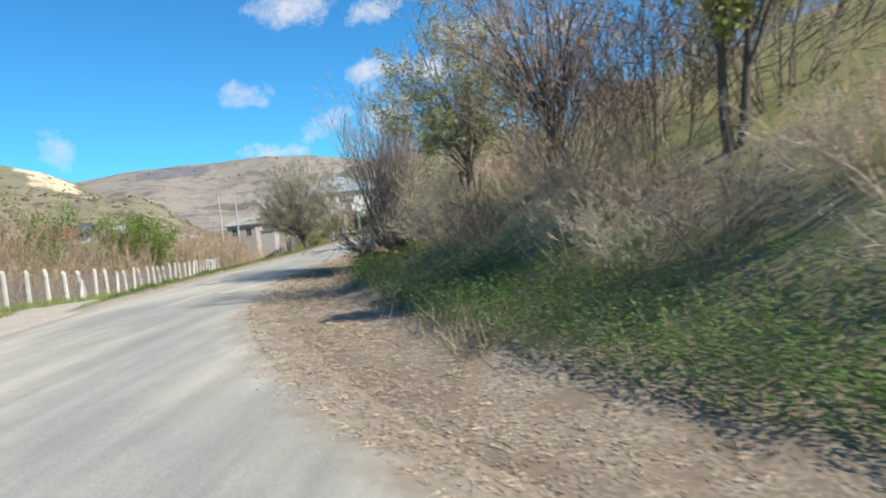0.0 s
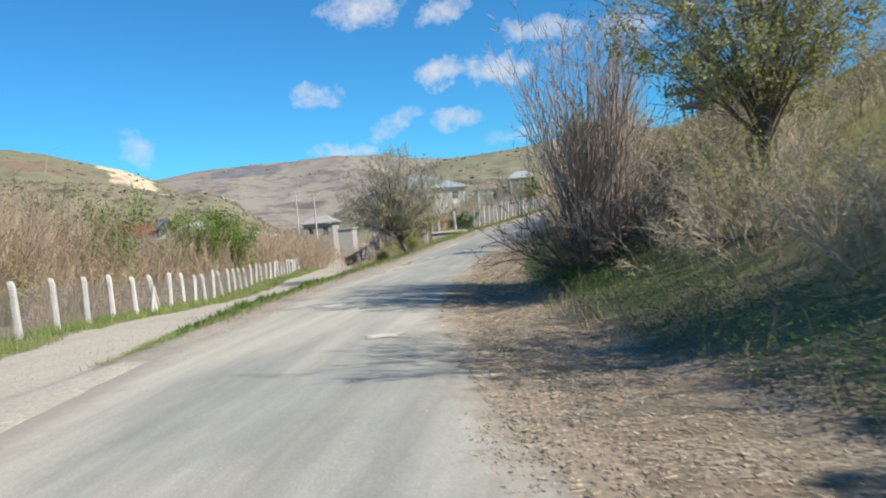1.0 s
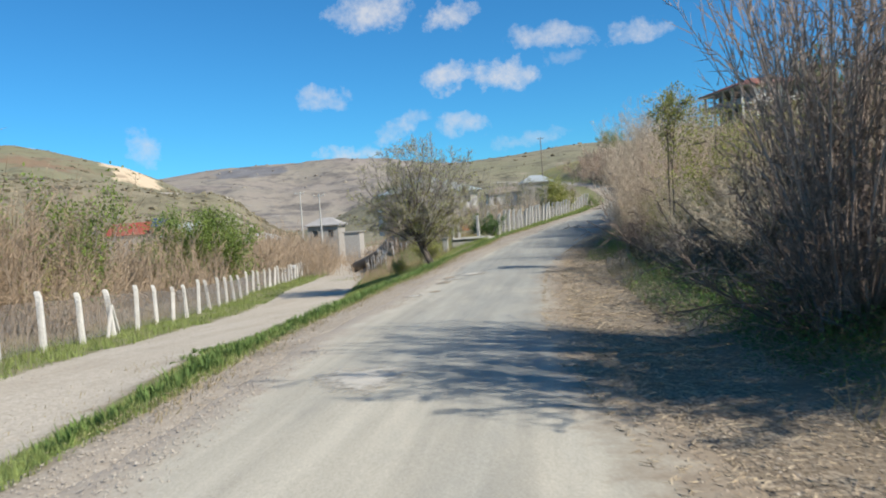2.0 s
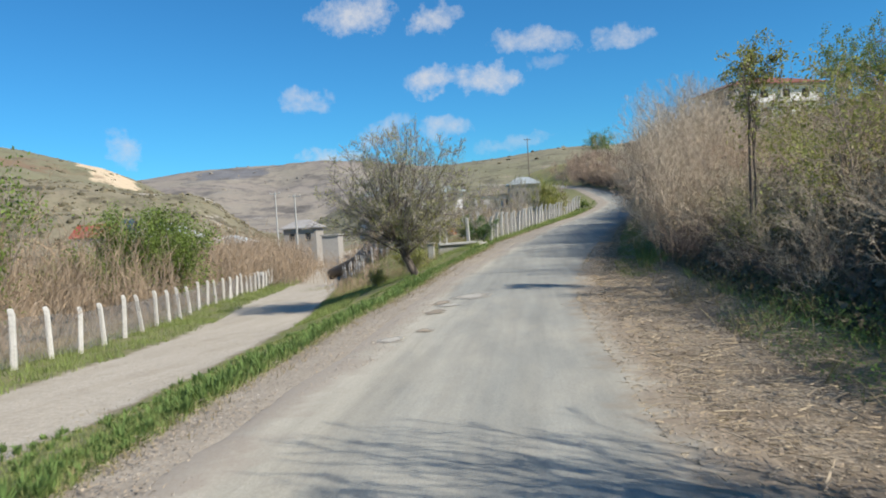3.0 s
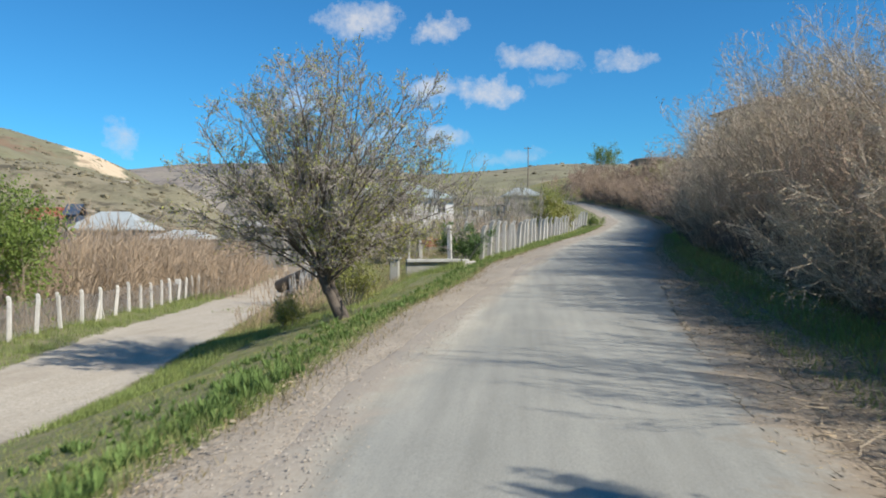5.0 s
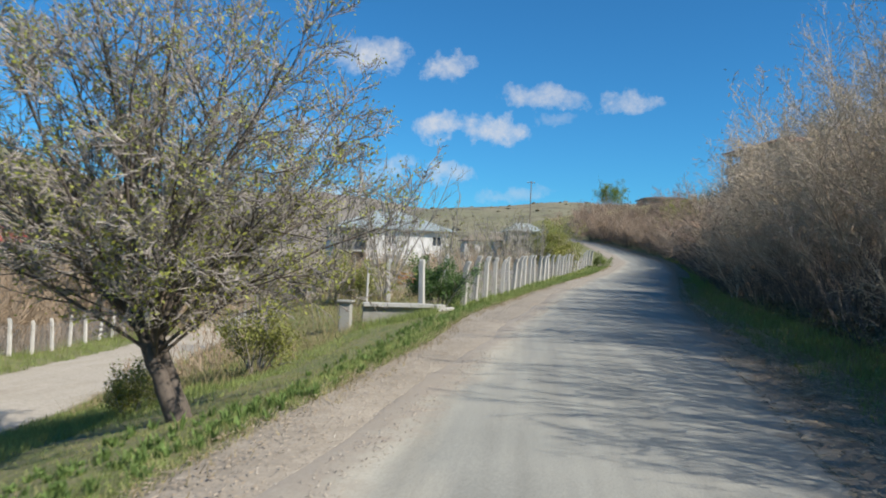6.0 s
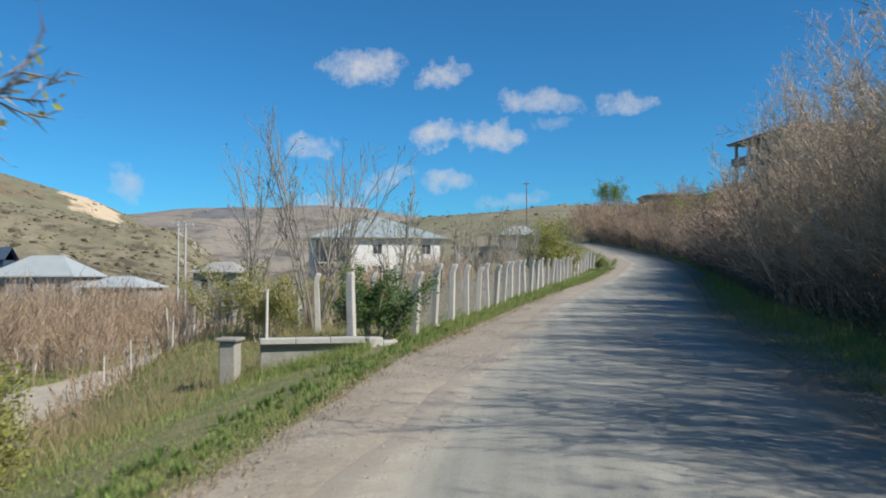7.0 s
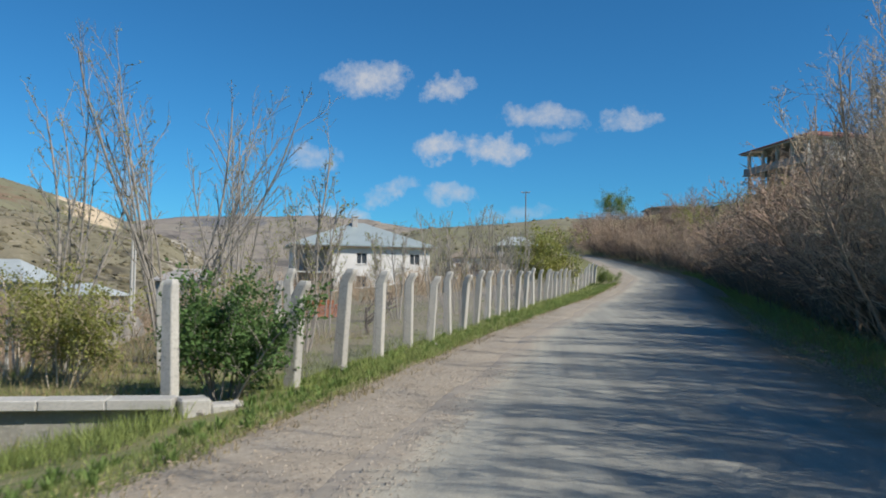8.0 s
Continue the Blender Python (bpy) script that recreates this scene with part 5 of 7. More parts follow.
# the fallen limb in the scrub
rng = np.random.default_rng(8)
u = np.linspace(0, 1, 16)[:, None]
P = np.array([-1.5, 25.2, 0.6]) * (1 - u) + np.array([1.9, 17.6, 1.12]) * u + np.concatenate([rng.normal(0, 0.05, (16, 2)), -0.22 * np.sin(u * 3.1) + rng.normal(0, 0.03, (16, 1))], 1)
P, R = P[None], np.linspace(0.03, 0.055, 16)[None]
S, W, r, _ = fork(rng, P, R, 14, 0.1, 55)
P2, R2 = sprout(rng, S, W, rng.uniform(0.4, 1.2, len(S)), r * 0.7, 6, 0.15, -0.02)
limb = thing("fallen_limb", "long dark fallen limb lying through the scrub", "branch")
part("limb", mesh_np("limb", *tubes(P, R, 7), [BARK], True), BARK, limb)
for k in range(len(P2)):
    part("side_branch", mesh_np("side_branch", *tubes(P2[k:k + 1], R2[k:k + 1], 5), [BARK], True), BARK, limb)


# ---- brush in the valley behind the fence ----
def brush():
    rng = np.random.default_rng(77)
    bits, tip = [], []

    def clump(x, y, h, k, d):
        z = ground_at(x, y)
        st = np.stack([x + rng.normal(0, 0.5, k), y + rng.normal(0, 0.5, k), np.full(k, z - 0.05)], 1)
        P, R = sprout(rng, st, unit(rng.normal(0, 0.22, (k, 3)) + np.array([0, 0, 1.0])), rng.uniform(0.55, 1.1, k) * h, np.full(k, 0.008 + 0.00013 * d), 4 if d < 45 else 3, 0.07, 0.02)
        bits.append(tubes(P, R, 3))
        S, W, r, _ = fork(rng, P, R, 6, 0.2, 32)
        P, R = sprout(rng, S, W, rng.uniform(0.2, 0.5, len(S)) * h * 0.6, np.full(len(S), 0.005 + 0.00014 * d), 2, 0.1, 0.04)
        if d < 45:
            tip.append(spikes(P, R * 1.3))
            S, W, r, _ = fork(rng, P, R, 2, 0.1, 34)
            P, R = sprout(rng, S, W, rng.uniform(0.2, 0.45, len(S)) * h * 0.35, np.full(len(S), 0.006), 2, 0.1, 0.04)
        tip.append(spikes(P, R * 1.3))

    for i in range(45):
        y = rng.uniform(84, 110)
        clump(float(TRACK_L(y)) + rng.uniform(-3.0, 0.6), y, rng.uniform(2.8, 4.2), 12, 70)
    for i in range(170):
        y = rng.uniform(24, 50)
        clump(float(FENCE_L(y)) - rng.uniform(4, 15), y, rng.uniform(4.2, 5.8), 12, 40)
    for i in range(900):
        y = rng.uniform(16, 165)
        off = 0.7 + (rng.random() ** 1.2) * 46
        x = float(FENCE_L(y)) - off
        if np.hypot(x + 26, y - 64.5) > 2.2:
            tall = 0.65 + 0.5 * (0.5 + 0.5 * math.sin(x * 0.45 + 2.0 * math.sin(y * 0.21)))
            clump(x, y, rng.uniform(2.4, 4.6) * tall * (1.0 if off > 2 else 0.8), 14 if math.hypot(x + 5, y - 15) < 45 else 8, math.hypot(x + 5, y - 15))
    for i in range(90):
        clump(rng.uniform(-96, -50), rng.uniform(132, 142), rng.uniform(2.4, 3.6), 9, 130)
    for i in range(70):
        clump(rng.uniform(-49, -37), rng.uniform(112, 130), rng.uniform(3.2, 4.8), 8, 100)
    for i in range(230):
        y = rng.uniform(58, 116)
        x = float(FENCE_L(y)) - rng.uniform(0.9, 9)
        if np.hypot(x + 26, y - 64.5) > 2.4:
            clump(x, y, rng.uniform(3.4, 5.1), 12, 70)
    for i in range(80):
        clump(rng.uniform(-76, -46), rng.uniform(118, 136), rng.uniform(2.6, 3.8), 8, 115)
    for i in range(220):
        y = rng.uniform(84, 165)
        x = float(FENCE_R(y)) - rng.uniform(7, 36)
        clump(x, y, rng.uniform(1.2, 2.6), 9, 60)
    for i in range(40):
        y = rng.uniform(64, 84)
        x = float(TRACK_R(min(y, 76))) + rng.uniform(0.4, 3.5)
        clump(x, y, rng.uniform(0.35, 0.8), 9, 50)
    ob = thing("brushwood", "dense bare brown brush behind the village fence", "brush", kind="stuff")
    tagged(part("brush_stems", mesh_np("brush_stems", *joined(bits), [TWIG]), TWIG, ob), kind="stuff")
    tagged(part("brush_twigs", mesh_np("brush_twigs", *joined(tip), [BRUSHTWIG]), BRUSHTWIG, ob), kind="stuff")


brush()


# ---- fences ----
def post_mesh(name, w, h, bend, arm):
    """A square concrete post that tapers a little and bends forward at its head."""
    bm = bmesh.new()
    rings = [(0.0, -0.25, w), (0.0, h - arm, w * 0.9), (bend * 0.78, h - arm * 0.3, w * 0.86), (bend, h, w * 0.66)]
    vs = [[bm.verts.new((o + sx * s / 2, sy * s / 2, z)) for sx, sy in ((-1, -1), (1, -1), (1, 1), (-1, 1))] for o, z, s in rings]
    for a, b in zip(vs, vs[1:]):
        for k in range(4):
            bm.faces.new((a[k], a[(k + 1) % 4], b[(k + 1) % 4], b[k]))
    bm.faces.new(vs[-1])
    bm.faces.new(vs[0][::-1])
    bmesh.ops.bevel(bm, geom=list(bm.edges), offset=w * 0.08, segments=1, affect="EDGES")
    me = bpy.data.meshes.new(name)
    bm.to_mesh(me)
    bm.free()
    return me


def along(line, y0, step, count, last=None):
    """Points along a line of the plan, at even steps or at steps that change evenly from the first to the last."""
    pts, y, first = [], y0, step
    for k in range(count):
        pts.append((float(line(y)), y))
        step = first if last is None else first + (last - first) * min(k / 21, 1.3)
        for _ in range(20):
            y += step / 20 / math.hypot(1, (float(line(y + 0.05)) - float(line(y))) / 0.05)
    return pts


def wire_netting(pts, h0, h1, gap, radius):
    """Diagonal netting and three straining wires between neighbouring posts."""
    A, B = [], []
    for (x0, y0), (x1, y1) in zip(pts, pts[1:]):
        z0, z1 = ground_at(x0, y0), ground_at(x1, y1)
        p, q = np.array([x0, y0, z0]), np.array([x1, y1, z1])
        for h in (h0 + 0.02, (h0 + h1) / 2, h1):
            A.append(p + (0, 0, h))
            B.append(q + (0, 0, h))
        w, H = math.hypot(x1 - x0, y1 - y0), h1 - h0
        for s in (1, -1):
            for k in np.arange(-H, w, gap):
                a, b = max(k, 0), min(k + H, w)
                za, zb = (a - k), (b - k)
                if s < 0:
                    za, zb = H - za, H - zb
                A.append(p + (q - p) * a / w + (0, 0, h0 + za))
                B.append(p + (q - p) * b / w + (0, 0, h0 + zb))
    P = np.stack([np.array(A), np.array(B)], 1)
    return mesh_np("netting", *tubes(P, np.full((len(P), 2), radius), 3), [WIRE])


def fence(name, label, line, y0, step, count, mesh, material, h, facing, braces=(), netting=True, lean=(0, 2.5), gap=0.2, last=None, plate=None):
    ob = thing(name, label, "fence")
    rng = np.random.default_rng(count)
    pts = along(line, y0, step, count, last)
    for i, (x, y) in enumerate(pts):
        p = new("post", mesh)
        p.parent = ob
        p.matrix_basis = pose(x, y, ground_at(x, y), rng.normal(0, lean[1]), rng.normal(lean[0], lean[1]), facing + rng.normal(0, 5)) @ Matrix.Diagonal((1, 1, h * rng.uniform(0.95, 1.05), 1))
        if i in braces:
            for s in (-1, 1):
                d = Vector((pts[i + 1][0] - x, pts[i + 1][1] - y, 0)).normalized() * 0.5 * s
                bm = bmesh.new()
                box(bm, -0.04, -0.04, 0, 0.04, 0.04, 1.05, 0.006, Matrix.Translation((x + d.x, y + d.y, ground_at(x + d.x, y + d.y) - 0.05)) @ (Vector((-d.x, -d.y, 0.92))).to_track_quat("Z", "Y").to_matrix().to_4x4())
                part("brace", bm, material, ob)
    if plate is not None:
        x, y = pts[plate]
        part("plate", boxes((x - 0.14, y - 0.11, ground_at(x, y) + 1.02, x + 0.14, y - 0.095, ground_at(x, y) + 1.32), bevel=0.003), PLASTER, ob, "small white tin plate wired to a post")
    if netting:
        part("netting", wire_netting(pts, 0.08, 1.15 * h, gap, 0.0028), WIRE, ob, "thin galvanised wire netting")
    return ob


P_LEFT = post_mesh("post", 0.145, 1.38, -0.035, 0.16)
P_LEFT.materials.append(WHITEPOST)
P_RIGHT = post_mesh("post", 0.2, 1.7, 0.095, 0.24)
P_RIGHT.materials.append(CONCRETE)
fence("fence", "long fence of whitewashed concrete posts and netting beside the track", FENCE_L, 21.2, 2.28, 40, P_LEFT, WHITEPOST, 1.0, 20, braces=(8, 23), gap=0.085, last=2.02, plate=30)
fence("fence", "yard fence of grey concrete posts with bent heads and wire netting", FENCE_R, 74.6, 1.93, 28, P_RIGHT, CONCRETE, 1.0, -12, lean=(2.6, 1.6), gap=0.085, last=2.25)
for x, y, h, hx in ((-11.4, 76.8, 1.0, 10), (-12.9, 80.0, 0.95, 200), (-9.2, 77.4, 1.05, 0), (-10.6, 81.0, 0.95, 30)):
    p = tagged(new("fence_post", P_RIGHT), "lone grey concrete post standing inside the yard", "post")
    p.matrix_basis = pose(x, y, ground_at(x, y), 2, -2, hx) @ Matrix.Diagonal((0.85, 0.85, h, 1))

# the gateway: post, pillar with a cap, pipe, low wall with a beam
gate = tagged(new("gate_post", post_mesh("gate_post", 0.19, 1.66, 0.02, 0.2)), "thick pale concrete gate post beside a green bush", "gate post")
gate.data.materials.append(CONCRETE)
gate.matrix_basis = pose(-9.65, 73.4, -0.25, 0, -1.5, -12)
pil = thing("gate_pillar", "squat rough concrete gate pillar with a flat cap", "pillar", at=(-11.75, 71.0, ground_at(-11.75, 71.0) - 0.1))
part("shaft", boxes((-0.18, -0.18, 0, 0.18, 0.18, 1.02), bevel=0.025), OLDCONCRETE, pil)
part("cap", boxes((-0.25, -0.25, 1.02, 0.25, 0.25, 1.1), bevel=0.02), OLDCONCRETE, pil)
pipe = thing("gate_pipe", "slim white-painted upright pipe at the gateway", "pipe", at=(-11.3, 72.0, ground_at(-11.3, 72.0)))
V, F = tubes(np.array([[[0, 0, -0.1], [0.01, 0, 0.8], [0.02, 0, 1.85]]]), np.full((1, 3), 0.035), 10)
part("tube", mesh_np("tube", V, F, [WHITEPOST], True), WHITEPOST, pipe)
part("tube_cap", boxes((-0.02, -0.04, 1.85, 0.06, 0.04, 1.875), bevel=0.008), WHITEPOST, pipe)


def low_wall():
    a, b = Vector((-11.4, 71.9, 0)), Vector((-9.15, 72.5, 0))
    d = (b - a).normalized()
    ang = math.degrees(math.atan2(d.y, d.x))
    base = min(ground_at(a.x, a.y), ground_at(b.x, b.y)) - 0.25
    ob = thing("low_wall", "low concrete garden wall with a rough grey beam along its top", "wall", at=(a.x, a.y, 0))
    ob.rotation_euler = (0, 0, radians(ang))
    L = (b - a).length
    top = -0.2
    part("footing", boxes((0, -0.09, base, L, 0.12, top), bevel=0.015), OLDCONCRETE, ob)
    rr = random.Random(5)
    for i in range(3):
        x0, x1 = L * i / 3 + 0.004, L * (i + 1) / 3 - 0.004
        part("coping_slab", boxes((x0, -0.24 + rr.uniform(-0.015, 0.015), top + 0.003, x1, 0.17, top + 0.13 + rr.uniform(-0.008, 0.008)), bevel=0.014), CONCRETE, ob, "rough pale overhanging slab")
    end = part("end_block", boxes((-0.08, -0.17, base, 0.3, 0.2, top + 0.12), (0.3, -0.15, base, 0.62, 0.17, top + 0.03), bevel=0.03), CONCRETE, ob, "broken pale concrete block")
    end.location, end.rotation_euler = (L + 0.1, 0.02, 0), (0, 0, radians(22))


low_wall()


def rock_mesh(seed, r, flat=0.7):
    bm = bmesh.new()
    bmesh.ops.create_icosphere(bm, subdivisions=2, radius=r)
    for v in bm.verts:
        v.co *= 1 + 0.28 * noise.noise(v.co * (1.6 / r) + Vector((seed * 3.1, seed, 0)))
        v.co.z *= flat
    return bm


for i, (x, y, r) in enumerate(((-8.95, 72.7, 0.24), (-9.05, 73.0, 0.17), (-8.6, 73.1, 0.12), (-7.9, 76.2, 0.1), (-6.9, 81.0, 0.08))):
    me = bpy.data.meshes.new("boulder")
    bm = rock_mesh(i, r)
    bm.to_mesh(me)
    bm.free()
    me.materials.append(STONE)
    ob = tagged(new("boulder", me), "rough pale boulder lying in the grass by the road", "rock", "roadside boulders")
    ob.location = (x, y, ground_at(x, y) + r * 0.25)

# thin stakes of the lower vegetable plot
stakes = thing("stake_row", "rows of thin pale leaning stakes in the garden plot", "stakes")
rr = random.Random(12)
for i in range(46):
    y = 74 + rr.uniform(0, 18)
    x = -15.5 - (y - 74) * 0.35 - rr.choice((-1.8, -0.9, 0, 0.9)) + rr.uniform(-0.3, 0.3)
    h = rr.uniform(0.8, 1.5)
    V, F = tubes(np.array([[[x, y, ground_at(x, y) - 0.1], [x + rr.uniform(-0.15, 0.15), y + rr.uniform(-0.1, 0.1), ground_at(x, y) + h]]]), np.full((1, 2), 0.022), 6)
    part("stake", mesh_np("stake", V, F, [WHITEPOST]), WHITEPOST, stakes)


# ---- houses ----
def hip_roof(w, d, over, z, rise, ridge, th=0.16):
    """A hipped roof over a w x d plan, with an overhang, a ridge and a thick eave."""
    bm = bmesh.new()
    a, b = -over, -over
    c, e = w + over, d + over
    lo = [bm.verts.new(p) for p in ((a, b, z), (c, b, z), (c, e, z), (a, e, z))]
    up = [bm.verts.new((v.co.x, v.co.y, z + th)) for v in lo]
    m = (b + e) / 2
    r = [bm.verts.new(((w - ridge) / 2, m, z + th + rise)), bm.verts.new(((w + ridge) / 2, m, z + th + rise))]
    bm.faces.new(lo[::-1])
    for k in range(4):
        bm.faces.new((lo[k], lo[(k + 1) % 4], up[(k + 1) % 4], up[k]))
    bm.faces.new((up[0], up[1], r[1], r[0]))
    bm.faces.new((up[1], up[2], r[1]))
    bm.faces.new((up[2], up[3], r[0], r[1]))
    bm.faces.new((up[3], up[0], r[0]))
    return bm


def wall_with_holes(w, z0, z1, th, holes):
    """A wall along x from 0 to w with real openings (x0, z0, x1, z1)."""
    xs = sorted({0, w, *[h[0] for h in holes], *[h[2] for h in holes]})
    zs = sorted({z0, z1, *[h[1] for h in holes], *[h[3] for h in holes]})
    bm = bmesh.new()
    for x0, x1 in zip(xs, xs[1:]):
        run = None
        for a, b in zip(zs, zs[1:]):
            mx, mz = (x0 + x1) / 2, (a + b) / 2
            hole = any(h[0] < mx < h[2] and h[1] < mz < h[3] for h in holes)
            if hole:
                if run:
                    box(bm, x0, 0, run[0], x1, th, run[1])
                run = None
            else:
                run = (run[0], b) if run else (a, b)
        if run:
            box(bm, x0, 0, run[0], x1, th, run[1])
    bmesh.ops.remove_doubles(bm, verts=bm.verts, dist=0.001)
    return bm


def window(parent, x0, z0, x1, z1, frame_mat, m, depth=0.18):
    """Frame and pane in an opening of the wall whose pose is m."""
    f = 0.07
    w = part("window", boxes((x0, depth, z0, x0 + f, depth + 0.06, z1), (x1 - f, depth, z0, x1, depth + 0.06, z1), (x0 + f, depth, z0, x1 - f, depth + 0.06, z0 + f), (x0 + f, depth, z1 - f, x1 - f, depth + 0.06, z1),
                             ((x0 + x1) / 2 - f / 2, depth, z0 + f, (x0 + x1) / 2 + f / 2, depth + 0.06, z1 - f)), frame_mat, parent)
    w.matrix_basis = m
    part("pane", boxes((x0 + f, depth + 0.02, z0 + f, x1 - f, depth + 0.03, z1 - f)), GLASS, w)
    part("sill", boxes((x0 - 0.06, -0.08, z0 - 0.06, x1 + 0.06, depth, z0 - 0.004)), frame_mat, w)


def white_house():
    W, D, Z = 17.0, 11.0, 6.1
    ob = thing("house", "white two-storey village house with a blue-grey hipped metal roof", "house", at=(-33.2, 156.5, 0.2))
    ob.rotation_euler = (0, 0, radians(21))
    porch = 4.6
    holes = [(x, z, x + 1.3, z + 1.4) for x in (7.6, 14.4) for z in (3.9, 1.0)]
    front = wall_with_holes(W - porch, -1.2, Z, 0.3, [(h[0] - porch, h[1], h[2] - porch, h[3]) for h in holes])
    w = part("wall", front, PLASTER, ob)
    w.location = (porch, 0, 0)
    for h in holes:
        window(ob, *h, PLASTER, Matrix())
    # recess walls in darker block grey: the porch's shade put into the colour
    part("wall", boxes((0.302, 2.8, -1.2, porch - 0.002, 3.1, Z)), RAWWALL, ob)
    part("wall", boxes((porch, 0.302, -1.2, porch + 0.3, 3.1, Z)), RAWWALL, ob)
    part("wall", boxes((0, D - 0.3, -1.2, W, D, Z)), PLASTER, ob)
    part("wall", boxes((W - 0.3, 0.302, -1.2, W - 0.003, D - 0.302, Z)), PLASTER, ob)
    part("wall", boxes((0.003, 3.104, -1.2, 0.3, D - 0.302, Z)), PLASTER, ob)
    part("roof", hip_roof(W, D, 0.75, Z + 0.004, 3.2, 1.6), ROOFBLUE, ob)
    part("eave", boxes((-0.7, -0.7, Z - 0.12, W + 0.7, -0.55, Z)), WOOD, ob)
    part("eave", boxes((W + 0.55, -0.546, Z - 0.12, W + 0.7, D + 0.7, Z)), WOOD, ob)
    part("chimney", boxes((7.6, 4.2, Z + 2.0, 8.3, 4.9, Z + 4.0), (7.5, 4.1, Z + 4.004, 8.4, 5.0, Z + 4.15)), RAWWALL, ob)
    part("balcony", boxes((0.2, -0.6, 2.7, porch - 0.004, 2.796, 2.9)), CONCRETE, ob)
    for x in (0.3, 2.2, 4.3):
        part("balcony_post", boxes((x, -0.5, -1.0, x + 0.16, -0.34, 2.696)), WOOD, ob)
        part("balcony_post", boxes((x, -0.5, 2.904, x + 0.16, -0.34, Z - 0.13)), WOOD, ob)
    part("door", boxes((1.4, 2.74, 2.904, 2.4, 2.796, 4.95)), WOOD, ob)


white_house()


def tile_stack(x, y):
    """Terracotta tiles piled on two battens in the yard."""
    rr = random.Random(12)
    ob = thing("tile_stack", "low stack of orange terracotta tiles lying in the yard", "tile stack", at=(x, y, ground_at(x, y)))
    ob.rotation_euler = (0, 0, radians(14))
    for yy in (-0.2, 0.16):
        part("batten", boxes((-0.8, yy, -0.03, 0.8, yy + 0.07, 0.06), bevel=0.006), WOOD, ob)
    me = bpy.data.meshes.new("tile")
    bm = boxes((-0.19, -0.27, 0, 0.19, 0.27, 0.085), bevel=0.012)
    bm.to_mesh(me)
    bm.free()
    me.materials.append(TERRACOTTA)
    for k in range(8):
        for i in range(4 if k < 6 else 3):
            tile = part("tile", me, TERRACOTTA, ob)
            tile.location = (-0.6 + 0.4 * i + rr.uniform(-0.012, 0.012), rr.uniform(-0.03, 0.03), 0.064 + 0.089 * k)
            tile.rotation_euler = (0, 0, radians(rr.uniform(-3, 3)))


tile_stack(-13.3, 95.4)


def frame_building():
    W, D = 18.0, 15.0
    ob = thing("unfinished_building", "unfinished two-storey concrete-frame building with a red tiled hipped roof", "building", at=(33.5, 175.0, 16.2))
    ob.rotation_euler = (0, 0, radians(16))
    H = 3.3
    for z in (0.0, H):
        part("slab", boxes((-0.6, -0.6, z - 0.2, W + 0.3, D + 0.6, z)), CONCRETE, ob)
    for k in range(2):
        for x, y in [(0, 0), (0, 3.6), (0, 7.2), (0, 10.8), (0, 14.6), (2.6, 0), (W - 0.4, 0), (9, 0)]:
            part("column", boxes((x - 0.2, y - 0.2, k * H + 0.003, x + 0.2, y + 0.2, k * H + H - 0.203)), CONCRETE, ob)
    part("roof_slab", boxes((-0.8, -0.8, 2 * H - 0.2, W + 0.8, D + 0.8, 2 * H)), CONCRETE, ob)
    part("roof", hip_roof(W, D, 1.0, 2 * H + 0.004, 2.4, 6.0), ROOFRUST, ob)
    holes = [(x, k * H + 0.9, x + 1.6, k * H + 2.4) for x in (2.0, 6.5, 10.5) for k in (0, 1)]
    fr = wall_with_holes(W - 3.2, 0.004, 2 * H - 0.21, 0.25, holes)
    w = part("wall", fr, PLASTER, ob, "pale rendered block wall")
    w.location = (3.0, 0.3, 0)
    for s in ((3.2, 0.56, 0.004, 3.4, 6.5, 2 * H - 0.21), (W - 0.3, 0.56, 0.004, W, D, 2 * H - 0.21), (3.2, D - 0.3, 0.004, W - 0.31, D, 2 * H - 0.21)):
        part("wall", boxes(s), RAWWALL, ob)
    part("parapet", boxes((-0.5, -0.5, H + 0.003, -0.38, D + 0.4, H + 0.9)), RAWWALL, ob)
    part("foundation", boxes((-0.4, -0.4, -2.5, W, D + 0.4, -0.204)), RAWWALL, ob)


frame_building()


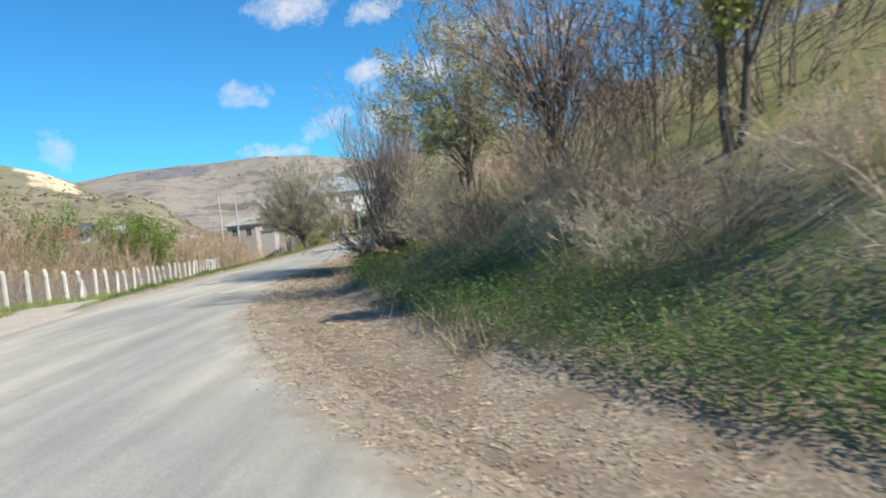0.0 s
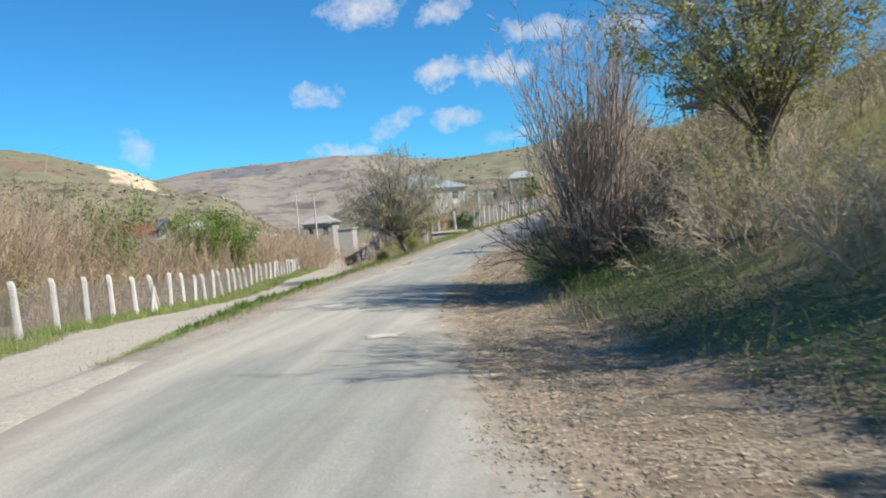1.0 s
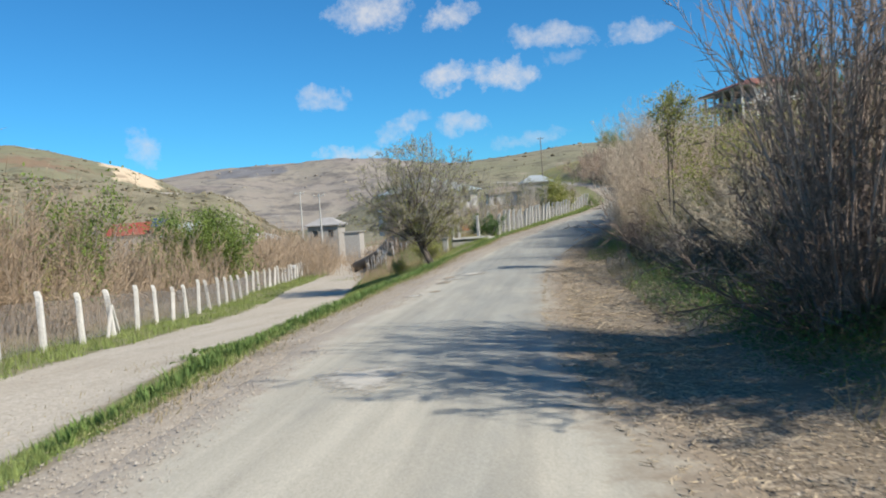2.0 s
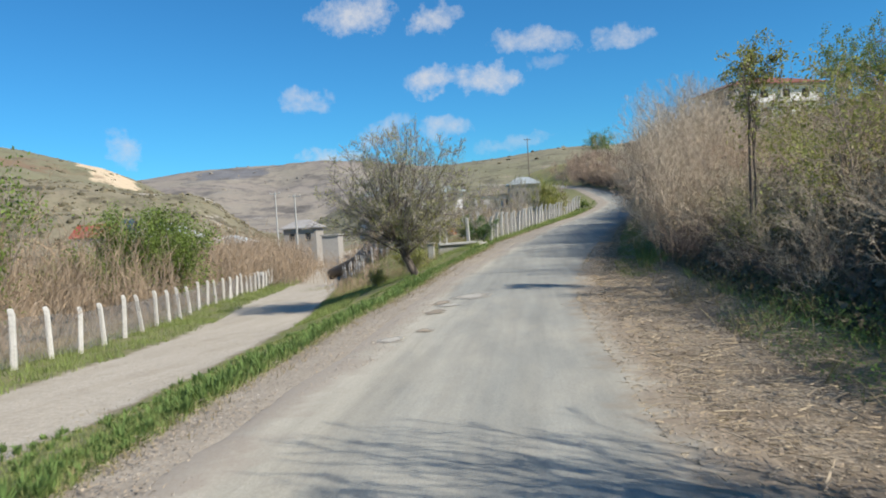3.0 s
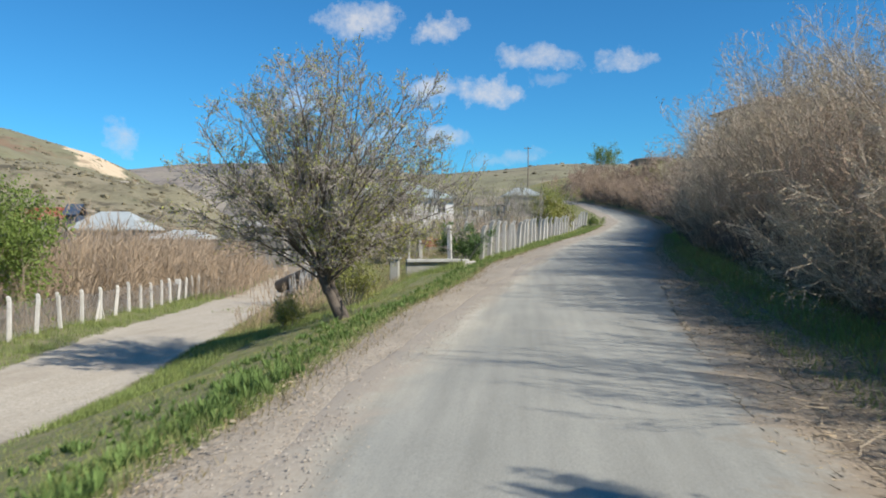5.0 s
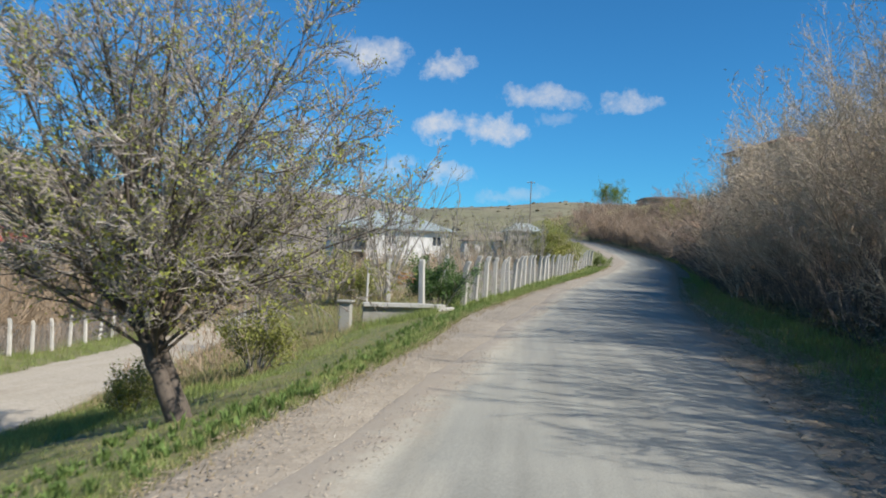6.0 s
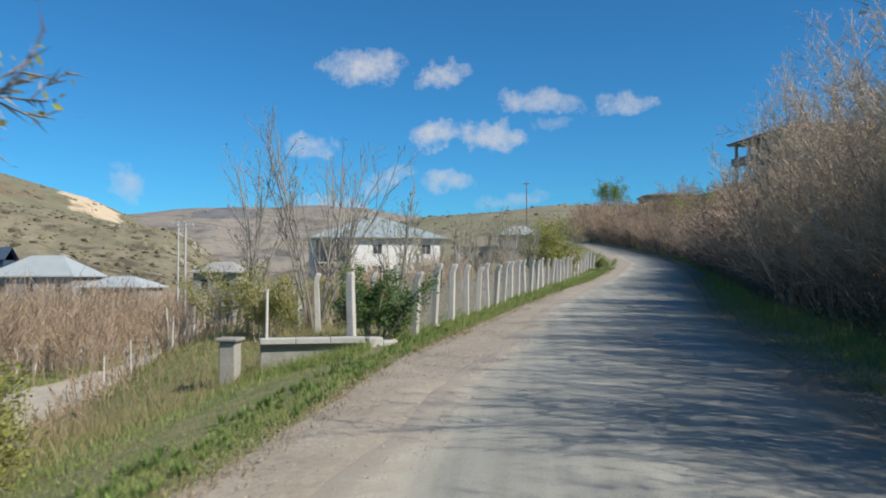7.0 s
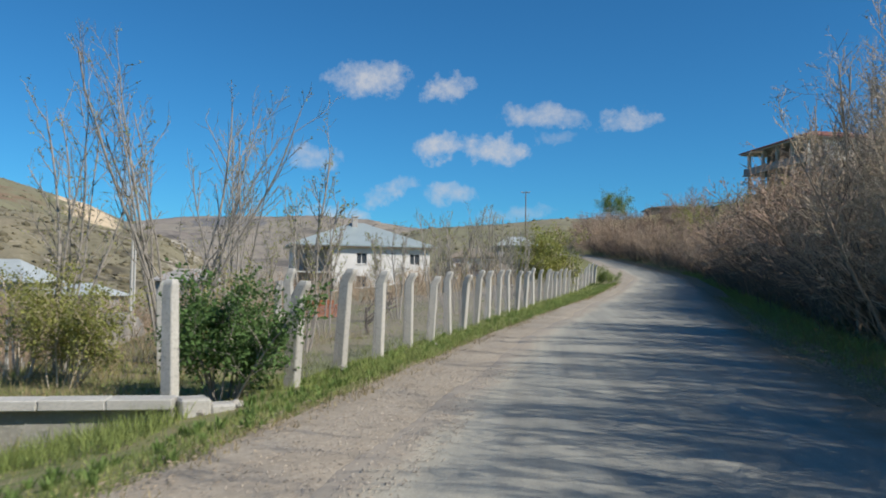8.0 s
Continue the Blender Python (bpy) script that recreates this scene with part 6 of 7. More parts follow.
def small_house(name, label, x, y, base, w, d, h, rise, roofmat, wallmat, turn=0.0, gable=False, wins=3, chimney=None):
    ob = thing(name, label, "house", at=(x, y, base))
    ob.rotation_euler = (0, 0, radians(turn))
    holes = [(w * (i + 0.5) / wins - 0.45, h * 0.4, w * (i + 0.5) / wins + 0.45, h * 0.4 + 1.1) for i in range(wins)]
    part("wall", wall_with_holes(w, -3.0, h, 0.25, holes), wallmat, ob)
    for hl in holes:
        window(ob, *hl, WOOD, Matrix())
    for s in ((0, 0.252, -3, 0.25, d, h), (w - 0.25, 0.252, -3, w, d, h), (0.252, d - 0.25, -3, w - 0.252, d, h)):
        part("wall", boxes(s), wallmat, ob)
    if gable:
        bm = bmesh.new()
        o = 0.4
        pts = [(-o, -o, h), (w + o, -o, h), (w + o, d + o, h), (-o, d + o, h), (-o, d / 2, h + rise), (w + o, d / 2, h + rise)]
        vs = [bm.verts.new((a, b, c + 0.004)) for a, b, c in pts]
        up = [bm.verts.new((a, b, c + 0.12)) for a, b, c in pts]
        for q in ((0, 1, 5, 4), (2, 3, 4, 5)):
            bm.faces.new([up[i] for i in q])
            bm.faces.new([vs[i] for i in q][::-1])
        for q in ((0, 1), (1, 5), (5, 2), (2, 3), (3, 4), (4, 0)):
            bm.faces.new((vs[q[0]], vs[q[1]], up[q[1]], up[q[0]]))
        part("roof", bm, roofmat, ob)
        for xx in (0.02, w - 0.02):
            bm = bmesh.new()
            bm.faces.new([bm.verts.new(p) for p in ((xx, 0, h), (xx, d, h), (xx, d / 2, h + rise * 0.9))])
            bmesh.ops.solidify(bm, geom=bm.faces, thickness=0.1)
            part("gable", bm, wallmat, ob)
    else:
        part("roof", hip_roof(w, d, 0.5, h + 0.004, rise, w * 0.4), roofmat, ob)
    if chimney:
        cx, cy, cz = chimney
        part("chimney", boxes((cx, cy, h, cx + 0.7, cy + 0.7, cz), (cx - 0.08, cy - 0.08, cz + 0.003, cx + 0.78, cy + 0.78, cz + 0.15)), RAWWALL, ob)
    return ob


small_house("village_house", "low house with a bright red tiled roof down in the valley", -83.6, 150, -1.2, 8.2, 7, 3.6, 2.2, ROOFRED, RAWWALL, 6, True)
small_house("village_house", "low house with a pale blue-grey metal roof in the valley", -71.5, 145, -2.0, 10.5, 8, 3.2, 2.6, ROOFGREY, RAWWALL, 4)
small_house("village_shed", "dark blue sheet-metal shed with a steep roof beside the valley houses", -74.1, 149, -1.0, 1.8, 2.2, 4.4, 1.6, BLUEPAINT, BLUEPAINT, 0, True, 1)
small_house("village_shed", "low shed with a pale metal roof among brown brush", -57.5, 142, -2.6, 7.5, 5, 2.5, 1.2, ROOFGREY, RAWWALL, -5)
small_house("village_house", "low grey stone house with a dark roof behind brown brush", -43.4, 141, -1.4, 5.0, 6, 3.0, 1.2, RAWWALL, STONE, 4, False, 2)
small_house("village_house", "small pale house behind the yard on the rise", -16.5, 182, 2.6, 7.5, 6, 3.2, 1.4, WOOD, PLASTER, 12)
small_house("village_house", "grey house with white trim beside the road on the rise", -9.0, 176, 3.4, 5.5, 6, 4.0, 1.4, ROOFGREY, RAWWALL, 8)
small_house("village_house", "low grey building with a dark roof on the hilltop", 21.2, 232, 15.6, 11.0, 8, 3.0, 0.8, TARROOF, GREYBLOCK, 4, False, 3)


# stone walls and a concrete trough where the track reaches the lower houses
def dry_wall(name, label, pts, h, seed):
    ob = thing(name, label, "wall")
    rr = random.Random(seed)
    for (x0, y0), (x1, y1) in zip(pts, pts[1:]):
        n = max(1, int(math.hypot(x1 - x0, y1 - y0) / 0.6))
        for k in range(3):
            for i in range(n):
                t = (i + 0.5 + rr.uniform(-0.1, 0.1)) / n
                x, y = x0 + (x1 - x0) * t, y0 + (y1 - y0) * t
                s = h / 3
                bm = bmesh.new()
                box(bm, -0.29, -0.22, 0, 0.29, 0.22, s, 0.03)
                o = part("stone", bm, STONE, ob)
                o.matrix_basis = pose(x, y, ground_at(x, y) - 0.08 + k * (s + 0.003), 0, 0, math.degrees(math.atan2(y1 - y0, x1 - x0)) + rr.uniform(-5, 5))
    return ob


dry_wall("stone_wall", "low grey dry-stone wall where the dirt track meets the lower yards", [(-27.0, 106), (-22.5, 98), (-19.0, 90), (-16.5, 84)], 1.1, 3)

trough = thing("culvert_pipe", "long dark concrete culvert pipe lying beside the track", "pipe", at=(0, 0, 0))
V, F = tubes(np.array([[[-24.6, 96.0, ground_at(-24.6, 96.0) + 0.45], [-21.4, 94.0, ground_at(-21.4, 94.0) + 0.4]]]), np.full((1, 2), 0.5), 14)
part("pipe_barrel", mesh_np("pipe_barrel", V, F, [WOOD], True), WOOD, trough)
block = tagged(new("pump_house", bpy.data.meshes.new("pump_house")), "small rough stone block house at the lower gate", "shed")
bm = boxes((-35.0, 132.0, -4.8, -32.7, 135.0, 0.3), (-35.2, 131.8, 0.304, -32.5, 135.2, 0.5))
bm.to_mesh(block.data)
bm.free()
block.data.materials.append(STONE)


def pole(x, y, h, label, arms=1, material=None):
    material = material or CONCRETE
    z = ground_at(x, y)
    ob = thing("utility_pole", label, "utility pole", "utility poles", at=(x, y, z))
    V, F = tubes(np.array([[[0, 0, -0.4], [0.02, 0, h * 0.5], [0.03, 0, h]]]), np.array([[0.15, 0.12, 0.085]]), 8)
    part("shaft", mesh_np("shaft", V, F, [material], True), material, ob)
    for k in range(arms):
        part("cross_arm", boxes((-0.8, -0.06, h - 0.35 - 0.7 * k, 0.8, 0.06, h - 0.23 - 0.7 * k), bevel=0.01), material, ob)
        for dx in (-0.7, 0.0, 0.7):
            part("insulator", boxes((dx - 0.05, -0.05, h - 0.226 - 0.7 * k, dx + 0.05, 0.05, h - 0.06 - 0.7 * k), bevel=0.015), WHITEPOST, ob)


pole(-34.9, 120.0, 5.9 - ground_at(-34.9, 120.0), "tall pale concrete utility pole at the end of the track")
pole(-42.0, 134.0, 7.1 - ground_at(-42.0, 134.0), "paired pale concrete utility pole behind the track")
pole(-5.3, 208.0, 19.3 - ground_at(-5.3, 208.0), "slender dark utility pole on the rise beyond the bend", 1, WOOD)

far = bush(95, "round_green_tree", "round leafy green tree on the skyline above the bend", 2.6, 5.0, 6000, 0.17, GREENLEAF, 12)
stand(far, 13.4, 226.0, 0, 1.25)
for x, y, s in ((-14.0, 168.0, 1.2), (-22, 186, 1.4), (-3.5, 165, 1.1), (0.0, 150.0, 0.9), (-30, 190, 1.5), (-45, 165, 1.4), (-60, 170, 1.3), (-66, 130, 1.1)):
    stand(copy_thing(fruit, Matrix()), x, y, x * 31, s * 1.6)


# ---- grass, weeds, leaf litter and stones ----
def blades(rng, X, Y, h, w, sway=0.35):
    n = len(X)
    Z = height(X, Y)
    a = rng.uniform(0, np.pi, n)
    d = np.stack([np.cos(a), np.sin(a), np.zeros(n)], 1) * (w * rng.uniform(0.6, 1.4, n))[:, None] / 2
    b = np.stack([X, Y, Z - 0.015], 1)
    t = b + np.stack([rng.normal(0, sway, n), rng.normal(0, sway, n), np.ones(n)], 1) * h[:, None]
    V = np.stack([b - d, b + d, t], 1).reshape(-1, 3)
    return V, np.arange(n * 3).reshape(-1, 3)


def band(rng, left, right, y0, y1, n, bias=1.0, clump=0.0):
    Y = y0 + (y1 - y0) * rng.random(n) ** bias
    if clump:
        k = n // 14
        cy, cu = rng.uniform(y0, y1, k), rng.random(k)
        i = rng.integers(0, k, n)
        Y = cy[i] + rng.normal(0, clump, n)
        u = np.clip(cu[i] + rng.normal(0, clump * 0.3, n), 0, 1)
    else:
        u = rng.random(n)
    L, R = left(Y), right(Y)
    return L + (R - L) * u, Y


def stuff(name, label, category, bits, material):
    ob = new(name, mesh_np(name, *joined(bits), [material]))
    return tagged(ob, label, category, kind="stuff")


rng = np.random.default_rng(500)
bits, dry = [], []
for left, right, y0, y1, n, h0, h1, w, bias, clump in (
        (lambda y: np.maximum(TRACK_R(y) + 0.15, GRASS_L(y) - 6.0), lambda y: GRASS_L(y) - 0.05, 22, 76, 44000, 0.02, 0.075, 0.011, 1.0, 0.0),
        (lambda y: GRASS_L(y) - 1.0, lambda y: GRASS_L(y) + 0.05, 22, 46, 16000, 0.04, 0.16, 0.012, 1.0, 0.16),
        (lambda y: GRASS_L(y) - 1.0, lambda y: GRASS_L(y) + 0.05, 44, 62, 8000, 0.03, 0.11, 0.012, 1.0, 0.25),
        (lambda y: GRASS_L(y) - 0.9, lambda y: GRASS_L(y) + 0.1, 58, 84, 12000, 0.04, 0.13, 0.013, 1.0, 0.25),
        (lambda y: TRACK_R(y) + 0.3, lambda y: GRASS_L(y) - 4.5, 50, 67, 14000, 0.05, 0.2, 0.018, 1.0, 0.5),
        (lambda y: FENCE_L(y) - 0.8, lambda y: TRACK_L(y) + 0.1, 20, 112, 26000, 0.08, 0.3, 0.018, 1.0, 0.2),
        (lambda y: ROAD_R(y) + 1.9, lambda y: ROAD_R(y) + 3.3, 32, 43, 2500, 0.06, 0.24, 0.016, 1.0, 0.3),
        (lambda y: ROAD_R(y) + 0.5, lambda y: ROAD_R(y) + 1.6, 44, 110, 15000, 0.04, 0.15, 0.014, 1.0, 0.3),
        (lambda y: FENCE_R(y) - 0.8, lambda y: GRASS_L(y) + 0.05, 74, 130, 26000, 0.06, 0.24, 0.016, 1.0, 0.2),
        (lambda y: ROAD_R(y) + 1.2, lambda y: ROAD_R(y) + 3.1, 47, 150, 74000, 0.06, 0.26, 0.02, 1.0, 0.3),
        (lambda y: TRACK_R(y) + 0.3, lambda y: GRASS_L(y) - 2.5, 58, 79, 26000, 0.04, 0.17, 0.015, 1.0, 0.3),
        (lambda y: np.full_like(y, -11.6), lambda y: np.full_like(y, -8.9), 70.6, 72.4, 2600, 0.1, 0.34, 0.014, 1.0, 0.0),
        (lambda y: GRASS_L(y) - 14, lambda y: FENCE_R(y) - 0.5, 74, 110, 12000, 0.05, 0.16, 0.02, 1.0, 0.4)):
    X, Y = band(rng, left, right, y0, y1, n, bias, clump)
    bits.append(blades(rng, X, Y, rng.uniform(h0, h1, n), w))
stuff("grass", "fresh green spring grass on the banks and verges", "grass", bits, GRASS)
pale = []
for lo, hi, y0, y1, n, top in ((-4.0, 0.05, 24, 84, 26000, 0.09), (-0.7, 0.1, 24, 90, 7000, 0.12)):
    X, Y = band(rng, lambda y: np.maximum(GRASS_L(y) + lo, TRACK_R(y) + 0.2), lambda y: GRASS_L(y) + hi, y0, y1, n, 1.0, 0.45)
    pale.append(blades(rng, X, Y, rng.uniform(0.3, 1.0, n) * top, 0.011, 0.5))
stuff("pale_grass", "yellowish thinner grass in patches on the verge", "grass", pale, PALEGRASS)
for left, right, y0, y1, n, top in ((lambda y: GRASS_L(y) - 0.3, lambda y: GRASS_L(y) + 0.4, 24, 130, 9000, 0.12), (lambda y: GRASS_L(y) - 3.0, lambda y: GRASS_L(y), 24, 84, 4000, 0.09), (lambda y: ROAD_R(y) + 1.2, lambda y: ROAD_R(y) + 4.5, 10, 90, 11000, 0.45),
                               (lambda y: FENCE_L(y) - 3, lambda y: FENCE_L(y), 22, 100, 9000, 0.5), (lambda y: TRACK_R(y) + 0.5, lambda y: GRASS_L(y) - 3.5, 62, 86, 16000, 0.45), (lambda y: ROAD_R(y) + 0.2, lambda y: ROAD_R(y) + 1.9, 46, 112, 9000, 0.14), (lambda y: ROAD_R(y) + 4, lambda y: ROAD_R(y) + 14, 2, 60, 16000, 0.5)):
    X, Y = band(rng, left, right, y0, y1, n, 1.0, 0.3)
    dry.append(blades(rng, X, Y, rng.uniform(0.3, 1.0, n) * top, 0.012, 0.45))
stuff("dry_grass", "straw-coloured dead grass between the shrubs and along the verges", "grass", dry, DRYGRASS)


def weeds():
    rng = np.random.default_rng(9)
    bits = []
    for y0, y1, n, lo, hi in ((4, 30, 62000, 1.5, 3.1), (3, 16, 42000, 1.6, 3.6), (25, 36, 20000, 1.25, 2.7), (30, 50, 7000, 2.0, 3.8), (30, 44, 4000, 2.2, 3.8)):
        X, Y = band(rng, lambda y: ROAD_R(y) + lo, lambda y: ROAD_R(y) + hi, y0, y1, n, 1.0, 0.35)
        Z = height(X, Y)
        hgt = rng.random(n) ** 1.5 * 0.34
        S = np.stack([X, Y, Z + hgt], 1)
        a = rng.uniform(0, 2 * np.pi, n)
        D = np.stack([np.cos(a), np.sin(a), rng.uniform(-0.1, 0.7, n)], 1)
        D = unit(D)
        U = unit(np.cross(D, np.array([0, 0, 1.0]) + rng.normal(0, 0.2, (n, 3))))
        s = rng.uniform(0.016, 0.044, n)[:, None]
        V = np.stack([S, S + D * s * 0.55 + U * s * 0.3, S + D * s, S + D * s * 0.55 - U * s * 0.3], 1).reshape(-1, 3)
        bits.append((V, np.arange(n * 4).reshape(-1, 4)))
    stuff("weeds", "dark green leafy weeds in the shade of the bank", "weeds", bits, WEED)


weeds()


def tufts():
    """Leafy weeds in tufts along the edge of the grass: broad blades that rise and bend over."""
    rng = np.random.default_rng(29)
    bits = []
    for lo, hi, y0, y1, count, h0, h1 in ((-0.75, -0.02, 24, 47, 520, 0.09, 0.24), (-2.6, -0.3, 30, 56, 420, 0.06, 0.16), (-1.3, 0.0, 46, 84, 520, 0.06, 0.17), (-1.2, 0.05, 84, 128, 420, 0.08, 0.22)):
        Y = rng.uniform(y0, y1, count)
        X = GRASS_L(Y) + rng.uniform(lo, hi, count)
        H = rng.uniform(h0, h1, count) * (0.6 + 0.6 * (0.5 + 0.5 * wave(X, Y, 0.8, 3.0)))
        k = 17
        X, Y, H = (np.repeat(v, k) for v in (X, Y, H))
        n = len(X)
        a = rng.uniform(0, 2 * np.pi, n)
        r = rng.random(n) * 0.05
        B = np.stack([X + r * np.cos(a), Y + r * np.sin(a), height(X, Y) - 0.01], 1)
        out = np.stack([np.cos(a), np.sin(a), np.zeros(n)], 1)
        up = np.array([0, 0, 1.0])
        h = (H * rng.uniform(0.5, 1.15, n))[:, None]
        sp = rng.uniform(0.1, 0.65, n)[:, None]
        M, T = B + up * h * 0.6 + out * h * sp * 0.45, B + up * h + out * h * sp * 1.1
        W = np.stack([-np.sin(a), np.cos(a), np.zeros(n)], 1) * rng.uniform(0.006, 0.014, n)[:, None]
        V = np.stack([B - W * 0.6, B + W * 0.6, M + W, M - W, T], 1).reshape(-1, 3)
        i = 5 * np.arange(n)
        F = np.concatenate([np.stack([i, i + 1, i + 2], 1), np.stack([i, i + 2, i + 3], 1), np.stack([i + 3, i + 2, i + 4], 1)])
        bits.append((V, F))
    stuff("weed_tufts", "dark green leafy weeds in tufts along the grass verge", "weeds", bits, TUFT)


tufts()


def undergrowth():
    """Dead leaves and broken stems caught in the hedge foot; dark colour imitates shade."""
    rng = np.random.default_rng(19)
    n = 140000
    a = band(rng, lambda y: ROAD_R(y) + 2.1, lambda y: ROAD_R(y) + 4.6, 26, 57, 72000, 1.0, 0.4)
    b = band(rng, lambda y: ROAD_R(y) + 2.1, lambda y: ROAD_R(y) + 4.6, 57, 130, n - 72000, 1.0, 0.5)
    X, Y = np.concatenate([a[0], b[0]]), np.concatenate([a[1], b[1]])
    off = X - ROAD_R(Y) - 2.2
    S = np.stack([X, Y, height(X, Y) + rng.random(n) ** 1.4 * np.clip(0.15 + 0.45 * off, 0.1, 1.1)], 1)
    D = unit(rng.normal(0, 1, (n, 3)) + np.array([0, 0, 0.5]))
    U = unit(np.cross(D, rng.normal(0, 1, (n, 3))))
    s = (rng.uniform(0.05, 0.15, n) * np.where(Y > 75, 1.4, 1.0))[:, None]
    V = np.stack([S - U * s * 0.35, S + U * s * 0.35, S + D * s], 1).reshape(-1, 3)
    stuff("undergrowth", "dead leaves and stems in the hedge foot, coloured dark as shade", "undergrowth", [(V, np.arange(n * 3).reshape(-1, 3))], SHADELEAF)


undergrowth()


def litter():
    rng = np.random.default_rng(10)
    bits = []
    for lo, hi, y0, y1, n in ((-0.45, 2.0, 8, 60, 30000), (-0.1, 1.9, 60, 84, 4000), (1.8, 4.5, 10, 70, 7000), (-0.7, 0.5, 10, 90, 16000), (-0.95, 0.35, 4, 46, 15000), (None, 0.35, 24, 84, 9000), (None, 0.75, 24, 92, 11000)):
        X, Y = band(rng, (lambda y: ROAD_R(y) + lo) if lo is not None else (lambda y: GRASS_L(y) - 0.1), (lambda y: ROAD_R(y) + hi) if lo is not None else (lambda y: GRASS_L(y) + hi), y0, y1, n, 1.0, 0.4)
        S = np.stack([X, Y, np.maximum(height(X, Y), np.where(X < ROAD_R(Y), ROAD_Z(Y), -99)) + 0.008], 1)
        a = rng.uniform(0, 2 * np.pi, n)
        D = unit(np.stack([np.cos(a), np.sin(a), rng.normal(0, 0.25, n)], 1))
        U = unit(np.cross(D, np.array([0, 0, 1.0]) + rng.normal(0, 0.3, (n, 3))))
        s = rng.uniform(0.013, 0.045, n)[:, None] * (0.7 if lo == -0.7 else 1.0)
        V = np.stack([S - U * s * 0.3, S + U * s * 0.3, S + D * s], 1)
        V[:, :, 2] = np.maximum(V[:, :, 2], S[:, None, 2])
        bits.append((V.reshape(-1, 3), np.arange(n * 3).reshape(-1, 3)))
    stuff("leaf_litter", "dry brown leaves and bark bits on the road verge", "leaf litter", bits, LITTER)


litter()


def straw():
    """Broken stems, straw and bark strips lying on the verge under the hedge."""
    rng = np.random.default_rng(61)
    bits = []
    for lo, hi, y0, y1, n, a0, a1, w in ((-0.5, 2.3, 26, 62, 15000, 0.03, 0.13, 0.004), (0.0, 2.4, 26, 60, 2600, 0.1, 0.34, 0.006), (-0.4, 1.6, 8, 27, 7000, 0.03, 0.12, 0.004), (0.1, 1.9, 60, 96, 7000, 0.03, 0.14, 0.005)):
        X, Y = band(rng, lambda y: ROAD_R(y) + lo, lambda y: ROAD_R(y) + hi, y0, y1, n, 1.0, 0.5)
        Z = np.maximum(height(X, Y), np.where(X < ROAD_R(Y) + 0.1, ROAD_Z(Y), -99))
        a = rng.uniform(0, 2 * np.pi, n)
        D = np.stack([np.cos(a), np.sin(a), np.abs(rng.normal(0, 0.14, n))], 1) * rng.uniform(a0, a1, n)[:, None]
        S = np.stack([X, Y, Z + 0.006 + rng.random(n) * 0.02], 1)
        P = np.stack([S, S + D], 1)
        bits.append(spikes(P, np.full((n, 2), w) * rng.uniform(0.6, 1.6, (n, 1))))
    stuff("straw_litter", "broken pale stems and straw strewn on the earth verge", "straw", bits, STRAW)


straw()


def gravel():
    rng = np.random.default_rng(11)
    oct_v = np.array([[1, 0, 0], [0, 1, 0], [-1, 0, 0], [0, -1, 0], [0, 0, 1], [0, 0, -1]], float)
    oct_f = np.array([[0, 1, 4], [1, 2, 4], [2, 3, 4], [3, 0, 4], [1, 0, 5], [2, 1, 5], [3, 2, 5], [0, 3, 5]])
    bits = []
    for left, right, y0, y1, n, s0, s1 in ((lambda y: GRASS_L(y), lambda y: ROAD_L(y) + 0.7, 20, 96, 16000, 0.004, 0.012), (lambda y: ROAD_R(y) - 0.5, lambda y: ROAD_R(y) + 1.6, 10, 90, 3500, 0.006, 0.016), (lambda y: ROAD_R(y) - 0.8, lambda y: ROAD_R(y) + 0.4, 4, 50, 4000, 0.005, 0.012),
                                           (lambda y: TRACK_L(y), lambda y: TRACK_R(y), 20, 80, 1500, 0.006, 0.018), (lambda y: ROAD_L(y) - 0.9, lambda y: ROAD_L(y) + 0.6, 66, 76, 4200, 0.006, 0.017), (lambda y: GRASS_L(y) - 0.1, lambda y: ROAD_L(y) + 0.5, 22, 60, 9000, 0.005, 0.016)):
        X, Y = band(rng, left, right, y0, y1, n, 1.0, 0.0)
        on = X > ROAD_L(Y) + 0.1
        Z = np.where(on & (X < ROAD_R(Y) - 0.1), ROAD_Z(Y) + 0.012, height(X, Y))
        s = rng.uniform(s0, s1, n)
        V = oct_v[None] * (s[:, None] * rng.uniform(0.6, 1.3, (n, 3)))[:, None] * np.array([1, 1, 0.7]) + rng.normal(0, 0.15, (n, 6, 3)) * s[:, None, None]
        V = V + np.stack([X, Y, Z + s * 0.2], 1)[:, None]
        F = oct_f[None, :4] + 6 * np.arange(n)[:, None, None]
        bits.append((V.reshape(-1, 3), F.reshape(-1, 3)))
    stuff("gravel", "loose grey-brown gravel along the crumbling road edges", "gravel", bits, PEBBLE)


gravel()


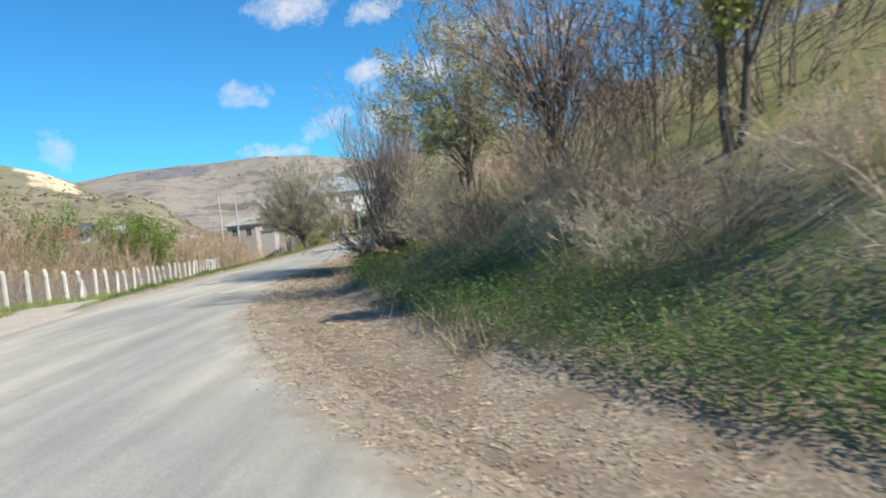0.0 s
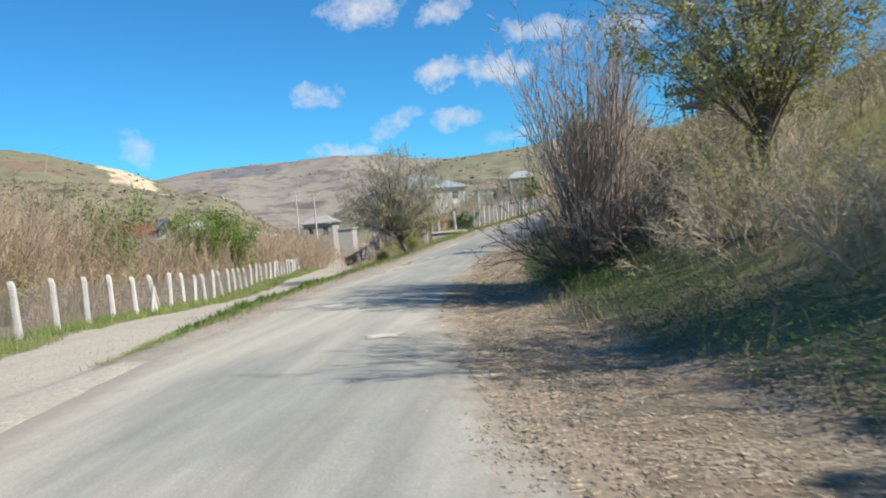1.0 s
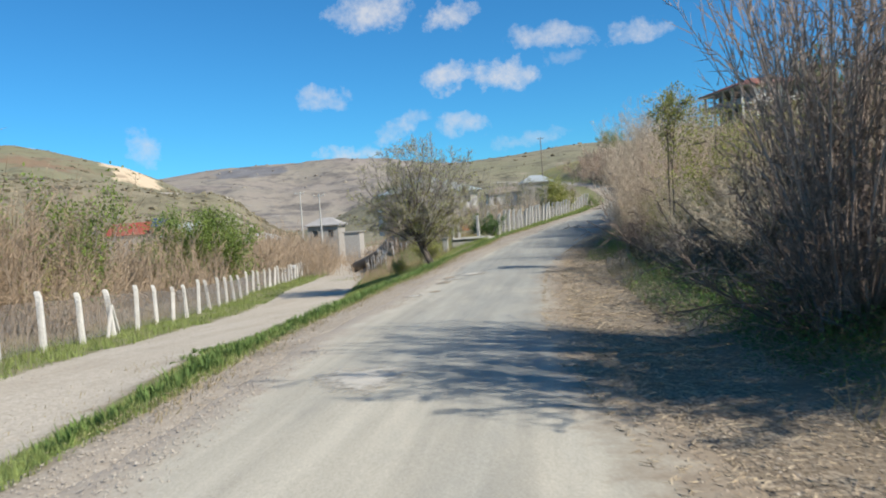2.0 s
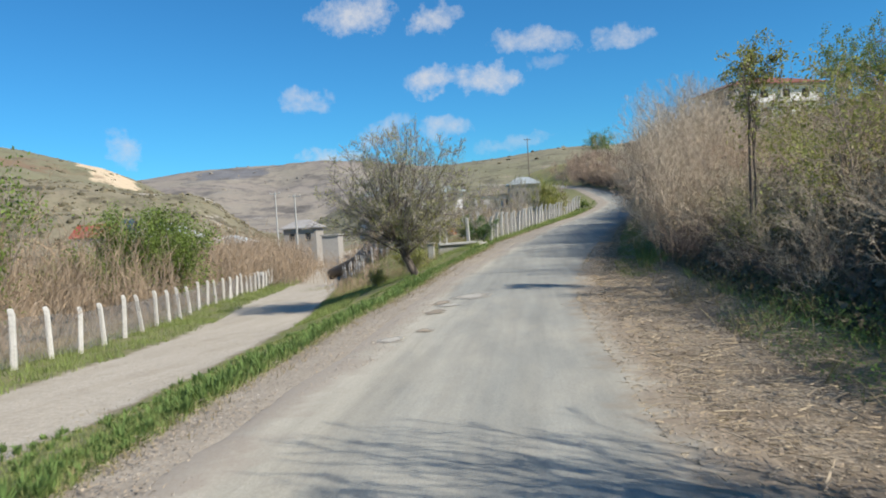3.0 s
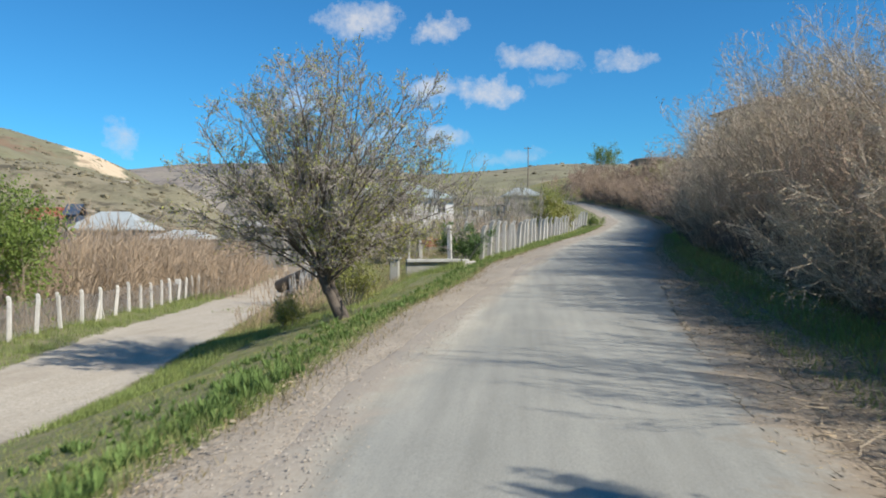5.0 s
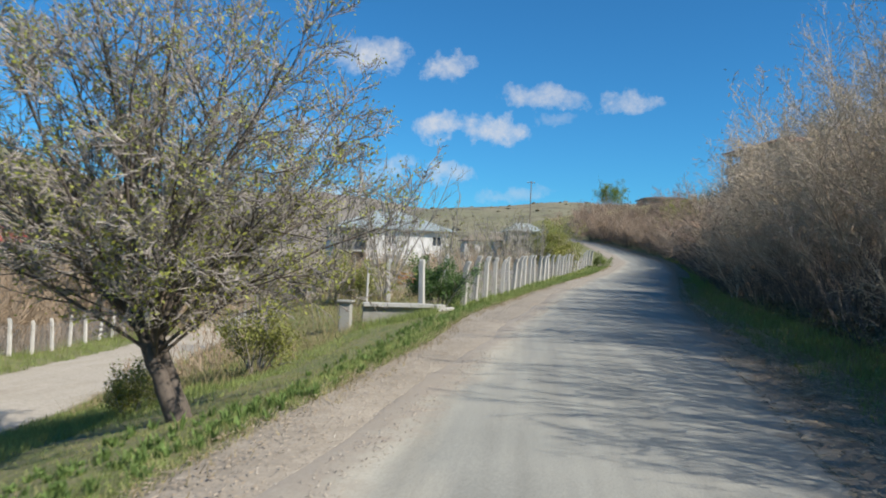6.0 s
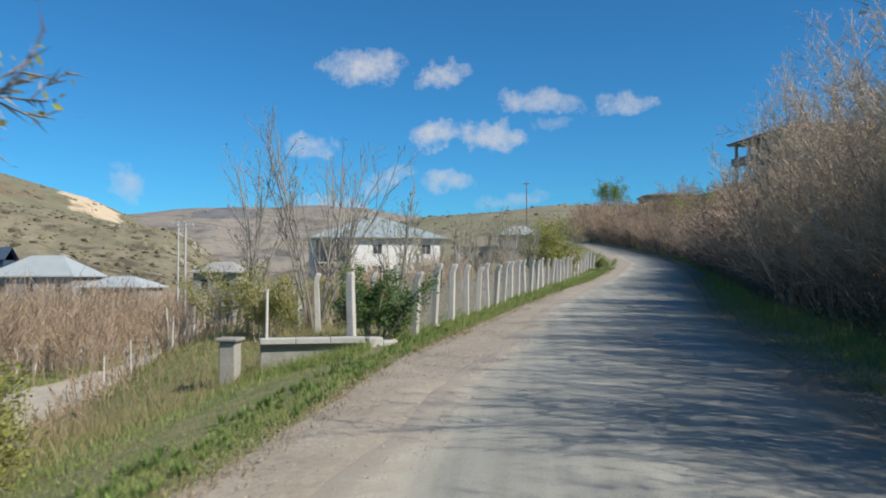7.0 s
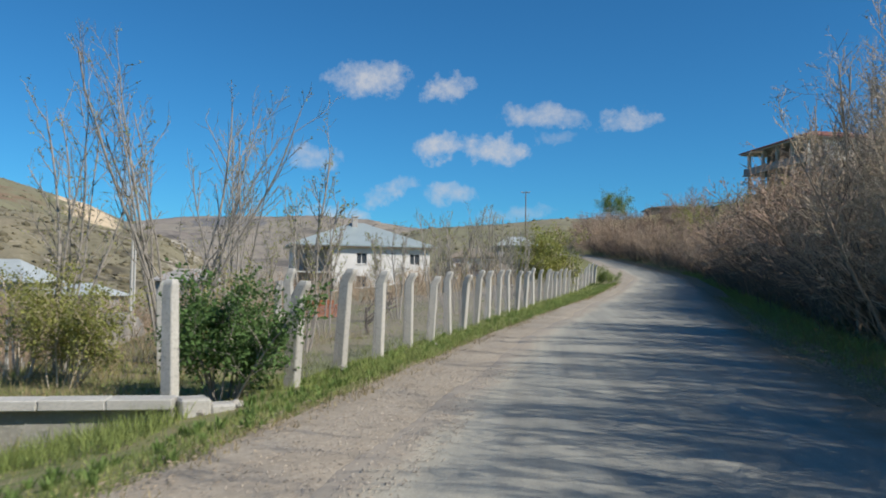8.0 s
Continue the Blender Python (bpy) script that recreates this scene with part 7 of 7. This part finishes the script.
# pale repairs in the asphalt
def patch(x, y, rx, ry, seed, material, label):
    rr = np.random.default_rng(seed)
    n = 72
    a = np.linspace(0, 2 * np.pi, n, endpoint=False)
    wob = 1 + 0.16 * np.sin(2 * a + rr.uniform(0, 6)) + 0.1 * np.sin(3 * a + rr.uniform(0, 6)) + 0.05 * np.sin(5 * a + rr.uniform(0, 6)) + 0.035 * np.sin(9 * a + rr.uniform(0, 6)) + 0.02 * np.sin(16 * a + rr.uniform(0, 6)) + rr.normal(0, 0.015, n)
    V, F, rim = [], [], []
    for s in (0.0, 0.35, 0.7, 1.0):
        for i in range(n):
            rim.append(s)
            px, py = x + rx * s * wob[i] * math.cos(a[i]), y + ry * s * wob[i] * math.sin(a[i])
            u = (px - float(ROAD_L(py))) / (float(ROAD_R(py)) - float(ROAD_L(py)))
            z = float(ROAD_Z(py)) + 0.05 * (1 - (2 * u - 1) ** 2) + 0.012 * float(wave(px, py, 0.9)) + 0.014 * float(wave(px, py, 2.3, 1.0))
            V.append((px, py, z + (0.009 if s < 1 else 0.003)))
    for k in range(3):
        for i in range(n):
            j = (i + 1) % n
            F.append((k * n + i, k * n + j, (k + 1) * n + j, (k + 1) * n + i))
    me = mesh_np("road_patch", V, F, [material], True)
    me.attributes.new("rim", "FLOAT", "POINT").data.foreach_set("value", rim)
    ob = new("road_patch", me)
    tagged(ob, label, "road patch", "patches in the road", kind="structure")


def worn_edge(m):
    """Lets a patch break up towards its rim, where the asphalt shows through."""
    nt = m.node_tree
    N, L = nt.nodes.new, nt.links.new
    p, out = nt.nodes["Principled BSDF"], nt.nodes["Material Output"]
    at, co, n, add, r, clear, mx = (N(k) for k in ("ShaderNodeAttribute", "ShaderNodeTexCoord", "ShaderNodeTexNoise", "ShaderNodeMath", "ShaderNodeMapRange", "ShaderNodeBsdfTransparent", "ShaderNodeMixShader"))
    at.attribute_name = "rim"
    n.inputs["Scale"].default_value, n.inputs["Detail"].default_value, n.inputs["Roughness"].default_value = 7.0, 8, 0.75
    L(co.outputs["Object"], n.inputs["Vector"])
    add.operation = "MULTIPLY_ADD"
    L(n.outputs["Fac"], add.inputs[0])
    add.inputs[1].default_value = 1.5
    L(at.outputs["Fac"], add.inputs[2])
    r.inputs["From Min"].default_value, r.inputs["From Max"].default_value = 1.1, 1.55
    L(add.outputs[0], r.inputs["Value"])
    L(r.outputs["Result"], mx.inputs[0])
    L(p.outputs[0], mx.inputs[1])
    L(clear.outputs[0], mx.inputs[2])
    L(mx.outputs[0], out.inputs["Surface"])


SOIL = mat("damp_brown_soil", (0.36, 0.295, 0.215), (0.29, 0.235, 0.17), (0.40, 0.335, 0.25), scale=3, fine=30, rough=0.95, bump=0.6)
worn_edge(PATCH)
worn_edge(SOIL)
for x, y, rx, ry, seed in ((-6.72, 25.8, 0.7, 0.95, 1), (-4.72, 20.95, 0.36, 0.4, 2), (-7.87, 35.5, 0.34, 0.36, 15), (-7.44, 39.7, 0.3, 0.36, 8), (-7.11, 41.2, 0.7, 0.7, 5)):
    patch(x, y, rx, ry, seed, PATCH, "pale worn repair in the grey asphalt")
for x, y, rx, ry, seed in ((-7.48, 36.25, 0.2, 0.28, 16), (-7.6, 38.7, 0.28, 0.5, 4), (-7.66, 40.3, 0.26, 0.5, 9)):
    patch(x, y, rx, ry, seed, SOIL, "small brown pothole filled with soil")
